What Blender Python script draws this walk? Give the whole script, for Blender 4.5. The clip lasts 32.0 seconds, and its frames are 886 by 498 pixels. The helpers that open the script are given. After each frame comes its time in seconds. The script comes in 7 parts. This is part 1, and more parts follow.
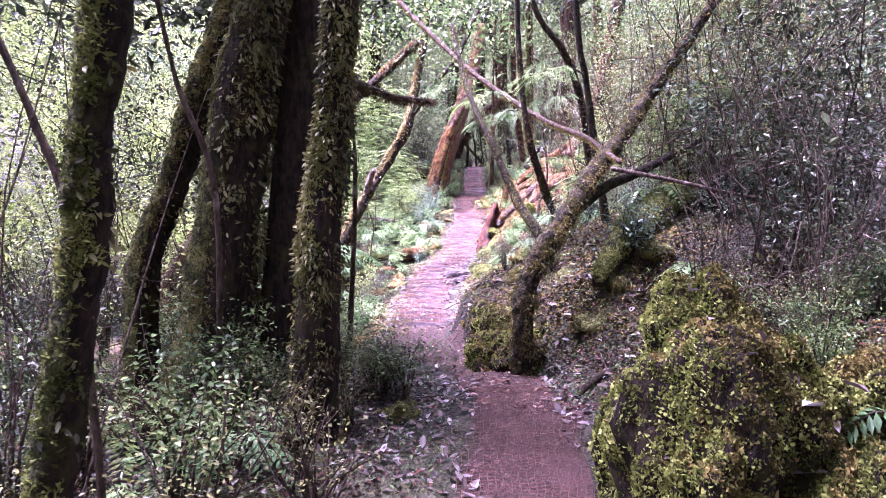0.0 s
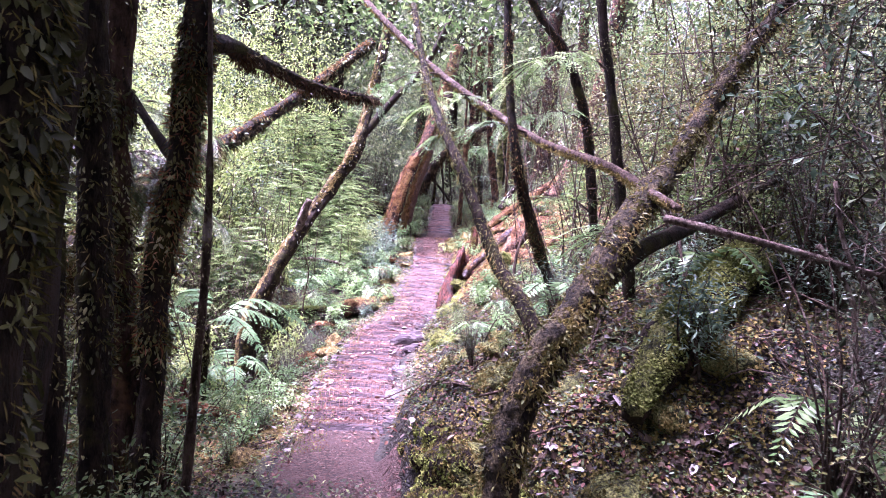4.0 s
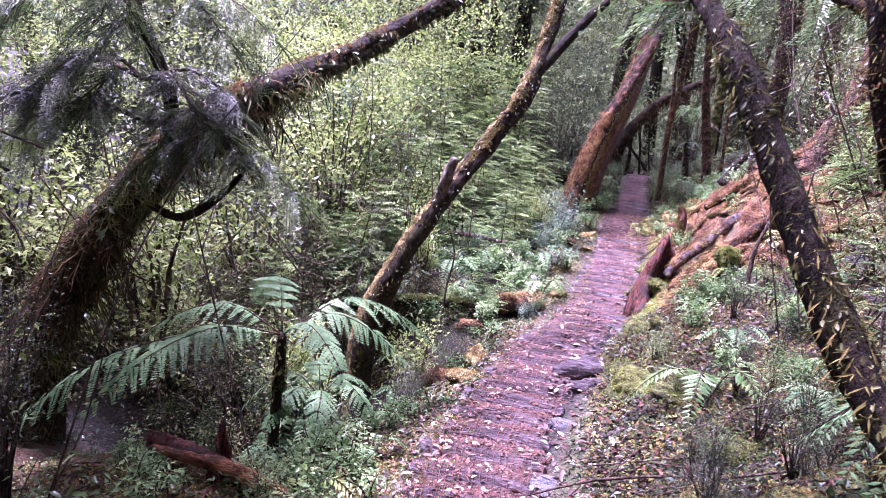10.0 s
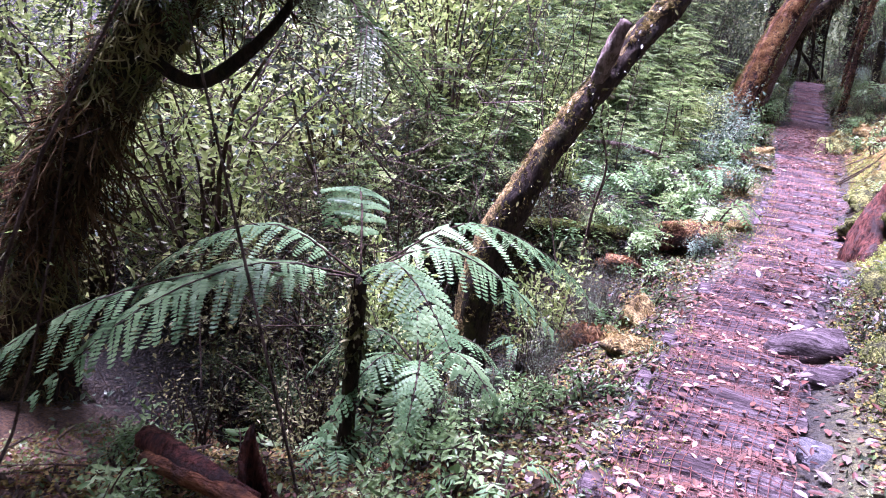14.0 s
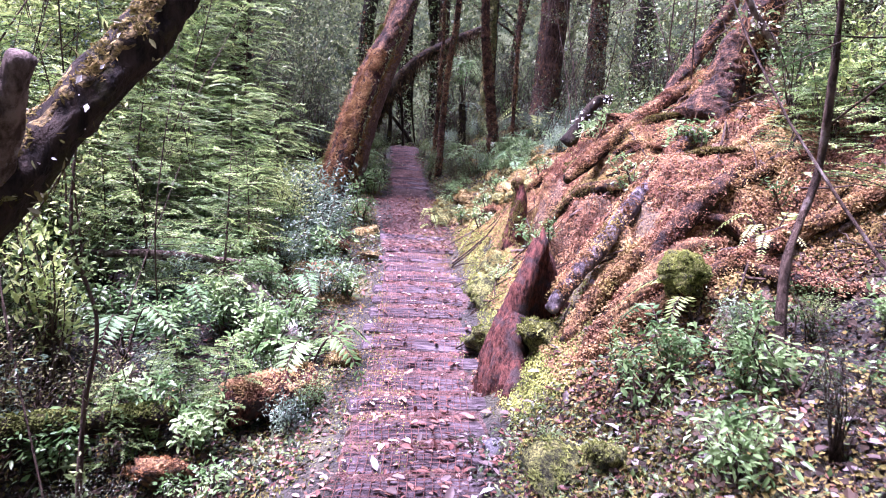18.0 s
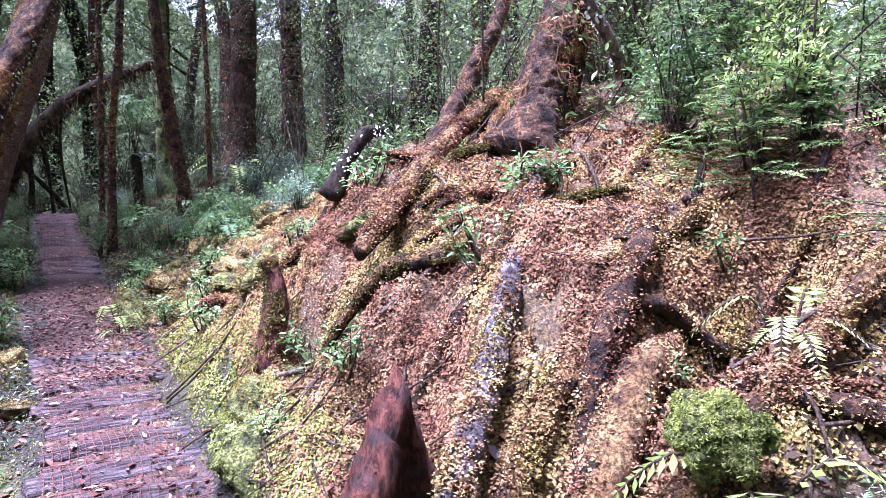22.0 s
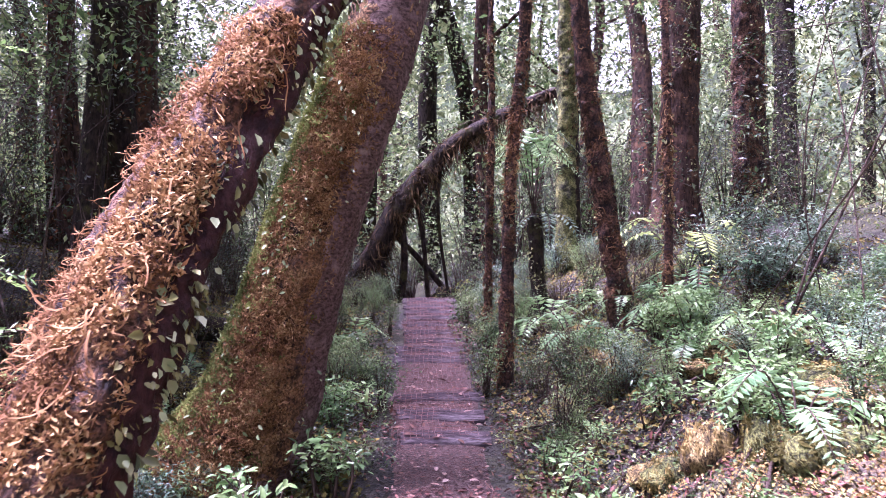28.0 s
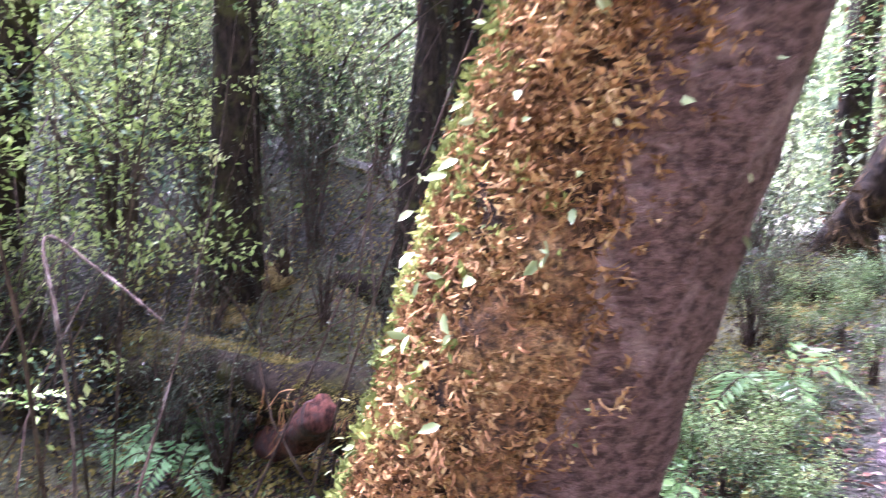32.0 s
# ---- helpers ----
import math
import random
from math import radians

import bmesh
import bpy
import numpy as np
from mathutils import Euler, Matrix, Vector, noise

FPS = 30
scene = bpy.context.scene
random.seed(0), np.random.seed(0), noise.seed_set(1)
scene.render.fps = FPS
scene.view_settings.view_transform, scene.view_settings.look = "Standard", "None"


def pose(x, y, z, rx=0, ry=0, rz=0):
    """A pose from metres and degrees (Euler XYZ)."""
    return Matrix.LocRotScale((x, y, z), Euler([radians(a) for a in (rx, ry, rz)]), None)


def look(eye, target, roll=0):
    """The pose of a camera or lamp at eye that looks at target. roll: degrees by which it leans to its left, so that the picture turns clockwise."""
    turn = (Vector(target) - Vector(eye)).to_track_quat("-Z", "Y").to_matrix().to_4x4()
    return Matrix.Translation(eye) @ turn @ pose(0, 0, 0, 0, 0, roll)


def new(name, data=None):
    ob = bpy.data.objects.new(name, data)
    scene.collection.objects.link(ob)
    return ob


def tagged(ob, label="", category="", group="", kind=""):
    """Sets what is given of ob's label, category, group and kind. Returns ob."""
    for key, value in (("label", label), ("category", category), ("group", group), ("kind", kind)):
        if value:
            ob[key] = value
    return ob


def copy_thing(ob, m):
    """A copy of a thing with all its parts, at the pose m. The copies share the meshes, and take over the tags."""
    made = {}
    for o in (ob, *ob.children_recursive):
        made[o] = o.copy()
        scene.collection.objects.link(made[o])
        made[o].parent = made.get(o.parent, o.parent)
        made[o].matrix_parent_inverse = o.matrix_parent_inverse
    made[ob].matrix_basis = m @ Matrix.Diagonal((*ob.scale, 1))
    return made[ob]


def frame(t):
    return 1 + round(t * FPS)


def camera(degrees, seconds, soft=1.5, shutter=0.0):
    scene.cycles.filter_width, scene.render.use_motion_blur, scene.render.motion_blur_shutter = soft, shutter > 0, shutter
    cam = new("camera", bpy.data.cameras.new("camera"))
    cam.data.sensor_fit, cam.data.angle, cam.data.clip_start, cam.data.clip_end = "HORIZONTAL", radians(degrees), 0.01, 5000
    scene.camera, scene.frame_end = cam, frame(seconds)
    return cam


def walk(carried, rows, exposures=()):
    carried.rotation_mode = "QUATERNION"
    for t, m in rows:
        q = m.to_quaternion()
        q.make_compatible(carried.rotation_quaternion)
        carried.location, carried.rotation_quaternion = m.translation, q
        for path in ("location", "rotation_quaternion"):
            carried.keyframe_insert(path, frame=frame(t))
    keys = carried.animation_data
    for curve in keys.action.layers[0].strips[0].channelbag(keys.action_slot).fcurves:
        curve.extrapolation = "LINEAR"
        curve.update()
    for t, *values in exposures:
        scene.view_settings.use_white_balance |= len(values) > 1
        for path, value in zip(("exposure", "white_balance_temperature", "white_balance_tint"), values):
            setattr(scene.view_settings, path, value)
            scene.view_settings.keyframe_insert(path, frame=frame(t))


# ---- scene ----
cam = camera(64.2, 32.0, 0.8, 0.25)
METRES, EYE, TILT, LEAN, TURN = 19.0, 1.5, -6.5, 0.0, 0.0
ROWS = [
    (0.0, 0.0, 0.0, 0.0, 0.0, 0.0, -0.0),
    (0.5, 0.0003, 0.0146, 0.0005, -1.02, 1.13, -2.23),
    (1.0, 0.0031, 0.0302, 0.0046, -1.13, 2.79, -2.24),
    (1.5, 0.0036, 0.0427, 0.0043, -1.28, 3.5, -2.3),
    (2.0, 0.002, 0.0595, 0.006, -3.38, 3.72, -2.22),
    (2.5, 0.0055, 0.0791, 0.0065, -3.79, 3.63, -2.68),
    (4.5, 0.0108, 0.1385, 0.0189, -1.56, 2.47, -3.27),
    (5.0, 0.0127, 0.1509, 0.0246, 0.5, 1.71, -3.53),
    (5.5, 0.0112, 0.1641, 0.0259, 1.06, 1.46, -3.78),
    (6.0, 0.0079, 0.1748, 0.029, 1.65, 1.55, -4.03),
    (6.5, 0.0069, 0.1797, 0.0295, 1.87, 1.33, -4.25),
    (7.0, 0.009, 0.1877, 0.0301, 5.29, 0.73, -7.51),
    (7.5, 0.0129, 0.2013, 0.033, 10.97, 0.07, -8.85),
    (8.0, 0.0091, 0.2161, 0.0294, 12.02, 0.35, -8.04),
    (8.5, 0.0059, 0.2298, 0.0292, 12.82, 0.31, -6.3),
    (9.0, 0.009, 0.2422, 0.0283, 12.02, 0.22, -6.6),
    (9.5, 0.0113, 0.2518, 0.0305, 11.93, -0.28, -6.78),
    (10.0, 0.01, 0.2618, 0.0285, 11.92, -0.95, -7.17),
    (10.5, 0.0033, 0.2754, 0.0275, 11.99, -1.27, -7.28),
    (11.0, -0.0008, 0.2898, 0.0262, 11.62, -1.53, -7.03),
    (11.5, -0.0045, 0.3003, 0.0267, 11.4, -1.78, -6.91),
    (12.0, -0.0117, 0.312, 0.024, 11.48, -2.67, -6.85),
    (12.5, -0.019, 0.3214, 0.0246, 12.02, -6.45, -6.28),
    (13.0, -0.0231, 0.3304, 0.0198, 18.9, -10.06, -7.13),
    (13.5, -0.0238, 0.3423, 0.0192, 21.26, -9.71, -8.83),
    (15.5, -0.0237, 0.3899, 0.0248, 11.23, -4.95, -3.05),
    (16.0, -0.0246, 0.4077, 0.0274, 3.2, -4.47, -2.32),
    (16.5, -0.0224, 0.4197, 0.0288, 1.73, -3.97, -2.26),
    (17.0, -0.0125, 0.4411, 0.0332, -3.59, -2.39, -2.78),
    (17.5, -0.0088, 0.4566, 0.039, -6.65, -1.44, -2.72),
    (18.0, -0.0116, 0.4768, 0.0414, -8.72, -0.47, -2.76),
    (18.5, -0.0088, 0.4919, 0.0436, -9.15, 1.62, -2.88),
    (19.0, -0.0059, 0.5057, 0.047, -6.24, 3.29, -3.39),
    (19.5, -0.0061, 0.522, 0.0461, -6.25, 3.97, -3.35),
    (20.0, -0.0101, 0.5385, 0.0483, -8.42, 4.41, -2.83),
    (20.5, -0.0117, 0.5536, 0.0487, -9.58, 4.34, -2.43),
    (21.0, -0.0061, 0.5669, 0.0539, -20.95, 3.83, 1.69),
    (21.5, -0.0032, 0.5822, 0.0583, -33.44, 3.07, 4.57),
    (22.0, -0.0027, 0.5907, 0.0589, -33.72, 3.17, 4.5),
    (22.5, 0.0035, 0.6011, 0.0591, -33.34, 3.55, 4.19),
    (23.0, 0.0068, 0.6152, 0.0628, -24.74, 3.99, 3.2),
    (23.5, 0.0058, 0.6363, 0.0623, -19.25, 4.23, 1.01),
    (24.0, 0.007, 0.6579, 0.0672, -16.17, 4.47, 0.31),
    (24.5, 0.0122, 0.6819, 0.0716, -8.48, 4.88, -2.86),
    (25.0, 0.0143, 0.7038, 0.0773, -7.66, 5.58, -0.7),
    (25.5, 0.0148, 0.7226, 0.0844, -7.02, 6.04, -0.28),
    (26.0, 0.0205, 0.746, 0.0892, -7.2, 6.36, -0.4),
    (26.5, 0.0211, 0.7634, 0.096, -6.99, 7.53, 0.15),
    (28.5, 0.0254, 0.8351, 0.1145, -5.4, 8.65, 0.45),
    (29.0, 0.0227, 0.8545, 0.1185, -5.5, 8.87, 0.09),
    (29.5, 0.026, 0.8752, 0.1203, -4.17, 9.36, -5.39),
    (30.0, 0.0288, 0.8895, 0.1252, -3.58, 9.31, -2.71),
    (30.5, 0.0326, 0.9063, 0.1291, -3.01, 9.43, -1.41),
    (31.0, 0.0337, 0.9243, 0.1313, 3.89, 9.64, -2.38),
    (31.5, 0.0338, 0.9391, 0.1357, 16.93, 7.83, -2.97),
    (32.0, 0.0279, 0.9538, 0.1382, 30.41, 1.65, -5.87),
]
EXPOSURES = [(0.0, 3.4, 5350, 62), (2.5, 3.25, 5350, 60), (6.0, 2.95, 5400, 59), (10.0, 2.58, 5300, 63), (13.0, 2.65, 5200, 56), (17.0, 2.5, 5400, 58), (19.0, 2.58, 5250, 51), (20.5, 2.55, 5150, 46), (22.0, 2.38, 4950, 34), (24.0, 2.5, 5050, 39), (26.0, 2.8, 5200, 54), (29.0, 3.8, 5350, 60), (30.0, 4.25, 5350, 58), (32.0, 5.0, 5250, 45)]
walk(cam, [(t, pose(0, 0, EYE, TILT, LEAN, TURN) @ pose(METRES * x, METRES * y, METRES * z, 90 + pitch, roll, yaw)) for t, x, y, z, yaw, pitch, roll in ROWS], EXPOSURES)

# ---- sky and light ----
world = bpy.data.worlds.new("overcast_sky")
scene.world = world
world.use_nodes = True
wn = world.node_tree.nodes
sky = wn.new("ShaderNodeTexSky")
sky.sky_type, sky.sun_disc = "NISHITA", False
sky.sun_elevation, sky.sun_rotation = radians(72), radians(-72)
sky.air_density, sky.dust_density, sky.ozone_density = 1.0, 4.0, 0.6
wn["Background"].inputs["Strength"].default_value = 0.09
haze = wn.new("ShaderNodeHueSaturation")
haze.inputs["Saturation"].default_value = .15
world.node_tree.links.new(sky.outputs[0], haze.inputs["Color"])
world.node_tree.links.new(haze.outputs[0], wn["Background"].inputs["Color"])
sun_data = bpy.data.lights.new("sun", "SUN")
sun_data.energy, sun_data.angle, sun_data.color = 6.0, radians(24), (1.0, .95, .88)
sun = new("sun", sun_data)
sun.matrix_world = look((-9, 13, 30), (0, 10, 0))

# ---- materials ----
def material(name):
    m = bpy.data.materials.new(name)
    m.use_nodes = True
    t = m.node_tree
    return m, t, t.nodes["Principled BSDF"]


def node(t, kind, **sockets):
    n = t.nodes.new(kind)
    for key, value in sockets.items():
        n.inputs[key.replace("_", " ")].default_value = value
    return n


def ramp(t, fac, stops):
    r = t.nodes.new("ShaderNodeValToRGB")
    r.color_ramp.elements.remove(r.color_ramp.elements[0])
    for k, (at, c) in enumerate(stops):
        e = r.color_ramp.elements[0] if k == 0 else r.color_ramp.elements.new(at)
        e.position, e.color = at, (*c, 1)
    t.links.new(fac, r.inputs[0])
    return r.outputs[0]


def blend(t, fac, a, b, how="MIX"):
    m = t.nodes.new("ShaderNodeMix")
    m.data_type, m.blend_type = "RGBA", how
    if isinstance(fac, float):
        m.inputs[0].default_value = fac
    else:
        t.links.new(fac, m.inputs[0])
    for socket, v in ((m.inputs[6], a), (m.inputs[7], b)):
        if isinstance(v, tuple):
            socket.default_value = (*v, 1)
        else:
            t.links.new(v, socket)
    return m.outputs[2]


def noise_fac(t, scale, detail=4.0, rough=.6, stretch=None, kind="object"):
    co = t.nodes.new("ShaderNodeTexCoord" if kind == "object" else "ShaderNodeNewGeometry")
    out = co.outputs["Object"] if kind == "object" else co.outputs["Position"]
    if stretch:
        mp = t.nodes.new("ShaderNodeMapping")
        mp.inputs["Scale"].default_value = stretch
        t.links.new(out, mp.inputs[0])
        out = mp.outputs[0]
    n = node(t, "ShaderNodeTexNoise", Scale=scale, Detail=detail, Roughness=rough)
    t.links.new(out, n.inputs["Vector"])
    return n.outputs["Fac"]


def bump(t, p, height, strength=.5, distance=.01):
    b = node(t, "ShaderNodeBump", Strength=strength, Distance=distance)
    t.links.new(height, b.inputs["Height"])
    t.links.new(b.outputs[0], p.inputs["Normal"])


def leaf_material(name, stops, rough=.45, through_light=.35, gloss=.4, clump=3.5, own=.27, tints=()):
    """Leaves: each takes its own shade, some light passes through them."""
    m, t, p = material(name)
    g = t.nodes.new("ShaderNodeNewGeometry")
    spread = t.nodes.new("ShaderNodeMapRange")
    spread.inputs["From Min"].default_value, spread.inputs["From Max"].default_value = .36, .64
    t.links.new(noise_fac(t, clump, 3.0, .6, kind="world"), spread.inputs["Value"])
    mix_fac = t.nodes.new("ShaderNodeMix")
    mix_fac.inputs[0].default_value = own
    t.links.new(spread.outputs[0], mix_fac.inputs[2])
    t.links.new(g.outputs["Random Per Island"], mix_fac.inputs[3])
    c = ramp(t, mix_fac.outputs[0], stops)
    if tints:
        c = blend(t, 1.0, c, ramp(t, noise_fac(t, 1.9, 3.0, .6, kind="world"), tints), "MULTIPLY")
    t.links.new(c, p.inputs["Base Color"])
    p.inputs["Roughness"].default_value = rough
    p.inputs["Specular IOR Level"].default_value = gloss * .6
    if through_light:
        tr = t.nodes.new("ShaderNodeBsdfTranslucent")
        t.links.new(c, tr.inputs["Color"])
        mix = t.nodes.new("ShaderNodeMixShader")
        mix.inputs[0].default_value = through_light
        t.links.new(p.outputs[0], mix.inputs[1])
        t.links.new(tr.outputs[0], mix.inputs[2])
        t.links.new(mix.outputs[0], t.nodes["Material Output"].inputs["Surface"])
    return m


def bark_material(name, dark, light, patch, amount=.5, scale=1.0, stretch=(1, 1, .35)):
    m, t, p = material(name)
    grain = noise_fac(t, 26 * scale, 6, .7, stretch)
    c = ramp(t, grain, [(.4, dark), (.62, light)])
    spots = ramp(t, noise_fac(t, 5.5 * scale, 5, .65), [(.62 - .3 * amount, (0, 0, 0)), (.72 - .2 * amount, (1, 1, 1))])
    c = blend(t, spots, c, patch)
    t.links.new(c, p.inputs["Base Color"])
    p.inputs["Roughness"].default_value = .85
    p.inputs["Specular IOR Level"].default_value = .15
    bump(t, p, grain, 1.0, .035)
    return m


def surface_material(name, stops, scale=6.0, fine=60.0, rough=.9, height=.02, fine_dark=.55, stretch=None, spec=.3):
    m, t, p = material(name)
    stops = [(.5 + (at - .5) * .6, col) for at, col in stops]
    c = ramp(t, noise_fac(t, scale, 6, .65, stretch), stops)
    f = noise_fac(t, fine, 5, .7, stretch)
    c = blend(t, 1.0, c, ramp(t, f, [(.4, (fine_dark,) * 3), (.6, (1.25, 1.25, 1.25))]), "MULTIPLY")
    t.links.new(c, p.inputs["Base Color"])
    p.inputs["Roughness"].default_value = rough
    p.inputs["Specular IOR Level"].default_value = spec
    bump(t, p, f, 1.0, height * 1.5)
    return m


def litter_material(name, stops, cell, ground_stops, cover=.5, growth=False):
    """Packed small leaves and crumbs: cells of their own shade and height, over soil."""
    m, t, p = material(name)
    co = t.nodes.new("ShaderNodeTexCoord")
    warp = node(t, "ShaderNodeTexNoise", Scale=cell * .35, Detail=3.0)
    t.links.new(co.outputs["Object"], warp.inputs["Vector"])
    add = t.nodes.new("ShaderNodeVectorMath")
    add.operation = "MULTIPLY_ADD"
    add.inputs[1].default_value = (.09, .09, .09)
    t.links.new(warp.outputs["Color"], add.inputs[0])
    t.links.new(co.outputs["Object"], add.inputs[2])
    v = node(t, "ShaderNodeTexVoronoi", Scale=cell, Randomness=1.0)
    t.links.new(add.outputs[0], v.inputs["Vector"])
    sep = t.nodes.new("ShaderNodeSeparateColor")
    t.links.new(v.outputs["Color"], sep.inputs[0])
    c = ramp(t, sep.outputs[0], stops)
    # each cell darkens towards its edge, painting the shade between crumbs
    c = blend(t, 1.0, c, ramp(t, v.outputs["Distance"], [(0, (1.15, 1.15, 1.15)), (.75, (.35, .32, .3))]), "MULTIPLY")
    g = ramp(t, noise_fac(t, 7.0, 6, .65), ground_stops)
    c = blend(t, ramp(t, noise_fac(t, 2.4, 6, .7), [(.5 - .3 * cover, (0, 0, 0)), (.75 - .3 * cover, (1, 1, 1))]), g, c)
    if growth:
        at = t.nodes.new("ShaderNodeAttribute")
        at.attribute_name = "growth"
        zone = t.nodes.new("ShaderNodeSeparateColor")
        t.links.new(at.outputs["Color"], zone.inputs[0])
        fleck = noise_fac(t, 55.0, 4, .75)
        c = blend(t, zone.outputs[0], c, ramp(t, fleck, [(.38, (.016, .007, .004)), (.5, (.085, .04, .016)), (.62, (.18, .1, .042))]))
        c = blend(t, zone.outputs[1], c, ramp(t, fleck, [(.38, (.012, .013, .004)), (.5, (.055, .055, .017)), (.62, (.125, .12, .042))]))
    t.links.new(c, p.inputs["Base Color"])
    p.inputs["Roughness"].default_value = .75
    inv = t.nodes.new("ShaderNodeMath")
    inv.operation = "SUBTRACT"
    inv.inputs[0].default_value = 1
    t.links.new(v.outputs["Distance"], inv.inputs[1])
    height = inv.outputs[0]
    if growth:
        whole = t.nodes.new("ShaderNodeMath")
        whole.use_clamp = True
        t.links.new(zone.outputs[0], whole.inputs[0])
        t.links.new(zone.outputs[1], whole.inputs[1])
        mixer = t.nodes.new("ShaderNodeMix")
        t.links.new(whole.outputs[0], mixer.inputs[0])
        t.links.new(height, mixer.inputs[2])
        t.links.new(fleck, mixer.inputs[3])
        height = mixer.outputs[0]
    bump(t, p, height, .9, .03)
    return m


# soil tones taken near black to carry the shade under the undergrowth
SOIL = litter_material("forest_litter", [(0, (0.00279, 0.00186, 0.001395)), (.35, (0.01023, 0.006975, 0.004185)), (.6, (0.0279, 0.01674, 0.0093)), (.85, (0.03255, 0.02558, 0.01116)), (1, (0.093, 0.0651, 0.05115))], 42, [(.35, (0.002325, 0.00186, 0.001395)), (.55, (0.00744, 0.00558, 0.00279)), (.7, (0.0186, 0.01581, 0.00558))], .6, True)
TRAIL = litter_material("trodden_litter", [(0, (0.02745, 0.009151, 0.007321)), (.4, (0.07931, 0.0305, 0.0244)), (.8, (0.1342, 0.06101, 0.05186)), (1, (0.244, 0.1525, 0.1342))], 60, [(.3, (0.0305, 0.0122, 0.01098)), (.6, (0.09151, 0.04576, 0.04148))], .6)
SLAT = surface_material("weathered_slat", [(.3, (0.02614, 0.01742, 0.01975)), (.5, (0.06679, 0.04937, 0.05576)), (.7, (0.1278, 0.1045, 0.1133))], 5.0, 40, rough=.9, stretch=(0.22, 1.408, 1.408), height=.014, spec=.15)
NET = surface_material("plastic_net", [(.35, (0.06912, 0.02592, 0.02189)), (.6, (0.1325, 0.0576, 0.04896))], 3.0, 90, rough=.5, height=.001, fine_dark=.8)
BARK_DARK = bark_material("dark_mossy_bark", (.007, .005, .004), (.033, .022, .016), (.04, .038, .012), .3)
BARK_RED = bark_material("red_brown_bark", (.014, .008, .006), (.07, .04, .03), (.11, .058, .03), .3)
BARK_PALE = bark_material("lichen_bark", (.05, .035, .03), (.2, .15, .13), (.5, .47, .44), .2)
BARK_TREE = bark_material("old_trunk_bark", (.045, .025, .021), (.17, .105, .09), (.25, .175, .155), .3, 1.5, (1, 1, 1.8))
BARK_MAROON = bark_material("maroon_bark", (.012, .005, .005), (.045, .018, .017), (.06, .03, .028), .3, 1.0, (1, 1, .6))
BARK_GREY = bark_material("grey_purple_bark", (.022, .017, .018), (.12, .098, .108), (.27, .24, .27), .35, 1.4)
DEAD = bark_material("dead_wood", (.035, .024, .02), (.17, .125, .105), (.3, .25, .22), .2, 1.5)
ROTTEN = bark_material("rotten_red_wood", (.025, .009, .008), (.15, .055, .04), (.05, .035, .035), .45, 1.6)
RAW_WOOD = bark_material("split_orange_wood", (.1, .036, .016), (.36, .16, .075), (.07, .035, .025), .4, 1.3, (.35, 1, 1))
TWIG = bark_material("twig_bark", (.025, .016, .012), (.1, .068, .052), (.2, .17, .15), .12)
WHITE_TWIG = bark_material("bleached_twig", (.45, .38, .34), (.7, .63, .58), (.3, .22, .18), .2)
MOSS_ORANGE = leaf_material("orange_moss", [(0, (.025, .011, .006)), (.3, (.1, .045, .022)), (.65, (.2, .1, .045)), (.9, (.3, .17, .075)), (1, (.36, .24, .12))], .9, .2, .1)
MOSS_YELLOW = leaf_material("yellow_moss", [(0, (.06, .04, .014)), (.4, (.2, .145, .052)), (.75, (.34, .255, .1)), (1, (.46, .37, .18))], .9, .2, .1)
MOSS_GREEN = leaf_material("green_moss", [(0, (.03, .04, .01)), (.5, (.13, .15, .04)), (.85, (.25, .27, .08)), (1, (.36, .36, .14))], .9, .2, .1)
MOSS_RED = leaf_material("hanging_red_rootlets", [(0, (.04, .014, .008)), (.4, (.13, .048, .024)), (.75, (.26, .11, .055)), (1, (.42, .24, .13))], .9, .15, .1)
EPIPHYTE = leaf_material("epiphyte_leaves", [(0, (.016, .017, .006)), (.4, (.065, .07, .02)), (.7, (.15, .145, .045)), (.92, (.3, .28, .13)), (1, (.45, .43, .28))], .5, .2, .5)
LEAF_BROAD = leaf_material("broad_leaves", [(0, (.012, .026, .008)), (.35, (.05, .09, .028)), (.7, (.13, .19, .065)), (.9, (.27, .34, .13)), (1, (.45, .5, .25))], .3, .4, .6)
# yellow-green leaves, brightened in colour for foliage in the sun
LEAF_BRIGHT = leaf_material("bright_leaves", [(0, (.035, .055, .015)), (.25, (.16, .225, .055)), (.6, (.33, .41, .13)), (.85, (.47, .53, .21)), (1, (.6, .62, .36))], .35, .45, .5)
LEAF_BLUE = leaf_material("blue_green_leaves", [(0, (.012, .024, .016)), (.4, (.055, .095, .06)), (.75, (.15, .22, .14)), (1, (.38, .46, .34))], .3, .35, .6)
# dark foliage; the near-black tones also carry the shade of thickets and grove
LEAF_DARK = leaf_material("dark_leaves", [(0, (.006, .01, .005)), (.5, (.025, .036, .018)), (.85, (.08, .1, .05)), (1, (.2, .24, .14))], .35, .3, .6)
NEEDLE = leaf_material("needle_sprays", [(0, (0.03, 0.06, 0.0168)), (.4, (0.114, 0.192, 0.0552)), (.8, (0.288, 0.396, 0.132)), (1, (0.504, 0.588, 0.252))], .45, .35, .4)
FERN = leaf_material("fern_fronds", [(0, (.04, .09, .035)), (.5, (.11, .2, .085)), (1, (.25, .37, .18))], .45, .3, .3)
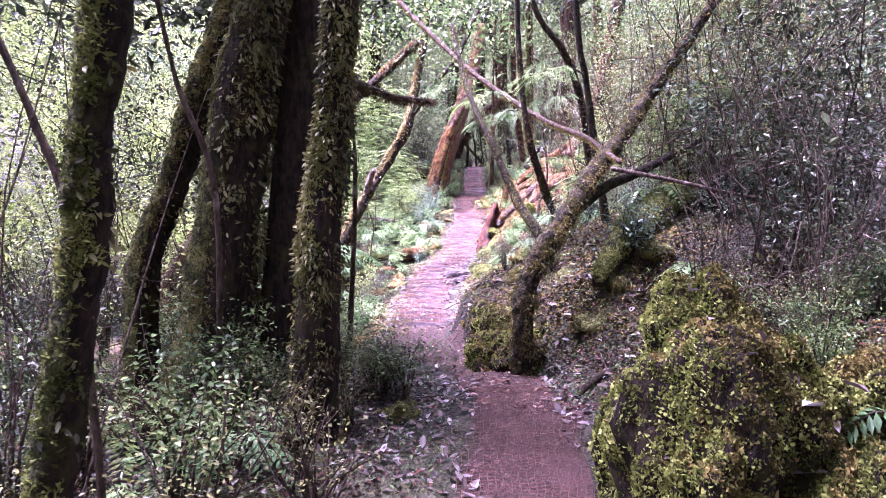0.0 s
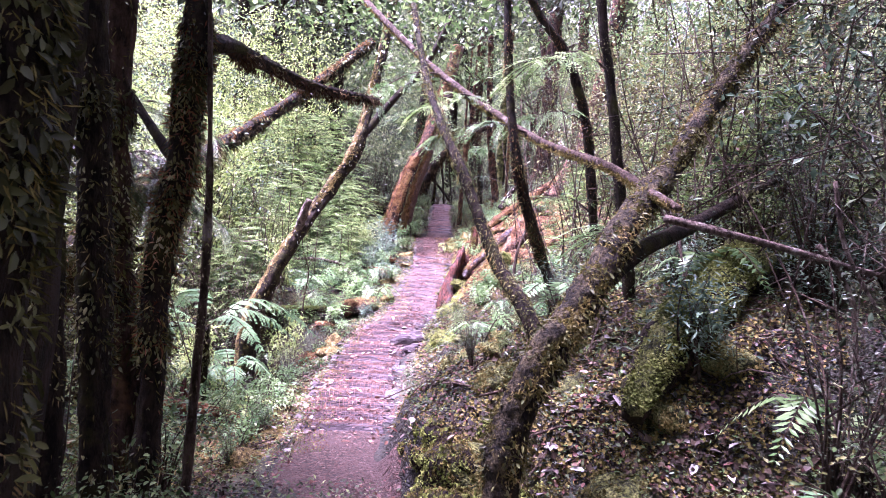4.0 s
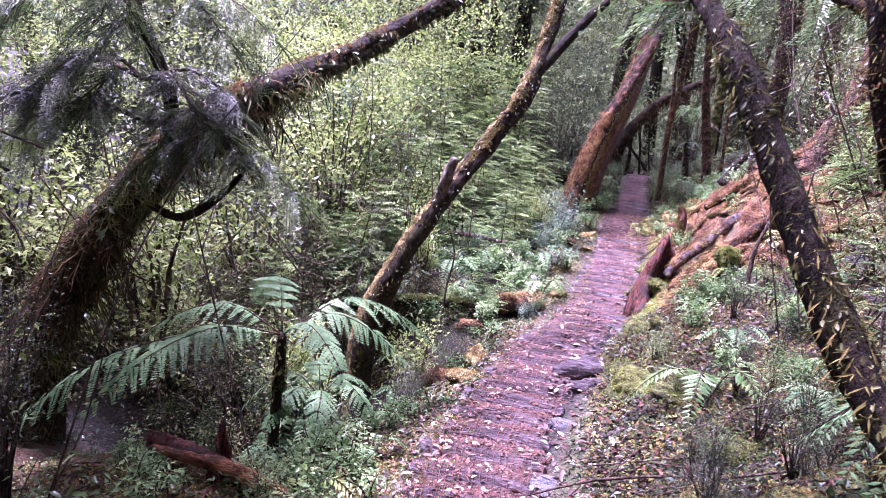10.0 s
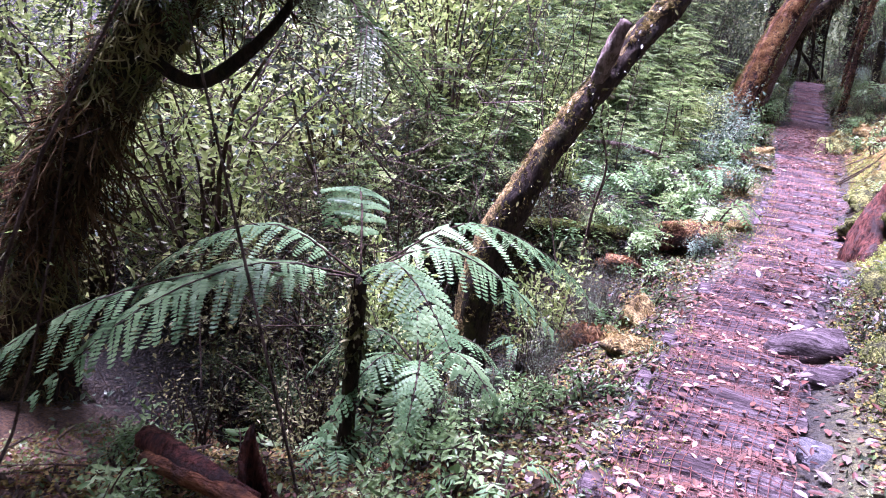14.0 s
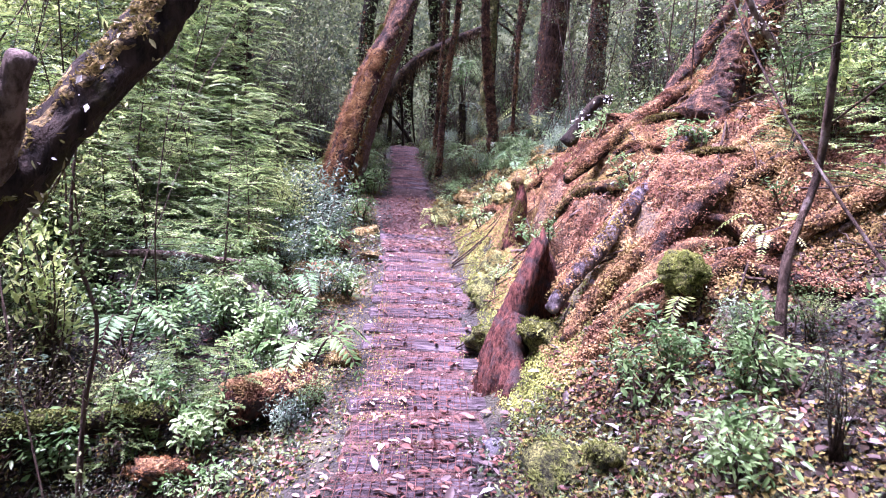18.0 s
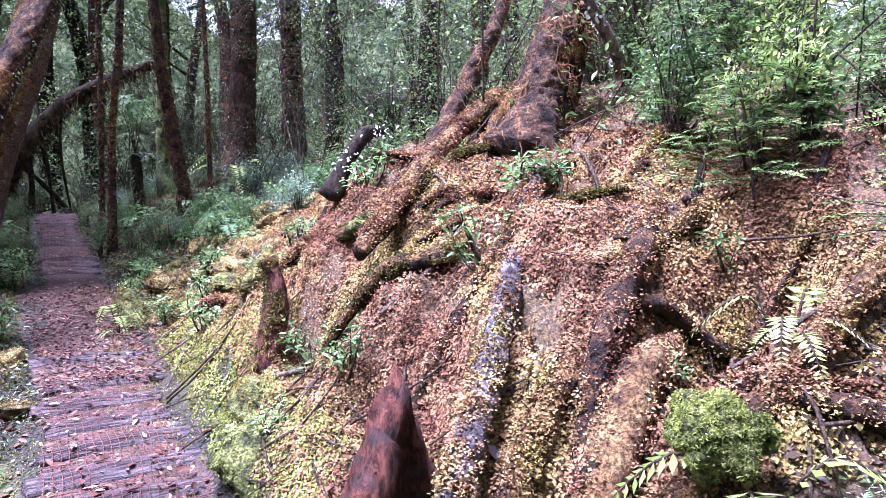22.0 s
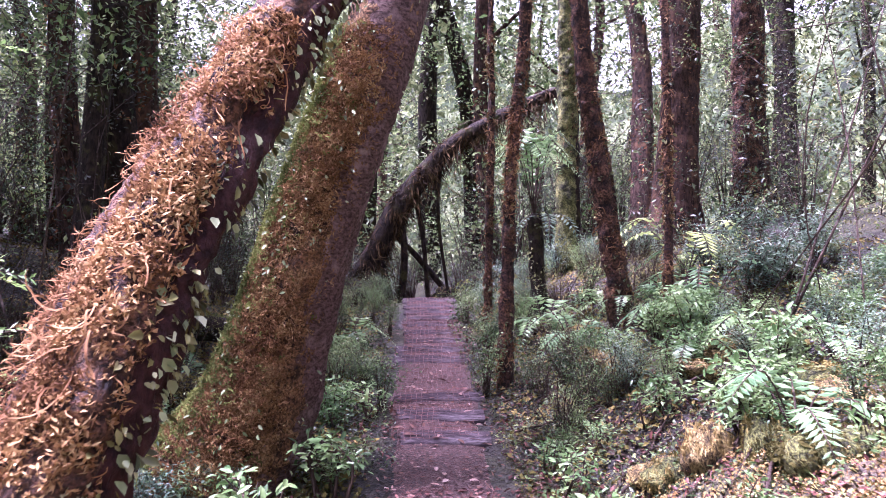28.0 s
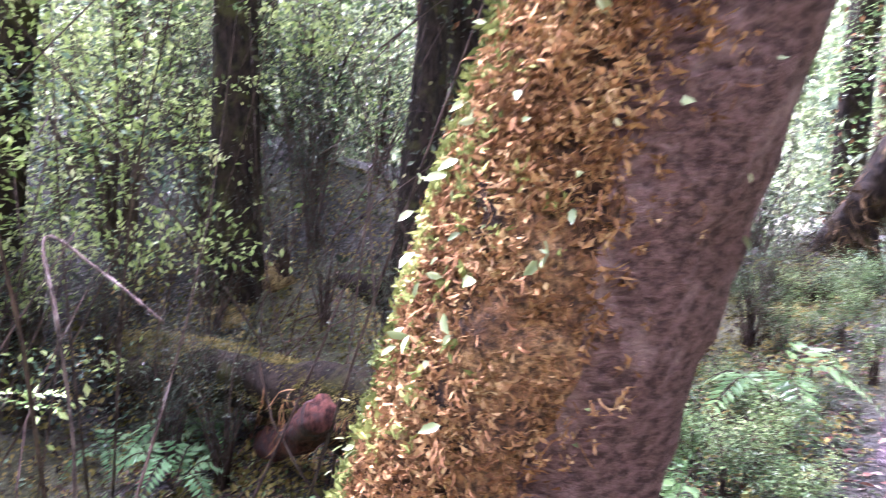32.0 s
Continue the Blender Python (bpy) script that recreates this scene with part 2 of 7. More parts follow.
LITTER = leaf_material("fallen_leaves", [(0, (0.048, 0.0208, 0.0144)), (.35, (0.128, 0.06, 0.0416)), (.7, (0.216, 0.128, 0.1)), (.92, (0.32, 0.24, 0.208)), (1, (0.4, 0.352, 0.344))], .6, .1, .3, own=.8)
LITTER_PALE = leaf_material("pale_fallen_leaves", [(0, (0.034, 0.02125, 0.017)), (.4, (0.102, 0.07225, 0.068)), (.8, (0.238, 0.204, 0.2082)), (1, (0.425, 0.391, 0.408))], .5, .1, .4, own=.8)
LITTER_RED = leaf_material("red_brown_litter", [(0, (0.024, 0.008, 0.0064)), (.5, (0.088, 0.0304, 0.024)), (.85, (0.168, 0.072, 0.056)), (1, (0.32, 0.2, 0.16))], .55, .1, .4, own=.7)
# brown litter taken near black, with the shade of hollow and grove in it
LITTER_SHADE = leaf_material("shade_dark_litter", [(0, (.007, .005, .004)), (.5, (.026, .016, .011)), (.85, (.06, .04, .028)), (1, (.13, .095, .07))], .7, .1, .2, own=.7)
FAR_LEAF = leaf_material("far_leaves", [(0, (.02, .028, .012)), (.5, (.1, .13, .055)), (.85, (.25, .29, .13)), (1, (.4, .42, .26))], .5, .4, .3)
LEAF_OLIVE = leaf_material("olive_leaves", [(0, (.015, .014, .006)), (.35, (.065, .06, .02)), (.65, (.15, .15, .05)), (.9, (.3, .3, .12)), (1, (.5, .5, .27))], .4, .35, .5)
STONE = surface_material("slate_stone", [(.3, (.05, .05, .06)), (.6, (.15, .14, .16))], 8, 60, rough=.6, height=.01)
LICHEN = leaf_material("white_lichen", [(0, (.6, .58, .55)), (1, (.8, .78, .76))], .9, .1, .1)
BED_GREEN = surface_material("green_moss_bed", [(.3, (.03, .032, .008)), (.5, (.11, .12, .03)), (.7, (.24, .24, .075))], 9, 70, height=.02, fine_dark=.2)
BED_YELLOW = surface_material("yellow_moss_bed", [(.3, (.07, .045, .015)), (.5, (.24, .17, .06)), (.7, (.42, .32, .13))], 9, 70, height=.02, fine_dark=.2)
BED_ORANGE = surface_material("orange_moss_bed", [(.3, (.04, .018, .008)), (.5, (.17, .085, .034)), (.7, (.33, .2, .085))], 9, 70, height=.02, fine_dark=.2)
BED_RED = surface_material("red_moss_bed", [(.3, (.014, .006, .004)), (.5, (.075, .033, .018)), (.7, (.18, .09, .045))], 10, 60, height=.03, fine_dark=.2)
BED_BROWN = surface_material("brown_moss_bed", [(.3, (.012, .009, .005)), (.5, (.05, .037, .02)), (.7, (.13, .1, .05))], 10, 60, height=.03, fine_dark=.2)
WATER, wt, wp = material("dark_water")
wp.inputs["Base Color"].default_value = (.012, .012, .012, 1)
wp.inputs["Roughness"].default_value = .08
bump(wt, wp, noise_fac(wt, 6, 3), .3, .03)
LEAF_FRESH = leaf_material("fresh_leaves", [(0, (.03, .07, .02)), (.4, (.1, .18, .06)), (.75, (.22, .33, .13)), (1, (.4, .5, .26))], .3, .4, .6)
MOSS_TRUNK = leaf_material("curled_orange_moss", [(0, (.04, .018, .008)), (.35, (.14, .072, .03)), (.7, (.28, .165, .07)), (1, (.42, .31, .15))], .9, .2, .1, 7.0, .6)
SLOPE_MOSS = leaf_material("rusty_slope_moss", [(0, (.05, .03, .021)), (.25, (.14, .086, .058)), (.5, (.25, .165, .105)), (.8, (.36, .255, .15)), (1, (.48, .37, .22))], .95, .1, .08, 7.0, .36, [(.36, (.62, .45, .46)), (.47, (1.0, .82, .76)), (.56, (1.0, .95, .72)), (.66, (.8, .88, .52))])
EDGE_MOSS = leaf_material("trailside_moss", [(0, (.025, .022, .007)), (.35, (.09, .08, .024)), (.65, (.18, .145, .048)), (.85, (.25, .19, .07)), (1, (.3, .2, .09))], .95, .15, .08, 2.2, .35)
ROUND_LEAF = leaf_material("round_pale_leaves", [(0, (.05, .06, .025)), (.4, (.15, .19, .08)), (.75, (.3, .35, .18)), (1, (.5, .52, .34))], .45, .3, .5, 3.5, .7)
ROOTLET = leaf_material("orange_rootlets", [(0, (.04, .018, .009)), (.35, (.13, .063, .028)), (.7, (.23, .125, .057)), (1, (.34, .22, .115))], .85, .2, .1, 7.0, .3)
BEARD_DARK = leaf_material("dark_hanging_moss", [(0, (.01, .007, .004)), (.5, (.04, .026, .013)), (.85, (.1, .065, .032)), (1, (.19, .14, .07))], .9, .15, .1, 6.0, .4)
GOLD_MOSS = leaf_material("golden_moss", [(0, (.08, .045, .016)), (.35, (.21, .13, .05)), (.7, (.35, .235, .095)), (1, (.48, .36, .18))], .95, .12, .08, 7.0, .36)
BEARD_RUST = leaf_material("rusty_hanging_moss", [(0, (.02, .011, .006)), (.5, (.075, .043, .022)), (.85, (.16, .1, .05)), (1, (.28, .2, .11))], .9, .15, .1, 5.0, .4)
MOSS_LIME = leaf_material("lime_moss", [(0, (.04, .048, .012)), (.35, (.13, .155, .036)), (.7, (.26, .285, .075)), (1, (.4, .41, .15))], .9, .2, .1, 6.0, .4)
DISTANCE = surface_material("distant_woods", [(.3, (.015, .025, .012)), (.5, (.06, .09, .04)), (.7, (.2, .24, .12))], .25, 1.5, height=.0, fine_dark=.4)
# ---- the lie of the land ----
PATH_Y = [-8, 0, 3.4, 4.5, 5.2, 5.8, 6.4, 7.0, 7.7, 9.0, 10.0, 11.2, 12.2, 13.4, 14.4, 15.5, 16.5, 18.6, 20.5, 22.0, 23.9, 24.7, 27, 30, 60]
PATH_X = [-.2, .05, .42, .56, .38, .08, -.2, -.29, -.25, -.27, -.18, -.07, .18, .34, .46, .55, .62, .8, .88, 1.02, 1.13, 1.12, .9, .4, -1]
PATH_Z = [.0, .0, .03, .0, -.05, -.1, -.15, -.2, -.26, -.25, -.21, -.18, -.13, -.02, .115, .26, .41, .66, .92, 1.17, 1.5, 1.44, 1.4, 1.65, 2.0]
SIDE_Y = [-8, 2.5, 4.0, 4.8, 5.7, 6.8, 8.2, 10, 12, 13.5, 15.2, 17.5, 20, 24, 40]
SIDE_D = [0, .12, .5, 1.2, 2.5, 6, 20]
RIGHT = [
    [0, .1, .2, .4, .7, 1.2, 2], [0, .05, .22, .5, .9, 1.3, 2], [0, .05, .2, .5, .9, 1.4, 2], [0, .02, .06, .18, .6, 1.3, 2],
    [0, .4, .65, .95, 1.2, 1.6, 2.5], [0, .45, .75, 1.1, 1.4, 1.8, 2.5], [0, .12, .3, .6, 1.0, 1.6, 2.5], [0, .06, .2, .5, 1.0, 1.8, 3], [0, .08, .32, .8, 1.4, 2.2, 3],
    [0, .1, .52, 1.32, 1.9, 2.7, 3.5], [0, .12, .65, 1.42, 1.95, 2.7, 3.5], [0, .05, .25, .75, 1.4, 2.2, 3], [0, .06, .2, .5, 1.0, 1.8, 3], [0, 0, .1, .3, .7, 1.4, 3], [0, 0, 0, 0, .2, .6, 2],
]
LEFT = [
    [0, -.02, -.05, -.1, -.2, -.3, 0], [0, -.02, -.05, -.12, -.25, -.3, 0], [0, 0, -.05, -.12, -.28, -.4, 0], [0, 0, -.05, -.15, -.3, -.4, 0],
    [0, -.02, -.1, -.25, -.4, -.5, 0], [0, -.05, -.15, -.22, -.35, -.4, 0], [0, -.04, -.12, -.16, -.3, -.3, 0], [0, -.05, -.25, -.75, -.85, -.5, .5], [0, -.03, -.3, -.7, -.5, -.1, 1],
    [0, 0, -.05, 0, .1, .4, 1.5], [0, 0, 0, .05, .2, .6, 2], [0, 0, 0, .05, .1, .4, 2], [0, -.02, -.12, -.4, -.75, -.1, 1.5], [0, 0, -.05, -.1, .1, 1.2, 2.2], [0, 0, 0, 0, .2, .5, 2],
]
PITS = [(-1.95, 11.5, .5, .7, .9), (-2.6, 9.9, .5, .5, .6), (2.05, 12.75, .3, .2, .4), (1.42, 14.75, .14, .2, .4), (1.35, 13.6, .2, .25, .25), (-3.5, 21.2, .9, .6, .4), (2.33, 12.72, .28, .18, .5), (1.4, 13.87, .14, .11, .32), (1.45, 15.12, .09, .12, .38), (-1.35, 10.4, .28, .35, .45), (1.15, 15.05, .09, .14, .35), (1.75, 13.9, .14, .12, .25), (2.3, 14.2, .15, .15, .25), (1.9, 15.9, .16, .14, .2), (1.3, 12.75, .1, .1, .22)]
HALF = .36                         # half the trail's width


def side_height(table, y, d):
    cols = np.array([np.interp(y, SIDE_Y, [row[k] for row in table]) for k in range(len(SIDE_D))])
    out = cols[0] * 0
    for k in range(len(SIDE_D) - 1):
        a, b = SIDE_D[k], SIDE_D[k + 1]
        s = np.clip((d - a) / (b - a), 0, 1)
        out = out + (cols[k + 1] - cols[k]) * s
    return out


def ripple(x, y):
    return (.05 * np.sin(2.3 * x + 1.1 * y) * np.sin(1.7 * y - .6 * x + 1) + .03 * np.sin(5.1 * x - 3.3 * y + 2) * np.sin(4.3 * y + 2.2 * x)
            + .012 * np.sin(13 * x + 6 * y) * np.sin(11 * y - 7 * x + 1) + .006 * np.sin(31 * x - 9 * y) * np.sin(27 * y + 11 * x))


def value_noise(P, scale):
    """Smooth noise from 0 to 1 at points P (n, 3)."""
    q = np.asarray(P, float) * scale
    i = np.floor(q)
    f = q - i
    f = f * f * (3 - 2 * f)
    out = 0
    for c in range(8):
        o = np.array([c & 1, c >> 1 & 1, c >> 2 & 1])
        h = np.sin((i + o) @ np.array([127.1, 311.7, 74.7])) * 43758.5453
        out = out + (h - np.floor(h)) * np.prod(np.where(o, f, 1 - f), -1)
    return out


def fractal(P, scale, octaves=3):
    return sum(value_noise(np.asarray(P) + 3.1 * k, scale * 2.1 ** k) * .5 ** k for k in range(octaves)) / 1.75 - .5


def path_x(y):
    return np.interp(y, PATH_Y, PATH_X)


def narrowing(y):
    """The trail grows narrower towards the grove."""
    return np.interp(y, [16.5, 19.5], [1.0, .86])


def ground(x, y):
    """The ground's height, for numbers or arrays."""
    x, y = np.asarray(x, float), np.asarray(y, float)
    off = x - path_x(y)
    d = np.clip(np.abs(off) - HALF, 0, 20)
    side = np.where(off > 0, side_height(RIGHT, y, d), side_height(LEFT, y, d))
    rough = np.clip((np.abs(off) - HALF + .05) / .5, 0.12, 1)
    P = np.stack([x, y, x * 0], -1)
    fine = .09 * fractal(P, 4.0, 3) + .03 * fractal(P, 19.0, 2)
    heap = 1 + 2.3 * np.clip((off - .55) / .5, 0, 1) * np.clip((y - 11.6) / .8, 0, 1) * np.clip((18.5 - y) / 1.5, 0, 1)
    fine = fine * (.6 + .4 * heap) + (heap - 1) / 2.3 * (.34 * np.abs(fractal(P + 5, 3.2, 2)) + .2 * np.abs(fractal(P + 2, 8.5, 2)) + .08 * fractal(P + 7, 17.0, 2) - .6 * np.clip(fractal(P + 9, 3.6, 2) - .07, 0, 1) - .05)
    pits = sum(depth * np.exp(-((x - px) / rx) ** 2 - ((y - py) / ry) ** 2) for px, py, rx, ry, depth in PITS)
    z = np.interp(y, PATH_Y, PATH_Z) - pits + side + (ripple(x, y) + fine) * rough
    # shelves of matted moss across the open slope
    return z + (heap - 1) / 2.3 * .026 * np.sin(41 * z + 16 * fractal(P + 11, 1.6, 2))

# ---- mesh helpers ----
rng = np.random.default_rng(7)


def mesh_of(name, pieces):
    """A mesh from pieces (points, faces with one number of corners, material, smooth)."""
    me = bpy.data.meshes.new(name)
    V, loops, starts, mats, smooth, slots, base, at = [], [], [], [], [], [], 0, 0
    for pts, faces, mat, soft in pieces:
        pts, faces = np.asarray(pts, float), np.asarray(faces, int)
        if mat not in slots:
            slots.append(mat)
        V.append(pts)
        n, k = faces.shape
        loops.append((faces + base).ravel())
        starts.append(at + np.arange(n) * k)
        mats.append(np.full(n, slots.index(mat)))
        smooth.append(np.full(n, soft))
        base, at = base + len(pts), at + n * k
    V, loops, starts = np.concatenate(V), np.concatenate(loops), np.concatenate(starts)
    me.vertices.add(len(V))
    me.vertices.foreach_set("co", V.ravel())
    me.loops.add(len(loops))
    me.loops.foreach_set("vertex_index", loops)
    me.polygons.add(len(starts))
    me.polygons.foreach_set("loop_start", starts)
    for m in slots:
        me.materials.append(m)
    me.polygons.foreach_set("material_index", np.concatenate(mats))
    me.polygons.foreach_set("use_smooth", np.concatenate(smooth))
    me.update(calc_edges=True)
    me.validate()
    return me


def piece(name, pieces, parent=None, label=""):
    """A mesh object; with a parent it is a part of that thing."""
    ob = new(name, mesh_of(name, pieces) if isinstance(pieces, list) else pieces)
    if parent:
        ob.parent = parent
    if label:
        ob["label"] = label
    return ob


def thing(name, label, category, at=(0, 0, 0), group="", kind=""):
    ob = new(name)
    ob.empty_display_size = .1
    ob.matrix_world = pose(*at)
    return tagged(ob, label, category, group, kind)


def unit(v):
    return v / np.maximum(np.linalg.norm(v, axis=-1, keepdims=True), 1e-9)


def spline(pts, n):
    """A smooth line of n points through pts."""
    P = np.asarray(pts, float)
    if len(P) < 3:
        return P[0] + (P[-1] - P[0]) * np.linspace(0, 1, n)[:, None]
    Q = np.vstack([2 * P[0] - P[1], P, 2 * P[-1] - P[-2]])
    out = []
    for u in np.linspace(0, len(P) - 1 - 1e-6, n):
        i, f = int(u), u - int(u)
        a, b, c, d = Q[i:i + 4]
        out.append(.5 * (2 * b + (c - a) * f + (2 * a - 5 * b + 4 * c - d) * f * f + (3 * b - a - 3 * c + d) * f ** 3))
    return np.array(out)


def tube(pts, radii, sides=8, n=14, lumps=.12, mat=None, smooth=True, r=None, rough=0.0):
    """A tapered, lumpy limb along pts, with closed ends."""
    r = r or rng
    C = spline(pts, n)
    R = np.interp(np.linspace(0, 1, n), np.linspace(0, 1, len(radii)), radii)
    T = unit(np.gradient(C, axis=0))
    ref = np.array([0, 1, .2]) if abs(T[0][1]) < .8 else np.array([1, 0, .2])
    A = unit(np.cross(T, ref))
    B = np.cross(T, A)
    ang = np.linspace(0, 2 * np.pi, sides, endpoint=False)
    ph = r.uniform(0, 6, 3)
    s = np.arange(n)[:, None] * min(1, 20 / n)
    wob = 1 + lumps * (np.sin(2 * ang[None] + s * .5 + ph[0]) + .7 * np.sin(3 * ang[None] - s * .8 + ph[1]) + (0 if rough else r.normal(0, .5, (n, sides))))
    V = C[:, None] + (R[:, None] * wob)[..., None] * (np.cos(ang)[None, :, None] * A[:, None] + np.sin(ang)[None, :, None] * B[:, None])
    if rough:
        out = V - C[:, None]
        V = V + unit(out) * (rough * (1.4 * fractal(V, 6.0, 3) + 1.3 * fractal(V, 27.0, 2)))[..., None]
    V = np.concatenate([V.reshape(-1, 3), C[:1] - T[:1] * R[0] * .3, C[-1:] + T[-1:] * R[-1] * .3])
    i, j = np.meshgrid(np.arange(n - 1), np.arange(sides), indexing="ij")
    a = (i * sides + j).ravel()
    b = (i * sides + (j + 1) % sides).ravel()
    quads = np.stack([a, b, b + sides, a + sides], 1)
    k = np.arange(sides)
    caps = np.concatenate([np.stack([(k + 1) % sides, k, np.full(sides, n * sides)], 1),
                           np.stack([(n - 1) * sides + k, (n - 1) * sides + (k + 1) % sides, np.full(sides, n * sides + 1)], 1)])
    # one block of points, two blocks of faces
    return [(V, quads, mat, smooth), (V, caps, mat, smooth)]


def weld(pieces):
    """Joins a tube's two face blocks as triangles on one set of points."""
    (V, q, mat, s), (_, c, _, _) = pieces
    tri = np.concatenate([q[:, [0, 1, 2]], q[:, [0, 2, 3]], c])
    return (V, tri, mat, s)


def leaves(P, D, N, L, W, mat, fold=.25, fine=False):
    """Folded leaves at P pointing along D with their faces towards N."""
    P, D, N = np.asarray(P, float), unit(np.asarray(D, float)), np.asarray(N, float)
    S = unit(np.cross(D, N))
    U = np.cross(S, D)
    L, W = np.broadcast_to(L, len(P))[:, None], np.broadcast_to(W, len(P))[:, None]
    n = len(P)
    if fine:
        pts = [P, P + D * L * .3 + S * W * .42 + U * W * fold, P + D * L * .68 + S * W * .4 + U * W * fold, P + D * L - U * W * fold * .5,
               P + D * L * .68 - S * W * .4 + U * W * fold, P + D * L * .3 - S * W * .42 + U * W * fold]
        V = np.stack(pts, 1).reshape(-1, 3)
        o = np.arange(n)[:, None] * 6
        F = np.concatenate([o + [0, 1, 2, 3], o + [0, 3, 4, 5]])
        return (V, F, mat, True)
    pts = [P, P + D * L * .45 + S * W * .5 + U * W * fold, P + D * L, P + D * L * .45 - S * W * .5 + U * W * fold]
    V = np.stack(pts, 1).reshape(-1, 3)
    o = np.arange(n)[:, None] * 4
    F = np.concatenate([o + [0, 1, 2], o + [0, 2, 3]])
    return (V, F, mat, False)


def coat(pts, radii, count, size, mat, r, side=None, droop=.6, width=.5, out=.5, spread=1.0, fine=False, gap=-.08, curl=.45):
    """Leaves or moss blades that cover a limb; side: the way they mostly grow from."""
    n = 40
    C = spline(pts, n)
    R = np.interp(np.linspace(0, 1, n), np.linspace(0, 1, len(radii)), radii)
    T = unit(np.gradient(C, axis=0))
    k = r.integers(0, n - 1, count)
    f = r.random(count)[:, None]
    c = C[k] + (C[k + 1] - C[k]) * f
    rad = unit(np.cross(T[k], unit(r.normal(size=(count, 3)))))
    if side is not None:
        rad = rad + np.asarray(side) * r.random(count)[:, None] * spread
        rad = unit(rad - T[k] * np.sum(rad * T[k], 1, keepdims=True))
    keep = fractal(c + rad * R[k][:, None], 6.0, 2) + r.normal(0, .12, count) > gap
    k, c, rad = k[keep], c[keep], rad[keep]
    count = len(k)
    p = c + rad * R[k][:, None] * r.uniform(.85, 1.15, count)[:, None]
    d = rad * out + np.array([0, 0, -1]) * droop + r.normal(0, curl, (count, 3))
    s = size * r.uniform(.5, 1.4, count)
    return leaves(p, d, rad + r.normal(0, .3, (count, 3)), s, s * width, mat, .2, fine)


def blob(r, radius, mat, flat=.6, rough=.22, sub=2):
    bm = bmesh.new()
    bmesh.ops.create_icosphere(bm, subdivisions=sub, radius=1)
    V = np.array([v.co for v in bm.verts])
    F = np.array([[v.index for v in f.verts] for f in bm.faces])
    bm.free()
    ph = r.uniform(0, 6, (4, 3))
    b = sum(np.sin(V @ (r.normal(size=3) * w) + p[0]) / w for w, p in zip((2.5, 4, 6, 9), ph))
    V = V * (1 + rough * 1.6 * b)[:, None] * radius
    V[:, 2] *= flat
    return (V, F, mat, True)


def tuft_shapes(blades=9, short=1.0):
    """Bursts of short curled moss blades, growing towards +z."""
    r = np.random.default_rng(5)
    out = []
    for _ in range(16):
        d = unit(r.normal(size=(blades, 3)) * [1, 1, .5] + [0, 0, .45])
        s = unit(np.cross(d, r.normal(size=(blades, 3))))
        ln, w = r.uniform(.7, 1.9, (blades, 1)) * short, r.uniform(.3, .65, (blades, 1)) / short ** .5
        p = r.normal(0, .4, (blades, 3)) * [1, 1, .3]
        bend = np.array([0, 0, -.35]) + r.normal(0, .3, (blades, 3))
        out.append(np.stack([p - s * w * .3, p + d * ln * .6 - s * w * .5, p + d * ln + bend * ln * .6, p + d * ln * .6 + s * w * .5], 1).reshape(-1, 3))
    o = np.arange(blades)[:, None] * 4
    return np.stack(out), np.concatenate([o + [0, 1, 3], o + [1, 2, 3]])


TUFT_V, TUFT_F = tuft_shapes()
CRUMB_V, CRUMB_F = tuft_shapes(6, .62)


def tufts(P, size, mat, r, N=None, crumb=False):
    """Tufts of moss at points P that grow along N."""
    n = len(P)
    N = unit(np.broadcast_to(np.array([0, 0, 1.0]) if N is None else N, (n, 3)) + r.normal(0, .25, (n, 3)))
    A = unit(np.cross(N, unit(r.normal(size=(n, 3)))))
    B = np.cross(N, A)
    s = size * r.uniform(.5, 1.5, n)[:, None, None]
    shapes, faces = (CRUMB_V, CRUMB_F) if crumb else (TUFT_V, TUFT_F)
    T = shapes[r.integers(0, len(shapes), n)] * s
    V = P[:, None] + T[..., :1] * A[:, None] + T[..., 1:2] * B[:, None] + T[..., 2:] * N[:, None]
    k = shapes.shape[1]
    F = (np.arange(n)[:, None, None] * k + faces[None]).reshape(-1, 3)
    return (V.reshape(-1, 3), F, mat, False)


def flakes(P, size, mat, r, lift=.02, lie=.35, N=None):
    """Layers of small rounded leaflets, mostly lying flat."""
    n = len(P)
    Q = P + np.column_stack([r.normal(0, .006, (n, 2)), r.random(n) ** 2 * lift])
    s = size * r.uniform(.55, 1.45, n)
    if N is None:
        return leaves(Q, r.normal(size=(n, 3)) * [1, 1, lie] + [0, 0, -.12], r.normal(0, .45, (n, 3)) + [0, 0, 1], s, s * .8, mat, .16)
    D = r.normal(size=(n, 3)) + [0, 0, -.25]
    D = unit(D - N * np.sum(D * N, 1, keepdims=True)) + N * r.uniform(.0, .7, (n, 1))
    return leaves(Q + N * (r.random((n, 1)) * .012), D, N + r.normal(0, .4, (n, 3)) + [0, 0, .3], s, s * .8, mat, .16)


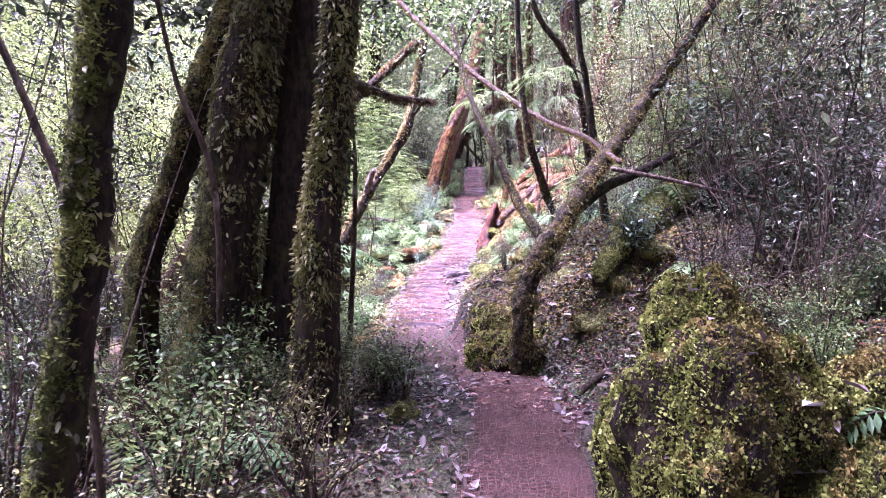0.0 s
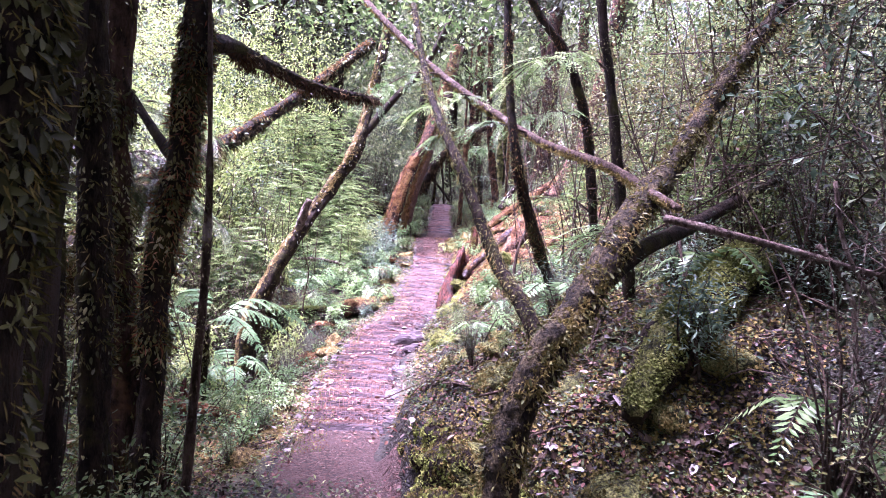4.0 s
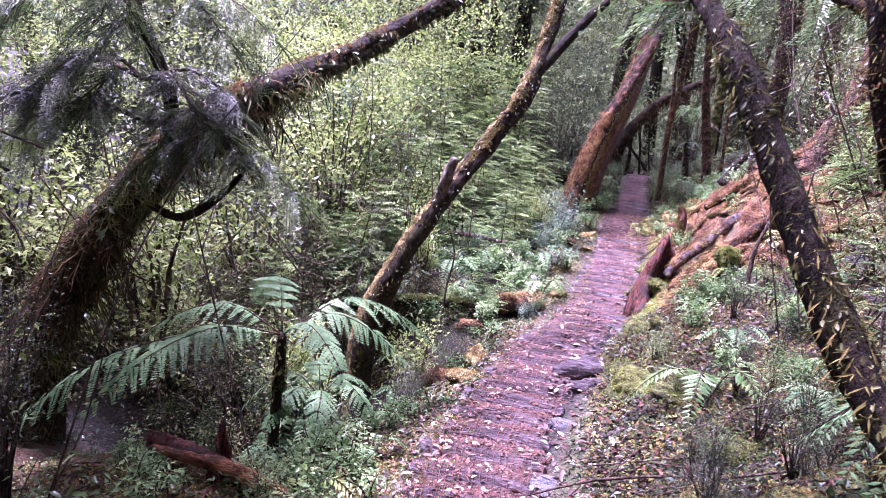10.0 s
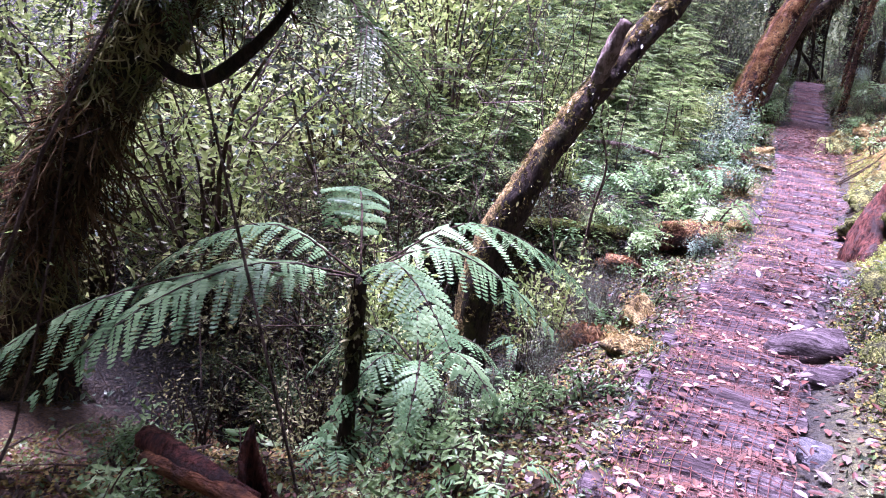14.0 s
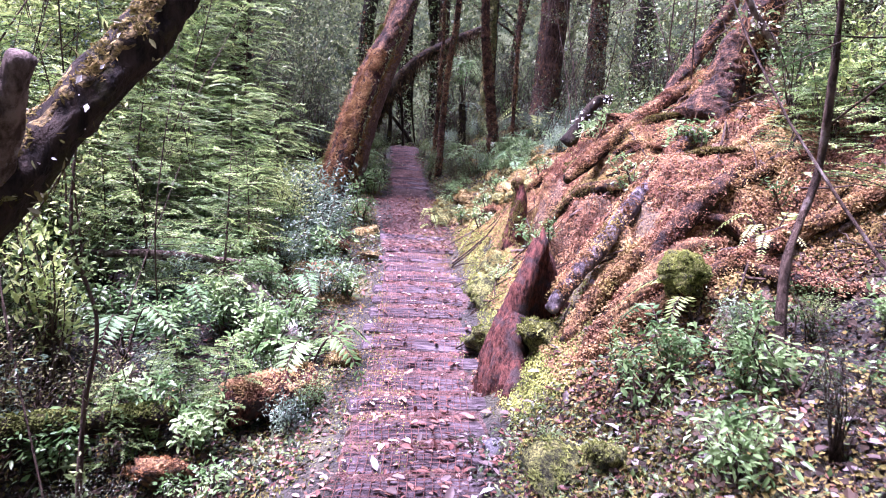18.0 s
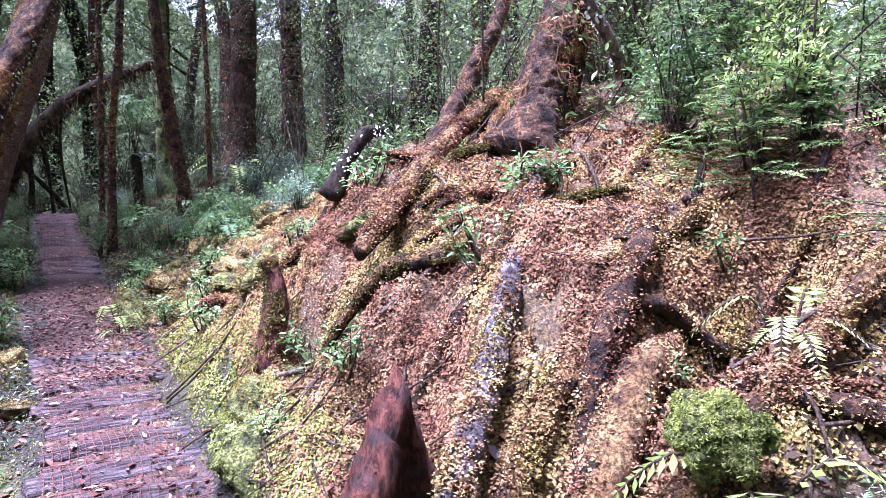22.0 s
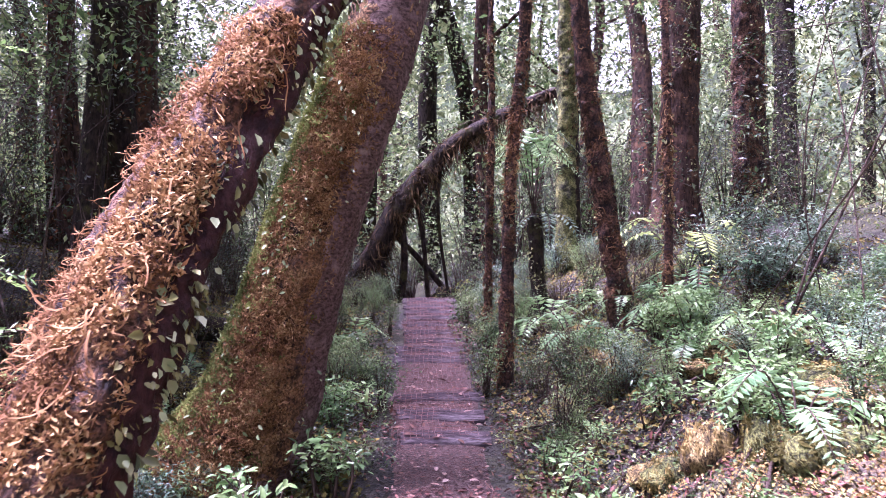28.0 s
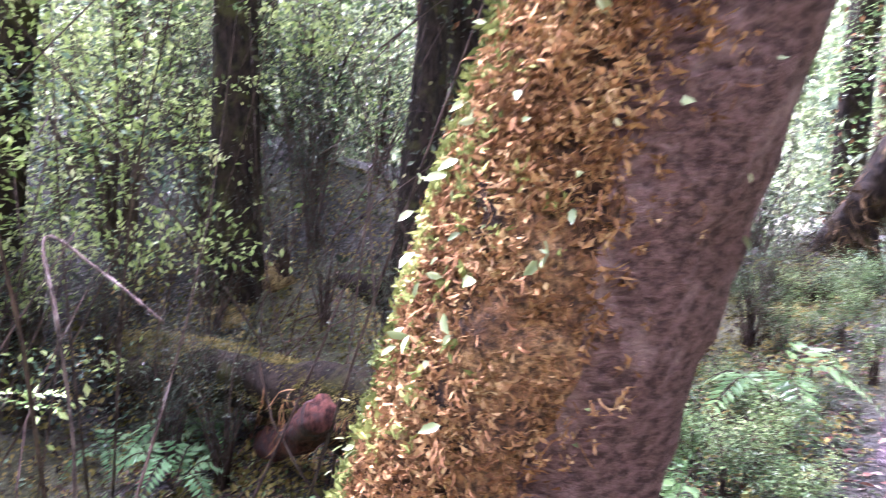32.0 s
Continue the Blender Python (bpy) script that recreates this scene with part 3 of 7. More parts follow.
def curls(pts, radii, count, length, width, mat, r, side, spread=1.2, gap=0.0, droop=.35, segs=5, patch=5.0, upto=1.0):
    """Thin curling rootlets that hang in tangles from the mossy side of a limb."""
    n = 40
    C = spline(pts, n)
    R = np.interp(np.linspace(0, 1, n), np.linspace(0, 1, len(radii)), radii)
    T = unit(np.gradient(C, axis=0))
    k = r.integers(0, int((n - 1) * upto), count)
    c = C[k] + (C[k + 1] - C[k]) * r.random((count, 1))
    rad = unit(np.cross(T[k], unit(r.normal(size=(count, 3))))) + np.asarray(side) * r.random((count, 1)) * spread
    rad = unit(rad - T[k] * np.sum(rad * T[k], 1, keepdims=True))
    p = c + rad * R[k][:, None] * r.uniform(.9, 1.1, (count, 1))
    keep = (fractal(p, patch, 2) + r.normal(0, .08, count) > gap) & (np.sum(rad * unit(np.asarray(side, float)), 1) > r.normal(.15, .2, count))
    p, rad = p[keep], rad[keep]
    m = len(p)
    d = unit(rad * .9 + r.normal(0, .6, (m, 3)) + [0, 0, -.5])
    step = (length * r.uniform(.4, 1.5, m) / segs)[:, None]
    w = (width * r.uniform(.6, 1.4, m))[:, None]
    turn = r.normal(0, .6, (m, 3))
    V = []
    for q in range(segs + 1):
        s = unit(np.cross(d, rad + .3 * turn)) * w * (.5 if q < segs else .15)
        V += [p - s, p + s]
        d = unit(d + np.cross(turn, d) + r.normal(0, .2, (m, 3)) + [0, 0, -droop])
        p = p + d * step
    V = np.stack(V, 1).reshape(-1, 3)
    o = np.arange(m)[:, None] * 2 * (segs + 1)
    F = np.concatenate([o + [2 * q, 2 * q + 1, 2 * q + 3, 2 * q + 2] for q in range(segs)])
    return (V, F, mat, True)


def coat_tufts(pts, radii, count, size, mat, r, side, spread=1.0, gap=-.12, out=1.0, upto=1.0, layered=False):
    """Tufts over the mossy side of a limb."""
    n = 40
    C = spline(pts, n)
    R = np.interp(np.linspace(0, 1, n), np.linspace(0, 1, len(radii)), radii)
    T = unit(np.gradient(C, axis=0))
    k = r.integers(0, int((n - 1) * upto), count)
    c = C[k] + (C[k + 1] - C[k]) * r.random((count, 1))
    rad = unit(np.cross(T[k], unit(r.normal(size=(count, 3))))) + np.asarray(side) * r.random((count, 1)) * spread
    rad = unit(rad - T[k] * np.sum(rad * T[k], 1, keepdims=True))
    p = c + rad * R[k][:, None] * out
    keep = (fractal(p, 6.0, 2) + r.normal(0, .1, count) > gap) & (np.sum(rad * unit(np.asarray(side, float)), 1) > r.normal(.1, .25, count))
    p, rad = p[keep], rad[keep]
    if layered:
        p = np.repeat(p, 5, axis=0) + r.normal(0, .006, (len(p) * 5, 3))
        return flakes(p, size, mat, r, .012, .6)
    return tufts(p, size, mat, r, rad + [0, 0, -.25])


def moss_clump_mesh(r, mat, bed, radius=.2, count=130):
    """A lumpy cushion covered all over in tufts."""
    V, F, _, _ = blob(r, radius, bed, .6, .2, 3)
    V = V + unit(V) * (radius * 1.1 * fractal(V + r.uniform(0, 9), 9, 3))[:, None]
    k = r.integers(0, len(F), count * 2)
    p = (V[F[k]] * r.dirichlet((1, 1, 1), count * 2)[..., None]).sum(1)
    p = p[p[:, 2] > -.03][:count]
    return mesh_of("moss_clump", [(V * .94, F, bed, True), tufts(p, radius * .09, mat, r, unit(p * [1, 1, 2.2]) + [0, 0, -.1])])


# ---- plants as meshes, shared by their copies ----
def shrub_parts(r, height, spread, stems, per_stem, leaf, leaf_w, mat, fine=False, tuft=.16, droop=.2):
    wood, P, D, N = [], [], [], []
    for _ in range(stems):
        a, reach = r.uniform(0, 6.28), spread * r.uniform(.2, 1)
        top = np.array([math.cos(a) * reach, math.sin(a) * reach, height * r.uniform(.55, 1)])
        mid = top * [.35, .35, .55] + r.normal(0, .04, 3)
        wood.append(weld(tube([(r.normal(0, .03), r.normal(0, .03), -.06), mid, top], [.008 + .006 * height, .005, .002], 3, 6, .05, TWIG, r=r)))
        C = spline([(0, 0, 0), mid, top], 20)
        for q in C[6:]:
            m = max(1, int(per_stem / 14))
            twig = unit(r.normal(size=3) * [1, 1, .35] + [0, 0, .2])
            for _ in range(m):
                along = r.random()
                P.append(q + twig * tuft * along * 1.3 + r.normal(0, tuft * .25, 3))
                D.append(twig * .6 + unit(r.normal(size=3) * [1, 1, .5]) + [0, 0, -droop])
                N.append(r.normal(0, .45, 3) + [0, 0, 1])
    n = len(P)
    s = leaf * r.uniform(.6, 1.35, n)
    return wood, [leaves(P, D, N, s, s * leaf_w, mat, .18, fine)]


def spray_parts(r, height, mat, branches=16, pairs=13, leaf=.045):
    """A young conifer: an upright stem with flat feathery sprays."""
    wood = [weld(tube([(0, 0, -.06), (r.normal(0, .03), r.normal(0, .03), height * .5), (r.normal(0, .08), r.normal(0, .08), height)], [.014, .009, .003], 5, 8, .05, TWIG, r=r))]
    P, D, N = [], [], []
    for b in range(branches):
        z = height * (.15 + .85 * (b + r.random()) / branches)
        a = r.uniform(0, 6.28)
        length = (.22 + .38 * (1 - z / height)) * r.uniform(.7, 1.3) * max(.7, height * .8)
        for sub in range(3):
            aa = a + (0, .55, -.55)[sub]
            way = np.array([math.cos(aa), math.sin(aa), r.uniform(-.1, .3)])
            start = np.array([0, 0, z]) + (np.array([math.cos(a), math.sin(a), .1]) * length * .35 if sub else 0)
            ln = length * (1 if sub == 0 else .65)
            tip = start + way * ln + np.array([0, 0, -.12 * ln])
            wood.append(weld(tube([start, start + way * ln * .55, tip], [.004, .003, .001], 3, 4, 0, TWIG, r=r)))
            C = spline([start, start + way * ln * .55, tip], pairs)
            side = unit(np.cross(way, [r.normal(0, .5), r.normal(0, .5), 1]))
            flat = np.cross(side, way)
            for q in C:
                for sgn in (1, -1):
                    P.append(q)
                    D.append(side * sgn + way * .7 + r.normal(0, .25, 3))
                    N.append(flat + r.normal(0, .45, 3))
    n = len(P)
    s = leaf * r.uniform(.75, 1.25, n)
    return wood, [leaves(P, D, N, s, s * .34, mat, .1)]


def frond_mesh(r, length, rise=.45, pairs=20, width=.24, mat=None, twice=True, fall=.5):
    """One fern frond along +x that rises from its root and arches over."""
    C = spline([(0, 0, 0), (length * .35, 0, length * rise), (length * .7, 0, length * (rise - fall * .3)), (length, 0, length * (rise - fall))], 40)
    wood = weld(tube(C[::5], [.006, .004, .0015], 4, 9, 0, TWIG, r=r))
    P, D, N, S = [], [], [], []
    T = unit(np.gradient(C, axis=0))
    for k in range(pairs):
        u = .16 + .83 * k / (pairs - 1)
        i = min(39, int(u * 39))
        q, t = C[i], T[i]
        up = unit(np.cross(t, [0, -1, 0]))
        ln = width * length * (math.sin(min(1, (u - .05) * 2.3) * 1.57)) * (1 - .85 * max(0, u - .35) / .65) + .01
        for sgn in (1, -1):
            way = unit(np.array([0, sgn, 0]) + t * .45 + np.array([0, 0, -.18]) + r.normal(0, .06, 3))
            if not twice:
                P.append(q); D.append(way); N.append(up); S.append((ln, ln * .28))
                continue
            m = max(4, int(ln / .015))
            cross = unit(np.cross(way, up))
            for j in range(m):
                v = (j + .5) / m
                pl = min(ln * .3, .46 * length / pairs) * (1 - v * .75) + .006
                for sg in (1, -1):
                    P.append(q + way * ln * v + np.array([0, 0, -.25 * ln * v * v]))
                    D.append(cross * sg + way * .55)
                    N.append(up + r.normal(0, .1, 3))
                    S.append((pl, .027))
    S = np.array(S)
    return mesh_of("frond", [wood, leaves(P, D, N, S[:, 0], S[:, 1], mat, .12)])

# ---- the setting ----
xs = np.concatenate([[-500, -200, -80, -40, -25, -17, -13, -10, -8], np.arange(-7, -3.5, .25), np.arange(-3.5, .8, .05), np.arange(.8, 3.4, .028), np.arange(3.4, 4.5, .07), np.arange(4.5, 8, .25), [8, 10, 13, 17, 25, 40, 80, 200, 500]])
ys = np.concatenate([[-500, -200, -80, -40, -20, -12, -8, -5, -3], np.arange(-2, 1, .2), np.arange(1, 11.8, .05), np.arange(11.8, 17.6, .03), np.arange(17.6, 24, .05), np.arange(24, 25, .1), np.arange(25, 32, .3), [32, 35, 40, 50, 80, 200, 600]])
gx, gy = np.meshgrid(xs, ys)
gz = ground(np.clip(gx, -30, 30), np.clip(gy, -8, 60))
GV = np.stack([gx, gy, gz], -1).reshape(-1, 3)
gi, gj = np.meshgrid(np.arange(len(ys) - 1), np.arange(len(xs) - 1), indexing="ij")
ga = (gi * len(xs) + gj).ravel()
ground_ob = tagged(piece("ground", [(GV, np.stack([ga, ga + 1, ga + 1 + len(xs), ga + len(xs)], 1), SOIL, True)]), "forest soil with moss and rotting litter, shade darkened into its colour", "ground", kind="structure")


# where moss has taken the ground: rusty on the open slope, green along the trail and the shaded bank
off = GV[:, 0] - path_x(GV[:, 1])
patch = fractal(GV * [1, 1, 0], 1.6, 4)
soft = lambda v, a, b: np.clip((v - a) / (b - a), 0, 1)
rust = soft(off, .6, 1.0) * soft(GV[:, 1], 11.8, 12.6) * soft(-GV[:, 1], -18.5, -16.5) + .8 * soft(-off, .5, .9) * soft(GV[:, 1], 6.5, 7.5) * soft(-GV[:, 1], -9.6, -8.8)
fresh = soft(np.abs(off), .36, .5) * soft(-np.abs(off), -1.6, -.6) * soft(GV[:, 1], 5, 6) + soft(off, .4, .6) * soft(GV[:, 1], 5, 5.6) * soft(-GV[:, 1], -9, -7) + .6 * soft(GV[:, 1], 19, 20) + .5 * soft(-GV[:, 1], -6, -3)
near = soft(-np.abs(off), -7, -5)
growth = np.stack([near * np.clip(rust, 0, 1) * soft(patch, -.5, -.25), near * np.clip(fresh, 0, 1) * soft(patch, -.02, .18), off * 0, off * 0 + 1], 1)
att = ground_ob.data.color_attributes.new("growth", "FLOAT_COLOR", "POINT")
att.data.foreach_set("color", growth.astype(np.float32).ravel())


def strip(y0, y1, half, lift, cols=9, step=.06):
    y = np.arange(y0, y1, step)
    w = half * narrowing(y) * (1 + .12 * np.sin(y * 3.1) + .07 * np.sin(y * 7.7 + 1))
    u = np.linspace(-1, 1, cols)
    X = path_x(y)[:, None] + w[:, None] * u[None]
    Y = np.repeat(y[:, None], cols, 1)
    Z = ground(X, Y) + lift - .03 * np.abs(u[None]) ** 6
    a = (np.arange(len(y) - 1)[:, None] * cols + np.arange(cols - 1)[None]).ravel()
    return np.stack([X, Y, Z], -1).reshape(-1, 3), np.stack([a, a + 1, a + 1 + cols, a + cols], 1)


tv, tf = strip(-5, 26, .36, .018)
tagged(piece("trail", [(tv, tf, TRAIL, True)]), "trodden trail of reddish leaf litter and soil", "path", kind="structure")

# slats of the trail, heights shared with the net that lies on them
SLATS = [float(v) for v in np.concatenate([np.arange(7.75, 10.7, .31), np.arange(11.0, 16.2, .3), [16.65, 19.9, 20.3, 20.65], np.arange(21.6, 24.0, .29)])]


def slat_rise(y):
    d = np.min(np.abs(np.asarray(y)[..., None] - np.array(SLATS)), -1)
    return .034 * np.sqrt(np.clip(1 - (d / .125) ** 2, 0, 1))

# ---- trees along the walk ----
def crown_mesh(r, radius, height, count, leaf, mat):
    P = r.normal(size=(count, 3))
    hubs = r.normal(size=(16, 3)) * [radius * .55, radius * .55, height * .3]
    P = hubs[r.integers(0, 16, count)] + P * [radius * .22, radius * .22, height * .1]
    s = leaf * r.uniform(.6, 1.4, count)
    return mesh_of("crown", [leaves(P, r.normal(size=(count, 3)), r.normal(0, .5, (count, 3)) + [0, 0, 1], s, s * .55, mat, .2)])


def tree(name, label, pts, radii, bark, coats=(), limbs=(), sides=12, n=26, lumps=.07, category="tree", seed=1, mats=()):
    """A trunk, its limbs and what grows on it. Points are in the world; the foot comes first."""
    r = np.random.default_rng(seed)
    if category == "tree":
        foot, heel = np.array(pts[0], float), float(ground(pts[0][0], pts[0][1])) - .12
        if foot[2] > heel:
            pts, radii = [(foot[0], foot[1], heel)] + list(pts), [radii[0] * 1.12] + list(radii)
    base = np.array(pts[0])
    top = thing(name, label, category, tuple(base))
    pts = [np.array(p) - base for p in pts]
    run = float(np.linalg.norm(np.diff(np.array(pts), axis=0), axis=1).sum())
    n, sides = int(np.clip(run / .045, 16, 110)), int(np.clip(6.3 * radii[1] / .03, sides, 48))
    piece("stem" if category in ("log", "branch", "sapling") else "trunk", [weld(tube(pts, radii, sides, n, lumps, bark, r=r, rough=(.5 * radii[1] if category == "log" else min(.05, .3 * radii[1])) if radii[1] < .14 else .02))], top)
    if category == "tree" and pts[-1][2] > 2.5 and base[1] < 16:
        crown = piece("crown", crown_mesh(r, 1.3, 1.8, 900, .08, LEAF_BROAD), top)
        crown.location = pts[-1] + np.array([0, 0, .5])
    for lp, lr, *own in limbs:
        piece("limb", [weld(tube([np.array(p) - base for p in lp], lr, 8, 14, .1, own[0] if own else bark, r=r))], top)
    for bed, shift, grow in mats:
        P2 = [p + np.array(shift) * rr for p, rr in zip(pts, radii)]
        piece("moss_mat", [weld(tube(P2, [rr * grow for rr in radii], min(60, int(sides * 1.5)), int(n * 1.5), lumps, bed, r=r, rough=min(.035, .4 * radii[1])))], top)
    for cname, mat, count, size, opts in coats:
        o = dict(width=.16, out=.5, curl=.7) if cname == "shaggy_moss" else dict(width=.32) if "moss" in cname else dict(gap=-.03, fine=True, width=.42, curl=.65) if cname == "creeper" else {}
        k = (9 if category == "log" else 5) if "moss" in cname else 5
        opts = dict(opts)
        shift, grow = opts.pop("over", ((0, 0, 0), 1.02))
        skin, girth = [p + np.array(shift) * rr for p, rr in zip(pts, radii)], [rr * grow for rr in radii]
        if cname == "rootlets":
            piece("rootlet_mat", [curls(skin, girth, count, size, opts.pop("thick", .003), mat, r, **opts)], top)["kind"] = "stuff"
            continue
        if cname in ("moss", "green_moss") and opts.get("side"):
            tuft_mat = {"orange_moss": SLOPE_MOSS, "yellow_moss": EDGE_MOSS}.get(mat.name, mat)
            area = run * radii[len(radii) // 2] * 6.3
            top_part = piece(cname, [coat_tufts(skin, girth, int(min(opts.get("most", 5200), area * (8500 if category == "log" else 4200))), .0115 if cname == "moss" else .013, tuft_mat, r, opts["side"], opts.get("spread", 1.2), opts.get("gap", -.15), 1.0, opts.get("upto", 1.0), category == "log")], top)
            top_part["kind"] = "stuff"
            continue
        if cname == "creeper" and count >= 300:
            piece("shaggy_moss", [coat(pts, radii, int(count * 4), .034, EDGE_MOSS, r, droop=.9, width=.13, out=.7, curl=.6, gap=-.1)], top)["kind"] = "stuff"
        top_part = piece(cname, [coat(skin, girth, int(count * k), size * (1.25 if cname == "shaggy_moss" else .62 if "moss" in cname else .8), mat, r, **{**o, **opts})], top)
        top_part["kind"] = "stuff"
    return top


# the dim stand at the start
tree("mossy_tree", "slim dark trunk furred with green moss", [(-1.2, 1.75, -.1), (-1.05, 1.75, .5), (-.98, 1.75, .85), (-.89, 1.75, 1.29), (-.86, 1.75, 1.57), (-.8, 1.75, 1.95), (-.7, 1.75, 3.2), (-.6, 1.8, 5)],
     [.075, .06, .056, .052, .05, .05, .045, .04], BARK_DARK, [("moss", MOSS_GREEN, 2600, .022, dict(side=(-.6, -.5, 0))), ("creeper", EPIPHYTE, 260, .035, {})], seed=2, mats=[(BED_GREEN, (-.25, -.2, 0), .86)])
tree("leaning_tree", "dark leaning trunk beside a broad mossy one", [(-2.1, 4.75, -.3), (-2.0, 4.7, .82), (-1.78, 4.7, 1.38), (-1.6, 4.7, 1.94), (-1.3, 4.7, 2.72), (-.9, 4.7, 4.2)],
     [.13, .11, .095, .09, .085, .07], BARK_DARK, [("moss", MOSS_YELLOW, 1500, .03, dict(side=(-.7, -.4, .2))), ("creeper", EPIPHYTE, 500, .045, {})], seed=3, mats=[(BED_GREEN, (-.25, -.15, .1), .86)])
tree("broad_tree", "broad old trunk thick with creeper leaves and moss", [(-1.6, 4.4, -.25), (-1.45, 4.4, .2), (-1.38, 4.4, .75), (-1.3, 4.4, 1.32), (-1.19, 4.4, 2.01), (-1.03, 4.4, 2.71), (-.8, 4.5, 4.4)],
     [.34, .27, .21, .185, .17, .16, .13], BARK_DARK, [("creeper", EPIPHYTE, 3400, .05, dict(droop=.9)), ("moss", MOSS_YELLOW, 1600, .03, dict(side=(-1, -.3, 0)))],
     limbs=[([(-1.2, 4.55, -.15), (-1.1, 4.5, .25), (-.99, 4.5, 1.14), (-.92, 4.5, 1.85), (-.85, 4.5, 2.67), (-.7, 4.6, 4)], [.2, .16, .13, .12, .11, .1])], seed=4, mats=[(BED_GREEN, (-.22, -.1, 0), .86)])
tree("creeper_tree", "upright trunk sheathed in small creeper leaves", [(-.76, 3.75, -.15), (-.72, 3.75, 0), (-.67, 3.75, .89), (-.62, 3.75, 1.41), (-.57, 3.75, 1.79), (-.52, 3.75, 2.53), (-.5, 3.8, 4.2)],
     [.17, .14, .115, .1, .085, .08, .07], BARK_DARK, [("creeper", EPIPHYTE, 3000, .045, dict(droop=.9)), ("moss", MOSS_GREEN, 1300, .03, dict(side=(-.9, -.4, 0)))], seed=5)
tree("sapling", "bare thin dark sapling", [(-1.25, 2.5, -.15), (-1.31, 2.5, 1.2), (-1.43, 2.5, 1.67), (-1.6, 2.5, 2.1)], [.02, .018, .016, .012], TWIG, category="sapling", sides=6, seed=6)
tree("sapling", "bare thin dark sapling", [(-1.3, 3.9, -.25), (-1.25, 3.9, 1.3), (-1.45, 3.9, 2.0), (-1.6, 3.9, 2.8)], [.02, .018, .016, .012], TWIG, category="sapling", sides=6, seed=7)
# the trunks passed close by
tree("leafy_tree", "dark crooked trunk hung with small leaves", [(-.98, 5.5, -.3), (-.92, 5.5, .58), (-.91, 5.5, .95), (-.88, 5.5, 1.31), (-.82, 5.5, 1.62), (-.79, 5.5, 1.96), (-.77, 5.5, 2.28), (-.85, 5.6, 3.6), (-.8, 5.7, 5)],
     [.085, .065, .062, .06, .06, .065, .06, .05, .04], BARK_DARK, [("creeper", EPIPHYTE, 1500, .035, dict(droop=.9)), ("shaggy_moss", MOSS_RED, 700, .03, {})],
     limbs=[([(-.78, 5.5, 2.12), (-.68, 5.7, 2.17), (-.6, 6.05, 2.16), (-.42, 6.55, 2.14), (-.08, 7.05, 2.15)], [.04, .038, .033, .03, .024]),
            ([(-.82, 5.5, 1.6), (-1.0, 5.7, 1.75), (-1.3, 5.9, 2.1)], [.03, .025, .015])], seed=8)
tree("mossy_limb_moss", "shaggy moss hanging from a limb", [(-.68, 5.7, 2.15), (-.6, 6.05, 2.15), (-.42, 6.55, 2.13), (-.08, 7.05, 2.15)], [.034, .032, .03, .02], BARK_RED,
     [("shaggy_moss", BEARD_RUST, 700, .03, dict(droop=1.2)), ("moss", EPIPHYTE, 300, .03, {})], category="branch", sides=8, seed=9)
tree("red_barked_tree", "smooth red-brown trunk with creeper on its flanks", [(-1.05, 5.6, -.3), (-1.08, 5.6, .62), (-1.13, 5.6, 1.1), (-1.16, 5.6, 1.65), (-1.14, 5.6, 2.29), (-1.1, 5.7, 4.5)],
     [.13, .095, .08, .08, .078, .06], BARK_RED, [("creeper", EPIPHYTE, 1300, .035, dict(side=(.8, -.3, 0), droop=.9))], seed=10)
tree("dark_tree", "dark straight trunk in deep shade", [(-1.0, 5.2, -.3), (-1.03, 5.2, .79), (-1.05, 5.2, 1.64), (-1.07, 5.2, 2.17), (-1.1, 5.3, 4.5)],
     [.08, .065, .06, .06, .05], BARK_DARK, [("creeper", EPIPHYTE, 900, .035, dict(droop=.9))], seed=11)
tree("dark_tree", "dark mossy trunk in deep shade beside a red-barked one", [(-1.15, 5.0, -.3), (-1.13, 5.0, .8), (-1.14, 5.0, 1.6), (-1.16, 5.0, 2.2), (-1.2, 5.1, 4.5)], [.09, .07, .065, .06, .05], BARK_DARK, [("creeper", EPIPHYTE, 900, .035, dict(droop=.9))], seed=52)
tree("sapling", "thin mossy sapling beside a leafy trunk", [(-.75, 5.4, -.25), (-.7, 5.4, .65), (-.68, 5.4, 1.0), (-.67, 5.4, 1.34), (-.67, 5.4, 1.63), (-.72, 5.45, 2.6)], [.026, .022, .02, .018, .014, .01], TWIG,
     [("moss", EPIPHYTE, 260, .025, {})], category="sapling", sides=7, seed=12)
tree("slanting_tree", "mossy trunk slanting across the bank", [(.6, 5.18, .42), (.66, 5.22, .7), (.76, 5.29, .88), (.93, 5.45, 1.08), (1.21, 5.75, 1.44), (1.57, 6.1, 1.82), (1.9, 6.4, 2.25), (2.32, 6.7, 2.75), (3.1, 7.3, 3.8)],
     [.085, .08, .076, .072, .068, .062, .058, .05, .04], BARK_DARK, [("creeper", EPIPHYTE, 2000, .035, dict(side=(-.5, -.3, .5))), ("moss", EDGE_MOSS, 1500, .025, dict(side=(-.4, -.4, .6)))],
     limbs=[([(1.0, 5.55, 1.12), (1.28, 5.8, 1.32), (1.69, 6.2, 1.46), (2.36, 6.8, 1.72), (3.0, 7.1, 2.0)], [.045, .042, .04, .035, .025])], seed=13, mats=[(BED_BROWN, (-.2, -.2, .2), .88)])
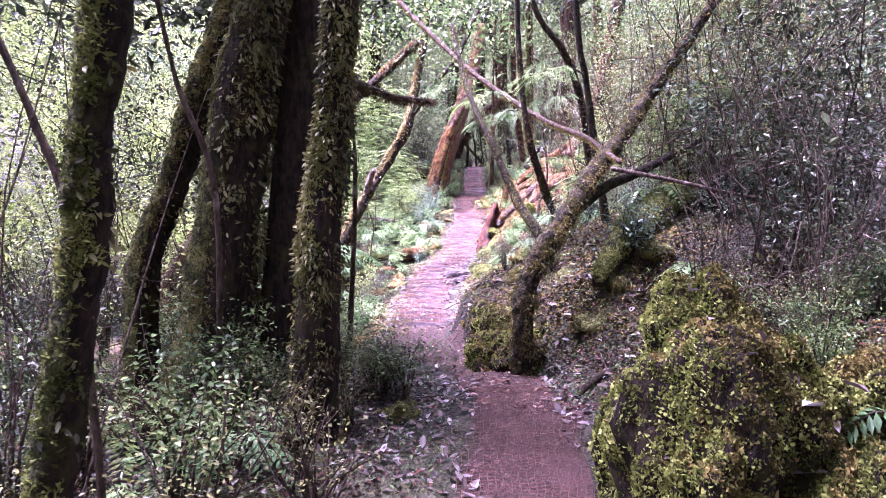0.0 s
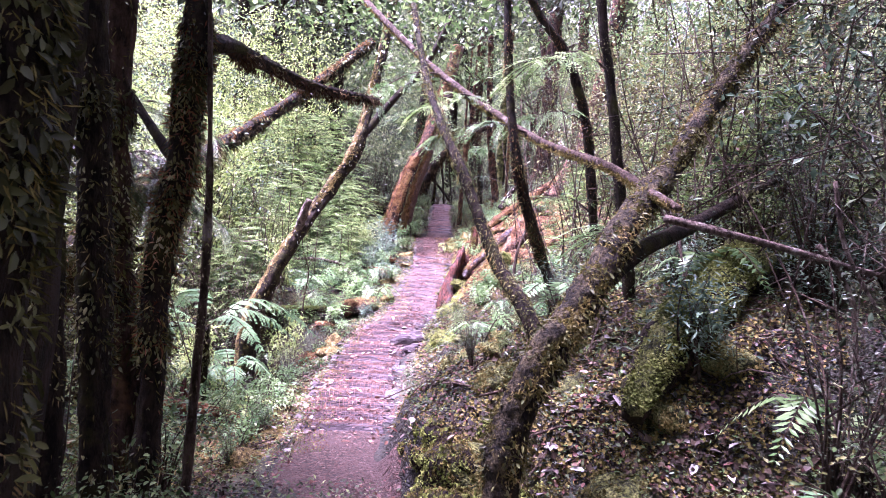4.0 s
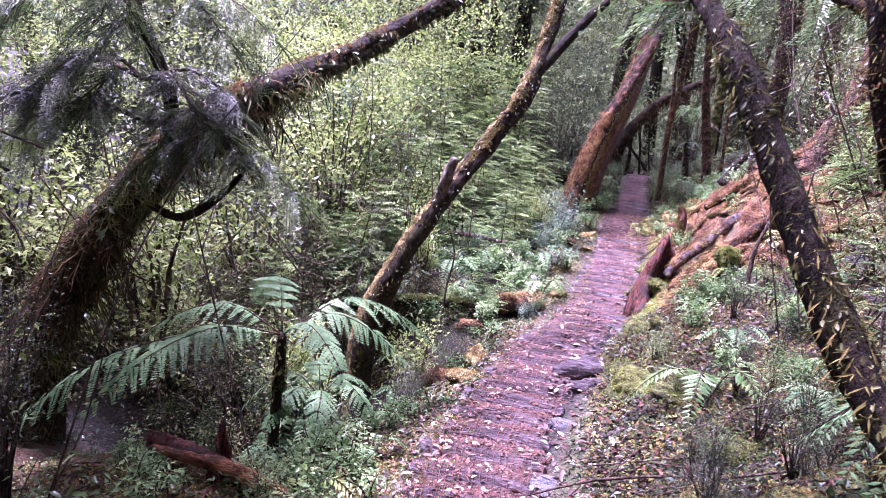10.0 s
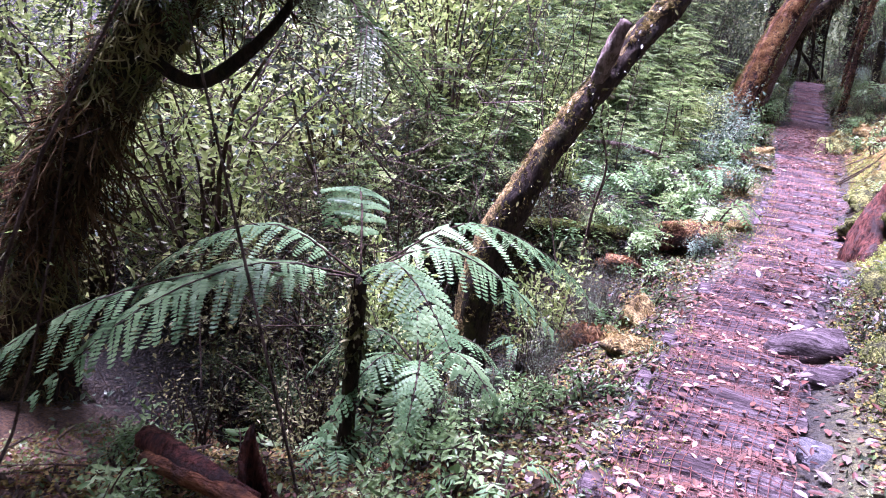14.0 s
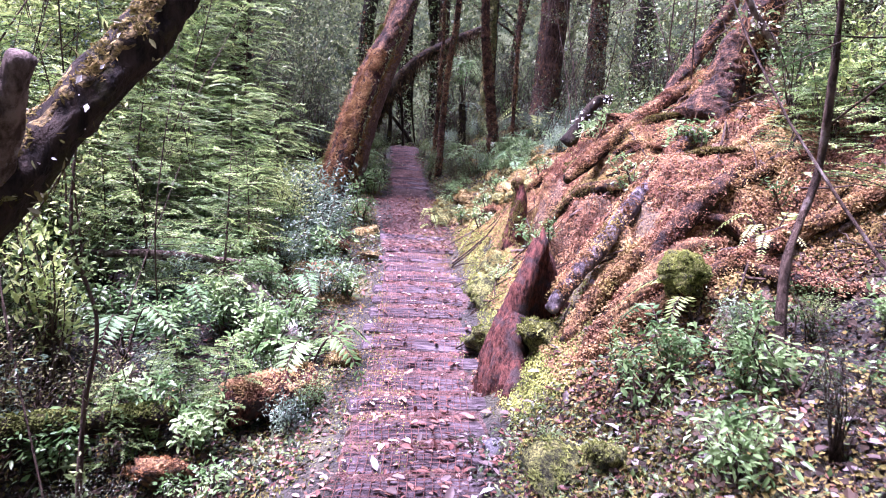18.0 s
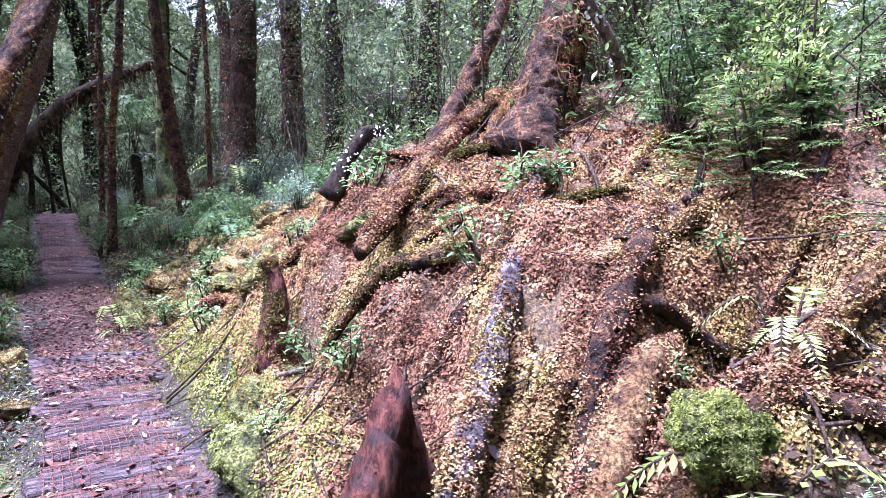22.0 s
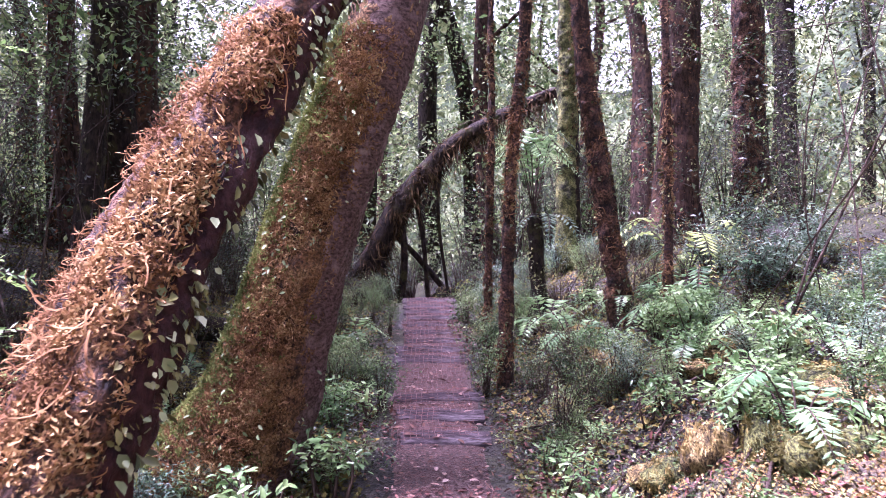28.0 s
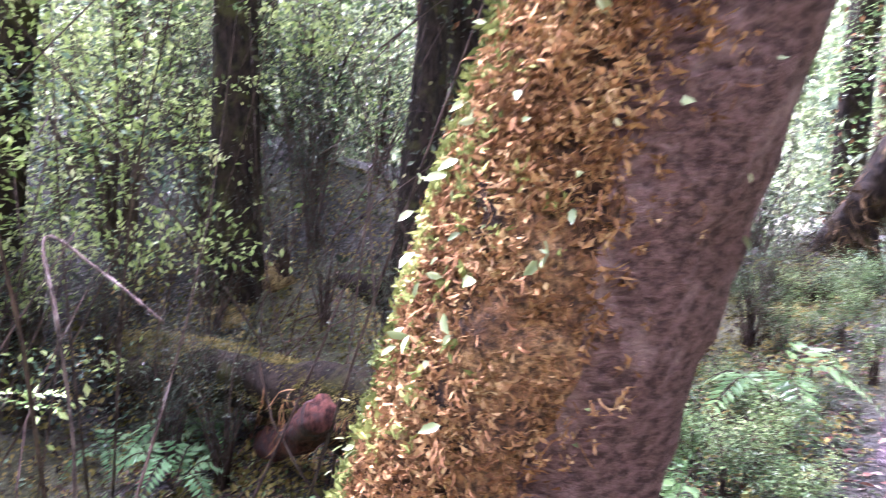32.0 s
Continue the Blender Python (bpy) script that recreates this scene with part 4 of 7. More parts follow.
tree("thin_leaning_tree", "thin dark trunk leaning over the trail", [(1.0, 6.1, .5), (.86, 6.2, .89), (.68, 6.45, 1.2), (.47, 6.7, 1.71), (.34, 7.0, 2.02), (.23, 7.6, 2.43), (.1, 8.2, 3.1)], [.05, .045, .04, .034, .03, .026, .02], BARK_DARK,
     [("creeper", EPIPHYTE, 700, .022, {}), ("moss", MOSS_GREEN, 400, .018, {})], seed=14, sides=9)
tree("fallen_pole", "bare pale pole fallen across the bank", [(1.4, 5.6, 1.55), (1.33, 5.9, 1.64), (1.27, 6.4, 1.78), (.98, 7.4, 2.03), (.36, 8.4, 2.6), (-.25, 9.5, 3.34), (-.7, 10.2, 3.9)], [.02, .022, .025, .028, .03, .03, .03], TWIG,
     [("moss", EDGE_MOSS, 300, .02, dict(side=(0, 0, -1)))], category="branch", seed=15, sides=8)
tree("slim_tree", "slim mossy trunk on the bank", [(1.2, 7.0, .6), (1.14, 7.0, .95), (1.02, 7.0, 1.25), (.84, 7.0, 1.82), (.75, 7.1, 2.6), (.7, 7.2, 4)], [.045, .04, .038, .034, .03, .02], BARK_DARK, [("moss", MOSS_ORANGE, 900, .022, {}), ("creeper", EPIPHYTE, 300, .025, {})], seed=16, sides=8)
tree("slim_tree", "slim upright dark trunk on the bank", [(1.55, 6.6, .8), (1.47, 6.6, 1.34), (1.38, 6.6, 1.87), (1.3, 6.6, 2.34), (1.22, 6.6, 2.8), (1.1, 6.7, 4.2)], [.04, .036, .033, .03, .03, .02], BARK_DARK, [("moss", EPIPHYTE, 400, .02, {})], seed=17, sides=8)
tree("slim_tree", "slim leaning mossy trunk", [(1.9, 8.6, .8), (1.75, 8.5, 1.5), (1.63, 8.5, 2.31), (1.42, 8.5, 2.85), (1.1, 8.5, 3.3), (.8, 8.6, 4.2)], [.05, .045, .04, .04, .035, .03], BARK_DARK, [("moss", MOSS_ORANGE, 700, .025, {})], seed=18, sides=8)
tree("mossy_log", "thick fallen log under bright green moss", [(1.2, 5.45, .62), (1.5, 5.8, .9), (1.75, 6.05, 1.04), (2.14, 6.5, 1.2), (2.75, 7.05, 1.36), (3.5, 7.7, 1.6)], [.06, .13, .16, .16, .15, .14], BARK_DARK, [("moss", MOSS_GREEN, 4200, .035, dict(side=(-.1, -.3, .8), most=9000, gap=-.3, over=((0, -.1, .2), .95)))], category="log", seed=19, mats=[(BED_GREEN, (0, -.1, .2), .93)])
tree("pale_branch", "broken pale branch with forked twigs", [(1.3, 5.5, 1.5), (1.7, 5.4, 1.42), (2.1, 5.4, 1.33), (2.6, 5.5, 1.25)], [.02, .018, .016, .01], DEAD, category="branch", sides=6,
     limbs=[([(1.95, 5.4, 1.42), (2.12, 5.4, 1.2), (2.15, 5.35, .9), (2.3, 5.3, .7)], [.014, .012, .01, .006]), ([(2.0, 5.4, 1.7), (2.08, 5.4, 1.4), (2.25, 5.35, 1.1)], [.01, .01, .006])], seed=20)
# the fern hollow
tree("bearded_tree", "leaning trunk shaggy with hanging moss", [(-3.7, 9.25, -.5), (-3.55, 9.2, -.2), (-3.21, 9.1, .46), (-2.46, 9.0, 1.34), (-1.93, 9.0, 1.72), (-1.6, 9.7, 2.1), (-1.27, 10.2, 2.47), (-.87, 10.6, 2.89), (-.4, 11, 3.4)],
     [.24, .2, .17, .13, .1, .075, .07, .06, .05], BARK_DARK, [("rootlets", EPIPHYTE, 9000, .14, dict(side=(0, -.5, -.7), spread=1.4, gap=-.1, droop=.5, segs=6, thick=.006, upto=.62)), ("rootlets", BEARD_RUST, 9000, .13, dict(side=(.2, -.7, -.5), spread=1.4, gap=-.03, droop=.4, segs=6, thick=.006, patch=3.0, upto=.62)), ("rootlets", BEARD_DARK, 6000, .3, dict(side=(.1, -.3, -.9), spread=1.2, gap=.0, droop=.8, segs=8, thick=.007, patch=3.0, upto=.62)),
      ("moss", MOSS_TRUNK, 2000, .03, dict(side=(-.3, -.4, .8), spread=1.4, gap=-.1)), ("creeper", LEAF_BROAD, 420, .05, dict(droop=.9, out=1.1)), ("creeper", LEAF_OLIVE, 500, .06, dict(droop=1.2, out=.9))],
     limbs=[([(-2.46, 9.0, 1.34), (-2.35, 8.8, 1.7), (-2.5, 8.6, 2.3), (-2.45, 8.6, 3.2)], [.05, .045, .04, .03]), ([(-2.7, 9.0, 1.05), (-2.3, 8.9, .95), (-2.0, 8.9, 1.15), (-1.8, 8.9, 1.4)], [.03, .026, .022, .01])], seed=21, mats=[(BED_BROWN, (0, -.2, -.3), .92)])
tree("forked_tree", "slanting trunk with yellow moss and white lichen", [(-1.75, 11.1, -.3), (-1.48, 11.2, .55), (-1.18, 11.45, 1.15), (-.87, 11.75, 1.68), (-.6, 11.9, 2.2), (-.47, 12.2, 2.84), (-.38, 12.4, 3.4), (-.2, 12.8, 4.6)],
     [.12, .1, .085, .08, .08, .07, .06, .05], BARK_DARK, [("moss", MOSS_YELLOW, 1900, .028, dict(side=(-.7, -.2, .9), droop=.1)), ("creeper", EPIPHYTE, 350, .04, {}), ("lichen", LICHEN, 90, .035, dict(side=(.2, -.8, .3), out=.2))],
     limbs=[([(-.58, 11.95, 2.3), (-.35, 12.1, 2.65), (-.13, 12.2, 2.94), (.25, 12.3, 3.4), (.6, 12.5, 4.2)], [.055, .05, .045, .04, .03]), ([(-1.25, 11.4, 1.05), (-1.17, 11.3, 1.3), (-1.1, 11.25, 1.48)], [.055, .05, .042], BARK_PALE)], seed=22, mats=[(BED_YELLOW, (-.2, -.05, .25), .82)])
tree("rotten_log", "split rotten log with orange heartwood", [(-2.1, 8.45, -.32), (-1.7, 8.38, -.31), (-1.3, 8.3, -.33), (-1.08, 8.25, -.37)], [.045, .042, .036, .024], RAW_WOOD, limbs=[([(-2.15, 8.5, -.3), (-1.85, 8.42, -.28), (-1.6, 8.4, -.29)], [.05, .04, .015], ROTTEN)], category="log", seed=23, sides=12, lumps=.16)
tree("fern_stump", "short dark fibrous fern trunk", [(-1.8, 9.4, -1.3), (-1.78, 9.35, -.4), (-1.75, 9.3, .2)], [.045, .04, .035], BARK_DARK, [("fibre_cover", EPIPHYTE, 250, .04, {})], category="stump", seed=25, sides=8)
# the mossy slope
def snag(label, at, height, radius, spike, seed):
    """A rotten stump broken to a point, with grooves down its sides."""
    r = np.random.default_rng(seed)
    top = thing("snag", label, "stump", at)
    cols, rows = 56, 20
    a = np.linspace(0, 2 * np.pi, cols, endpoint=False)
    gap = np.abs((a - spike + np.pi) % (2 * np.pi) - np.pi)
    tall = height * np.clip(1 - gap / 2.9, .1, 1) ** 1.45 + r.normal(0, .02, cols) * height
    u = np.linspace(0, 1, rows)[:, None]
    z = u * tall[None]
    groove = 1 + .1 * np.sin(9 * a + 2 * np.sin(3 * a))[None] + .07 * np.sin(23 * a + 1)[None] * (1 - .4 * u)
    lean = np.array([math.cos(spike), math.sin(spike)])
    R = radius * (1.25 - .45 * z / height) * groove * (1 - .25 * u ** 3)
    X, Y = R * np.cos(a)[None] - lean[0] * z * .05, R * np.sin(a)[None] - lean[1] * z * .05
    V = np.stack([X, Y, z], -1)
    V = V + (fractal(V.reshape(-1, 3), 14, 3).reshape(rows, cols) * .05)[..., None] * np.stack([np.cos(a), np.sin(a), a * 0], -1)[None]
    inner = V[::-1] * np.array([.55, .55, .92])
    V = np.concatenate([V.reshape(-1, 3), inner.reshape(-1, 3)])
    i, j = np.meshgrid(np.arange(2 * rows - 1), np.arange(cols), indexing="ij")
    p, q = (i * cols + j).ravel(), (i * cols + (j + 1) % cols).ravel()
    piece("shell", [(V, np.stack([p, q, q + cols, p + cols], 1), ROTTEN, True)], top)
    k = r.integers(0, cols * 7, 160)
    piece("moss", [tufts(V[k], .012, SLOPE_MOSS, r)], top)["kind"] = "stuff"
    return top


snag("reddish slab of rotten wood among the ferns", (-1.66, 8.46, -.5), .42, .085, 2.6, 24)
snag("jagged rotten red stump with a pointed top", (1.02, 12.95, -.05), 1.02, .3, 1.9, 26)
tree("fallen_log", "fallen grey-purple trunk with moss and broken forks", [(1.0, 12.87, .48), (1.14, 12.95, .64), (1.39, 13.15, .84), (1.69, 13.4, 1.12), (1.9, 13.62, 1.26), (2.1, 13.75, 1.44), (2.3, 13.87, 1.6)], [.05, .058, .055, .052, .055, .06, .055], BARK_GREY,
     [("moss", MOSS_ORANGE, 1500, .03, dict(side=(-.7, -.2, .5), droop=.1, gap=-.06))], limbs=[([(1.9, 13.6, 1.26), (2.05, 13.5, 1.3), (2.2, 13.48, 1.3), (2.5, 13.45, 1.36)], [.028, .024, .02, .01], BARK_DARK), ([(2.05, 13.5, 1.3), (1.95, 13.35, 1.18), (1.85, 13.25, 1.02)], [.022, .02, .015], BARK_DARK)], category="log", seed=27)
tree("fallen_log", "fallen log buried in orange moss", [(1.05, 12.7, .34), (1.3, 12.9, .56), (1.62, 13.0, .85), (2.2, 13.15, 1.2), (2.7, 13.2, 1.45)], [.055, .062, .055, .05, .04], BARK_DARK, [("moss", MOSS_ORANGE, 2600, .035, dict(side=(-.2, -.4, .9), droop=.1, most=5000))], category="log", seed=28, mats=[(BED_ORANGE, (0, -.1, .2), .95)])
tree("fallen_log", "low mossy log half sunk in litter", [(.95, 12.4, .18), (1.2, 12.45, .42), (1.5, 12.42, .64), (2.05, 12.38, .98), (2.6, 12.4, 1.25)], [.05, .055, .06, .05, .045], BARK_DARK, [("moss", MOSS_ORANGE, 2400, .035, dict(side=(-.2, -.3, .9), droop=.1))], category="log", seed=29, mats=[(BED_ORANGE, (0, -.1, .2), .95)])
tree("fallen_log", "long mossy log lying along the slope", [(1.5, 14.3, 1.2), (1.9, 14.5, 1.5), (2.4, 14.8, 1.85), (3.0, 15.1, 2.2)], [.05, .06, .06, .05], BARK_DARK, [("moss", MOSS_ORANGE, 1800, .035, dict(side=(0, -.3, .9), droop=.1))], category="log", seed=30, mats=[(BED_ORANGE, (0, -.1, .2), .95)])
tree("slope_tree", "dark trunk shaggy with rusty moss above the slope", [(2.72, 14.5, 1.7), (2.84, 14.5, 1.98), (2.95, 14.5, 2.3), (3.1, 14.5, 2.7), (3.4, 14.6, 4), (3.7, 14.8, 6)], [.3, .21, .17, .155, .14, .12], BARK_DARK,
     [("rootlets", ROOTLET, 8000, .07, dict(side=(-.6, -.8, 0), spread=.9, gap=-.02, thick=.006)), ("rootlets", BEARD_RUST, 1800, .16, dict(side=(-.4, -.9, -.1), spread=1.2, gap=-.05, droop=.8, segs=8, thick=.006)), ("moss", MOSS_TRUNK, 2000, .03, dict(side=(-.7, -.6, .2), spread=1.3, gap=-.05))],
     seed=31, mats=[(BED_RED, (-.3, -.2, 0), .85)])
tree("lichen_branch", "stub of a branch crusted with white lichen", [(2.95, 13.98, 2.12), (2.88, 13.92, 2.2), (2.78, 13.9, 2.3), (2.68, 13.9, 2.42), (2.52, 13.9, 2.66)], [.03, .04, .035, .03, .02], BARK_PALE, [("lichen", LICHEN, 70, .03, dict(fine=True, out=.3, droop=.5, gap=0.0, width=.8))], category="branch", seed=46, sides=8)
tree("dead_leaning_tree", "dead leaning trunk with reddish moss", [(2.5, 15.35, 1.55), (2.62, 15.4, 1.78), (3.0, 15.5, 2.3), (3.45, 15.6, 3.0), (3.9, 15.7, 4)], [.1, .08, .07, .055, .03], BARK_RED, [("rootlets", ROOTLET, 3600, .05, dict(side=(-.4, -.9, 0), spread=.9, gap=-.05, thick=.005))], seed=32, sides=9, mats=[(BED_RED, (-.2, -.2, 0), .95)])
tree("broken_knob", "dark broken root with a whitened end", [(1.8, 15.25, 1.5), (1.88, 15.25, 1.66), (1.95, 15.24, 1.78), (2.05, 15.24, 1.9), (2.16, 15.22, 1.92)], [.08, .055, .05, .05, .03], BARK_DARK, [("lichen", LICHEN, 60, .03, dict(side=(-.6, -.5, .2)))], category="root", seed=33, sides=9)
tree("upturned_root", "rotted root standing over a dark hole", [(1.25, 14.9, .55), (1.3, 14.92, .8), (1.33, 14.95, 1.02), (1.3, 15.0, 1.15)], [.09, .07, .06, .05], ROTTEN, [("moss", MOSS_YELLOW, 500, .04, dict(side=(-.4, -.3, .6)))], category="root", seed=34)
tree("dead_cane", "crooked dead stem with reddish bark", [(1.55, 11.6, .55), (1.6, 11.7, .95), (1.72, 11.75, 1.3), (1.7, 11.7, 1.65), (1.62, 11.6, 2.1)], [.022, .02, .018, .016, .01], TWIG, category="branch", seed=35, sides=7)
# old logs heaped under moss, all leaning up the slope
r = np.random.default_rng(95)
HEAP = [(1.05, 12.5, .4, 1.1, .085), (1.35, 12.75, .45, 1.2, .06), (1.15, 13.9, -.5, .8, .06), (1.3, 14.4, -.6, 1.0, .055)]
HEAP += [(r.uniform(1.15, 2.6), r.uniform(12.4, 16.8), r.uniform(-1.25, .25), r.uniform(.4, 1.1), r.uniform(.02, .05)) for _ in range(26)]
for k, (x, y, a, ln, rad) in enumerate(HEAP):
    q = [np.array([x + math.cos(a) * ln * u, y + math.sin(a) * ln * u, 0]) for u in (0, .33, .67, 1)]
    for p in q:
        p[2] = float(ground(p[0], p[1])) + rad * r.uniform(.1, .7)
    golden = k % 3 == 0
    tree("buried_log", "old log heaped over with golden moss" if golden else "old log heaped over with rusty moss", q, [rad * .35, rad, rad * r.uniform(.7, 1.1), rad * .25], BARK_DARK,
         [("moss", MOSS_YELLOW if k % 7 == 3 else SLOPE_MOSS, 1, .03, dict(side=(-.3, -.4, .8), spread=1.5, gap=-.12, most=2300))], category="log", seed=950 + k, sides=9, mats=[(BED_ORANGE if golden else BED_RED, (0, -.1, .25), .9)])
# dead branches strewn over the slope
r = np.random.default_rng(90)
for k in range(26):
    x, y = r.uniform(1.15, 3.0), r.uniform(12.2, 17.2)
    a, ln, rad = r.uniform(-.4, 1.8), r.uniform(.25, .75), r.uniform(.008, .022)
    q = [np.array([x + math.cos(a) * ln * s, y + math.sin(a) * ln * s * .5, 0]) for s in (-.5, -.1, .25, .5)]
    for p in q:
        p[2] = float(ground(p[0], p[1])) + rad + r.uniform(.0, .05)
    mossy = k % 3 == 0
    tree("dead_branch", "dead mossy branch lying on the slope" if mossy else "bare dead branch lying on the slope", q, [rad, rad, rad * .8, rad * .4], DEAD if k % 2 else BARK_DARK,
         [("moss", MOSS_ORANGE, 90, .03, dict(side=(0, 0, 1)))] if mossy else (), category="branch", seed=900 + k, sides=6)
# wood lying in the gap beside the trail
tree("root", "bare crooked root across the litter", [(.8, 4.35, -.02), (.95, 4.55, .06), (1.15, 4.75, .1), (1.45, 4.85, .12), (1.6, 5.0, .1)], [.02, .028, .03, .03, .015], BARK_DARK, category="root", seed=80, sides=7)
tree("rotten_log", "short broken log of rotten red wood", [(1.5, 4.45, .14), (1.65, 4.5, .22), (1.85, 4.6, .32)], [.05, .06, .03], ROTTEN, category="log", seed=81, sides=9, lumps=.15)
tree("bent_cane", "pale bent cane arching over the hollow", [(-1.33, 19.46, .4), (-1.33, 19.46, 1.17), (-1.36, 19.46, 1.43), (-1.41, 19.45, 1.68), (-1.5, 19.47, 1.9), (-1.4, 19.58, 1.8), (-1.23, 19.67, 1.66)], [.007, .007, .006, .006, .005, .005, .003], DEAD, category="branch", seed=82, sides=6)
tree("mossy_log", "mossy log lying over the dark hollow", [(-4.4, 21.6, .8), (-3.2, 21.3, .92), (-2.2, 21.15, .98), (-1.2, 21.0, .95), (-.4, 21.0, .8)], [.14, .2, .16, .2, .12], BARK_DARK, [("moss", MOSS_YELLOW, 900, .035, dict(side=(0, -.5, .9), most=7000, gap=-.3)), ("rootlets", ROOTLET, 900, .2, dict(side=(0, -.7, -.6), gap=-.05, droop=.8, thick=.006))], category="log", seed=83, lumps=.2)
tree("mossy_log", "thick dark log in the shaded hollow", [(-4.5, 22.9, 1.1), (-2.8, 22.7, 1.3), (-1.4, 22.5, 1.35), (-.4, 22.3, 1.25)], [.16, .16, .14, .1], BARK_DARK, [("moss", MOSS_GREEN, 700, .04, dict(side=(0, -.2, .9), droop=.1))], category="log", seed=84)
tree("mossy_log", "rotten pinkish log end in the hollow", [(-2.3, 21.2, .62), (-1.75, 20.9, .88), (-1.36, 20.55, 1.15)], [.09, .09, .075], ROTTEN, category="log", seed=85)
tree("barrel_log", "thick short log end beside the trail", [(-.75, 12.85, -.1), (-.55, 12.95, -.08), (-.3, 13.1, -.05)], [.11, .12, .11], ROTTEN, [("moss", MOSS_ORANGE, 200, .03, dict(side=(0, 0, 1)))], category="log", seed=86)
tree("mossy_log", "low log lying across the undergrowth", [(-2.2, 12.6, -.2), (-1.6, 12.65, -.15), (-1.0, 12.8, -.12)], [.06, .065, .05], BARK_DARK, [("moss", MOSS_GREEN, 500, .03, dict(side=(0, 0, 1)))], category="log", seed=87)
tree("sapling", "thin crooked sapling with few leaves", [(-1.28, 12.2, -.5), (-1.25, 12.2, .1), (-1.2, 12.2, .5), (-1.3, 12.2, .85), (-1.28, 12.2, 1.3)], [.014, .012, .01, .008, .004], TWIG, [("leaf", LEAF_BROAD, 40, .05, dict(droop=-.2))], category="sapling", seed=88, sides=6)
# left of the slope
tree("mossy_log", "dark log lying along the undergrowth", [(-1.5, 15.6, .42), (-.9, 15.7, .45), (-.35, 15.8, .44), (-.1, 15.9, .4)], [.05, .06, .06, .05], BARK_DARK, [("moss", MOSS_ORANGE, 700, .03, {})], category="log", seed=36, mats=[(BED_ORANGE, (0, -.1, .2), .95)])
tree("lichen_log", "short rotten log blotched with white lichen", [(-.95, 14.5, .3), (-.75, 14.2, .25), (-.55, 13.85, .12), (-.4, 13.6, -.02)], [.05, .07, .075, .06], BARK_PALE, [("lichen", LICHEN, 120, .05, dict(side=(0, -.5, .8)))], category="log", seed=37)
tree("pale_log", "pale bare log lying among shrubs", [(-2.1, 14.4, .45), (-1.41, 14.2, .5), (-.9, 14.6, .4)], [.035, .035, .025], DEAD, category="log", seed=38, sides=8)
# the dark grove at the end
tree("red_moss_tree", "leaning maroon trunk shaggy with hanging orange rootlets", [(-.34, 16.95, .4), (-.19, 17.0, 1.0), (-.06, 17.15, 1.55), (.05, 17.35, 1.95), (.21, 17.6, 2.4), (.47, 17.8, 2.95), (.9, 18.1, 4.0)], [.12, .1, .09, .085, .08, .075, .06], BARK_MAROON,
     [("moss", MOSS_TRUNK, 4000, .02, dict(side=(-.42, -.9, 0), spread=1.6, gap=-.1, upto=.75, most=8000, over=((-.52, -.55, -.1), 1.1))), ("rootlets", ROOTLET, 13000, .035, dict(side=(-.42, -.9, 0), spread=1.6, gap=-.03, patch=3.5, upto=.75, droop=.2, over=((-.52, -.55, -.1), 1.12))),
      ("rootlets", ROOTLET, 9000, .05, dict(side=(-.75, -.65, 0), spread=1.6, gap=-.2, upto=.75, droop=.3, over=((-1.3, 0, -.1), 1.04))), ("rootlets", ROOTLET, 1300, .13, dict(side=(-.7, -.7, -.1), spread=1.6, gap=-.05, droop=.6, segs=9, thick=.0035, upto=.75, over=((-.52, -.55, -.1), 1.12))), ("hanging_leaf", ROUND_LEAF, 330, .034, dict(side=(.1, -1, 0), fine=True, droop=1.1, width=.8, gap=-.05)), ("creeper", EPIPHYTE, 520, .04, dict(side=(-.5, -.8, 0), fine=True, droop=.9, width=.55, gap=-.02))], seed=39, mats=[(BED_RED, (-.52, -.55, -.1), 1.0), (BED_RED, (-1.3, 0, -.1), .9)])
tree("great_leaning_tree", "thick leaning trunk coated in orange moss", [(-.3, 19.5, .75), (-.12, 19.5, 1.1), (0, 19.45, 1.5), (.17, 19.42, 2.07), (.34, 19.4, 2.57), (.47, 19.4, 2.95), (.75, 19.6, 4.0), (1.1, 19.9, 5.4)],
     [.36, .29, .24, .22, .21, .2, .17, .14], BARK_TREE, [("moss", MOSS_TRUNK, 9500, .042, dict(side=(-.75, -.65, 0), spread=1.6, gap=-.7, upto=.78, most=19000, over=((-.1, -.1, 0), 1.01))), ("rootlets", ROOTLET, 15000, .03, dict(side=(-.65, -.75, 0), spread=1.6, gap=-.12, patch=4.0, upto=.78, thick=.003, segs=4, over=((-.1, -.1, 0), 1.005))), ("green_moss", MOSS_GREEN, 3500, .042, dict(side=(-1, -.1, 0), spread=4, gap=-.3, upto=.78, most=6500, over=((-.13, -.1, 0), 1.035))), ("hanging_leaf", ROUND_LEAF, 300, .034, dict(side=(-.9, -.5, 0), spread=2.0, over=((-.12, -.1, 0), 1.06), fine=True, droop=.5, width=.5, gap=-.1))], sides=22, n=44, lumps=.035, seed=40, mats=[(BED_ORANGE, (-.1, -.1, 0), .95)])
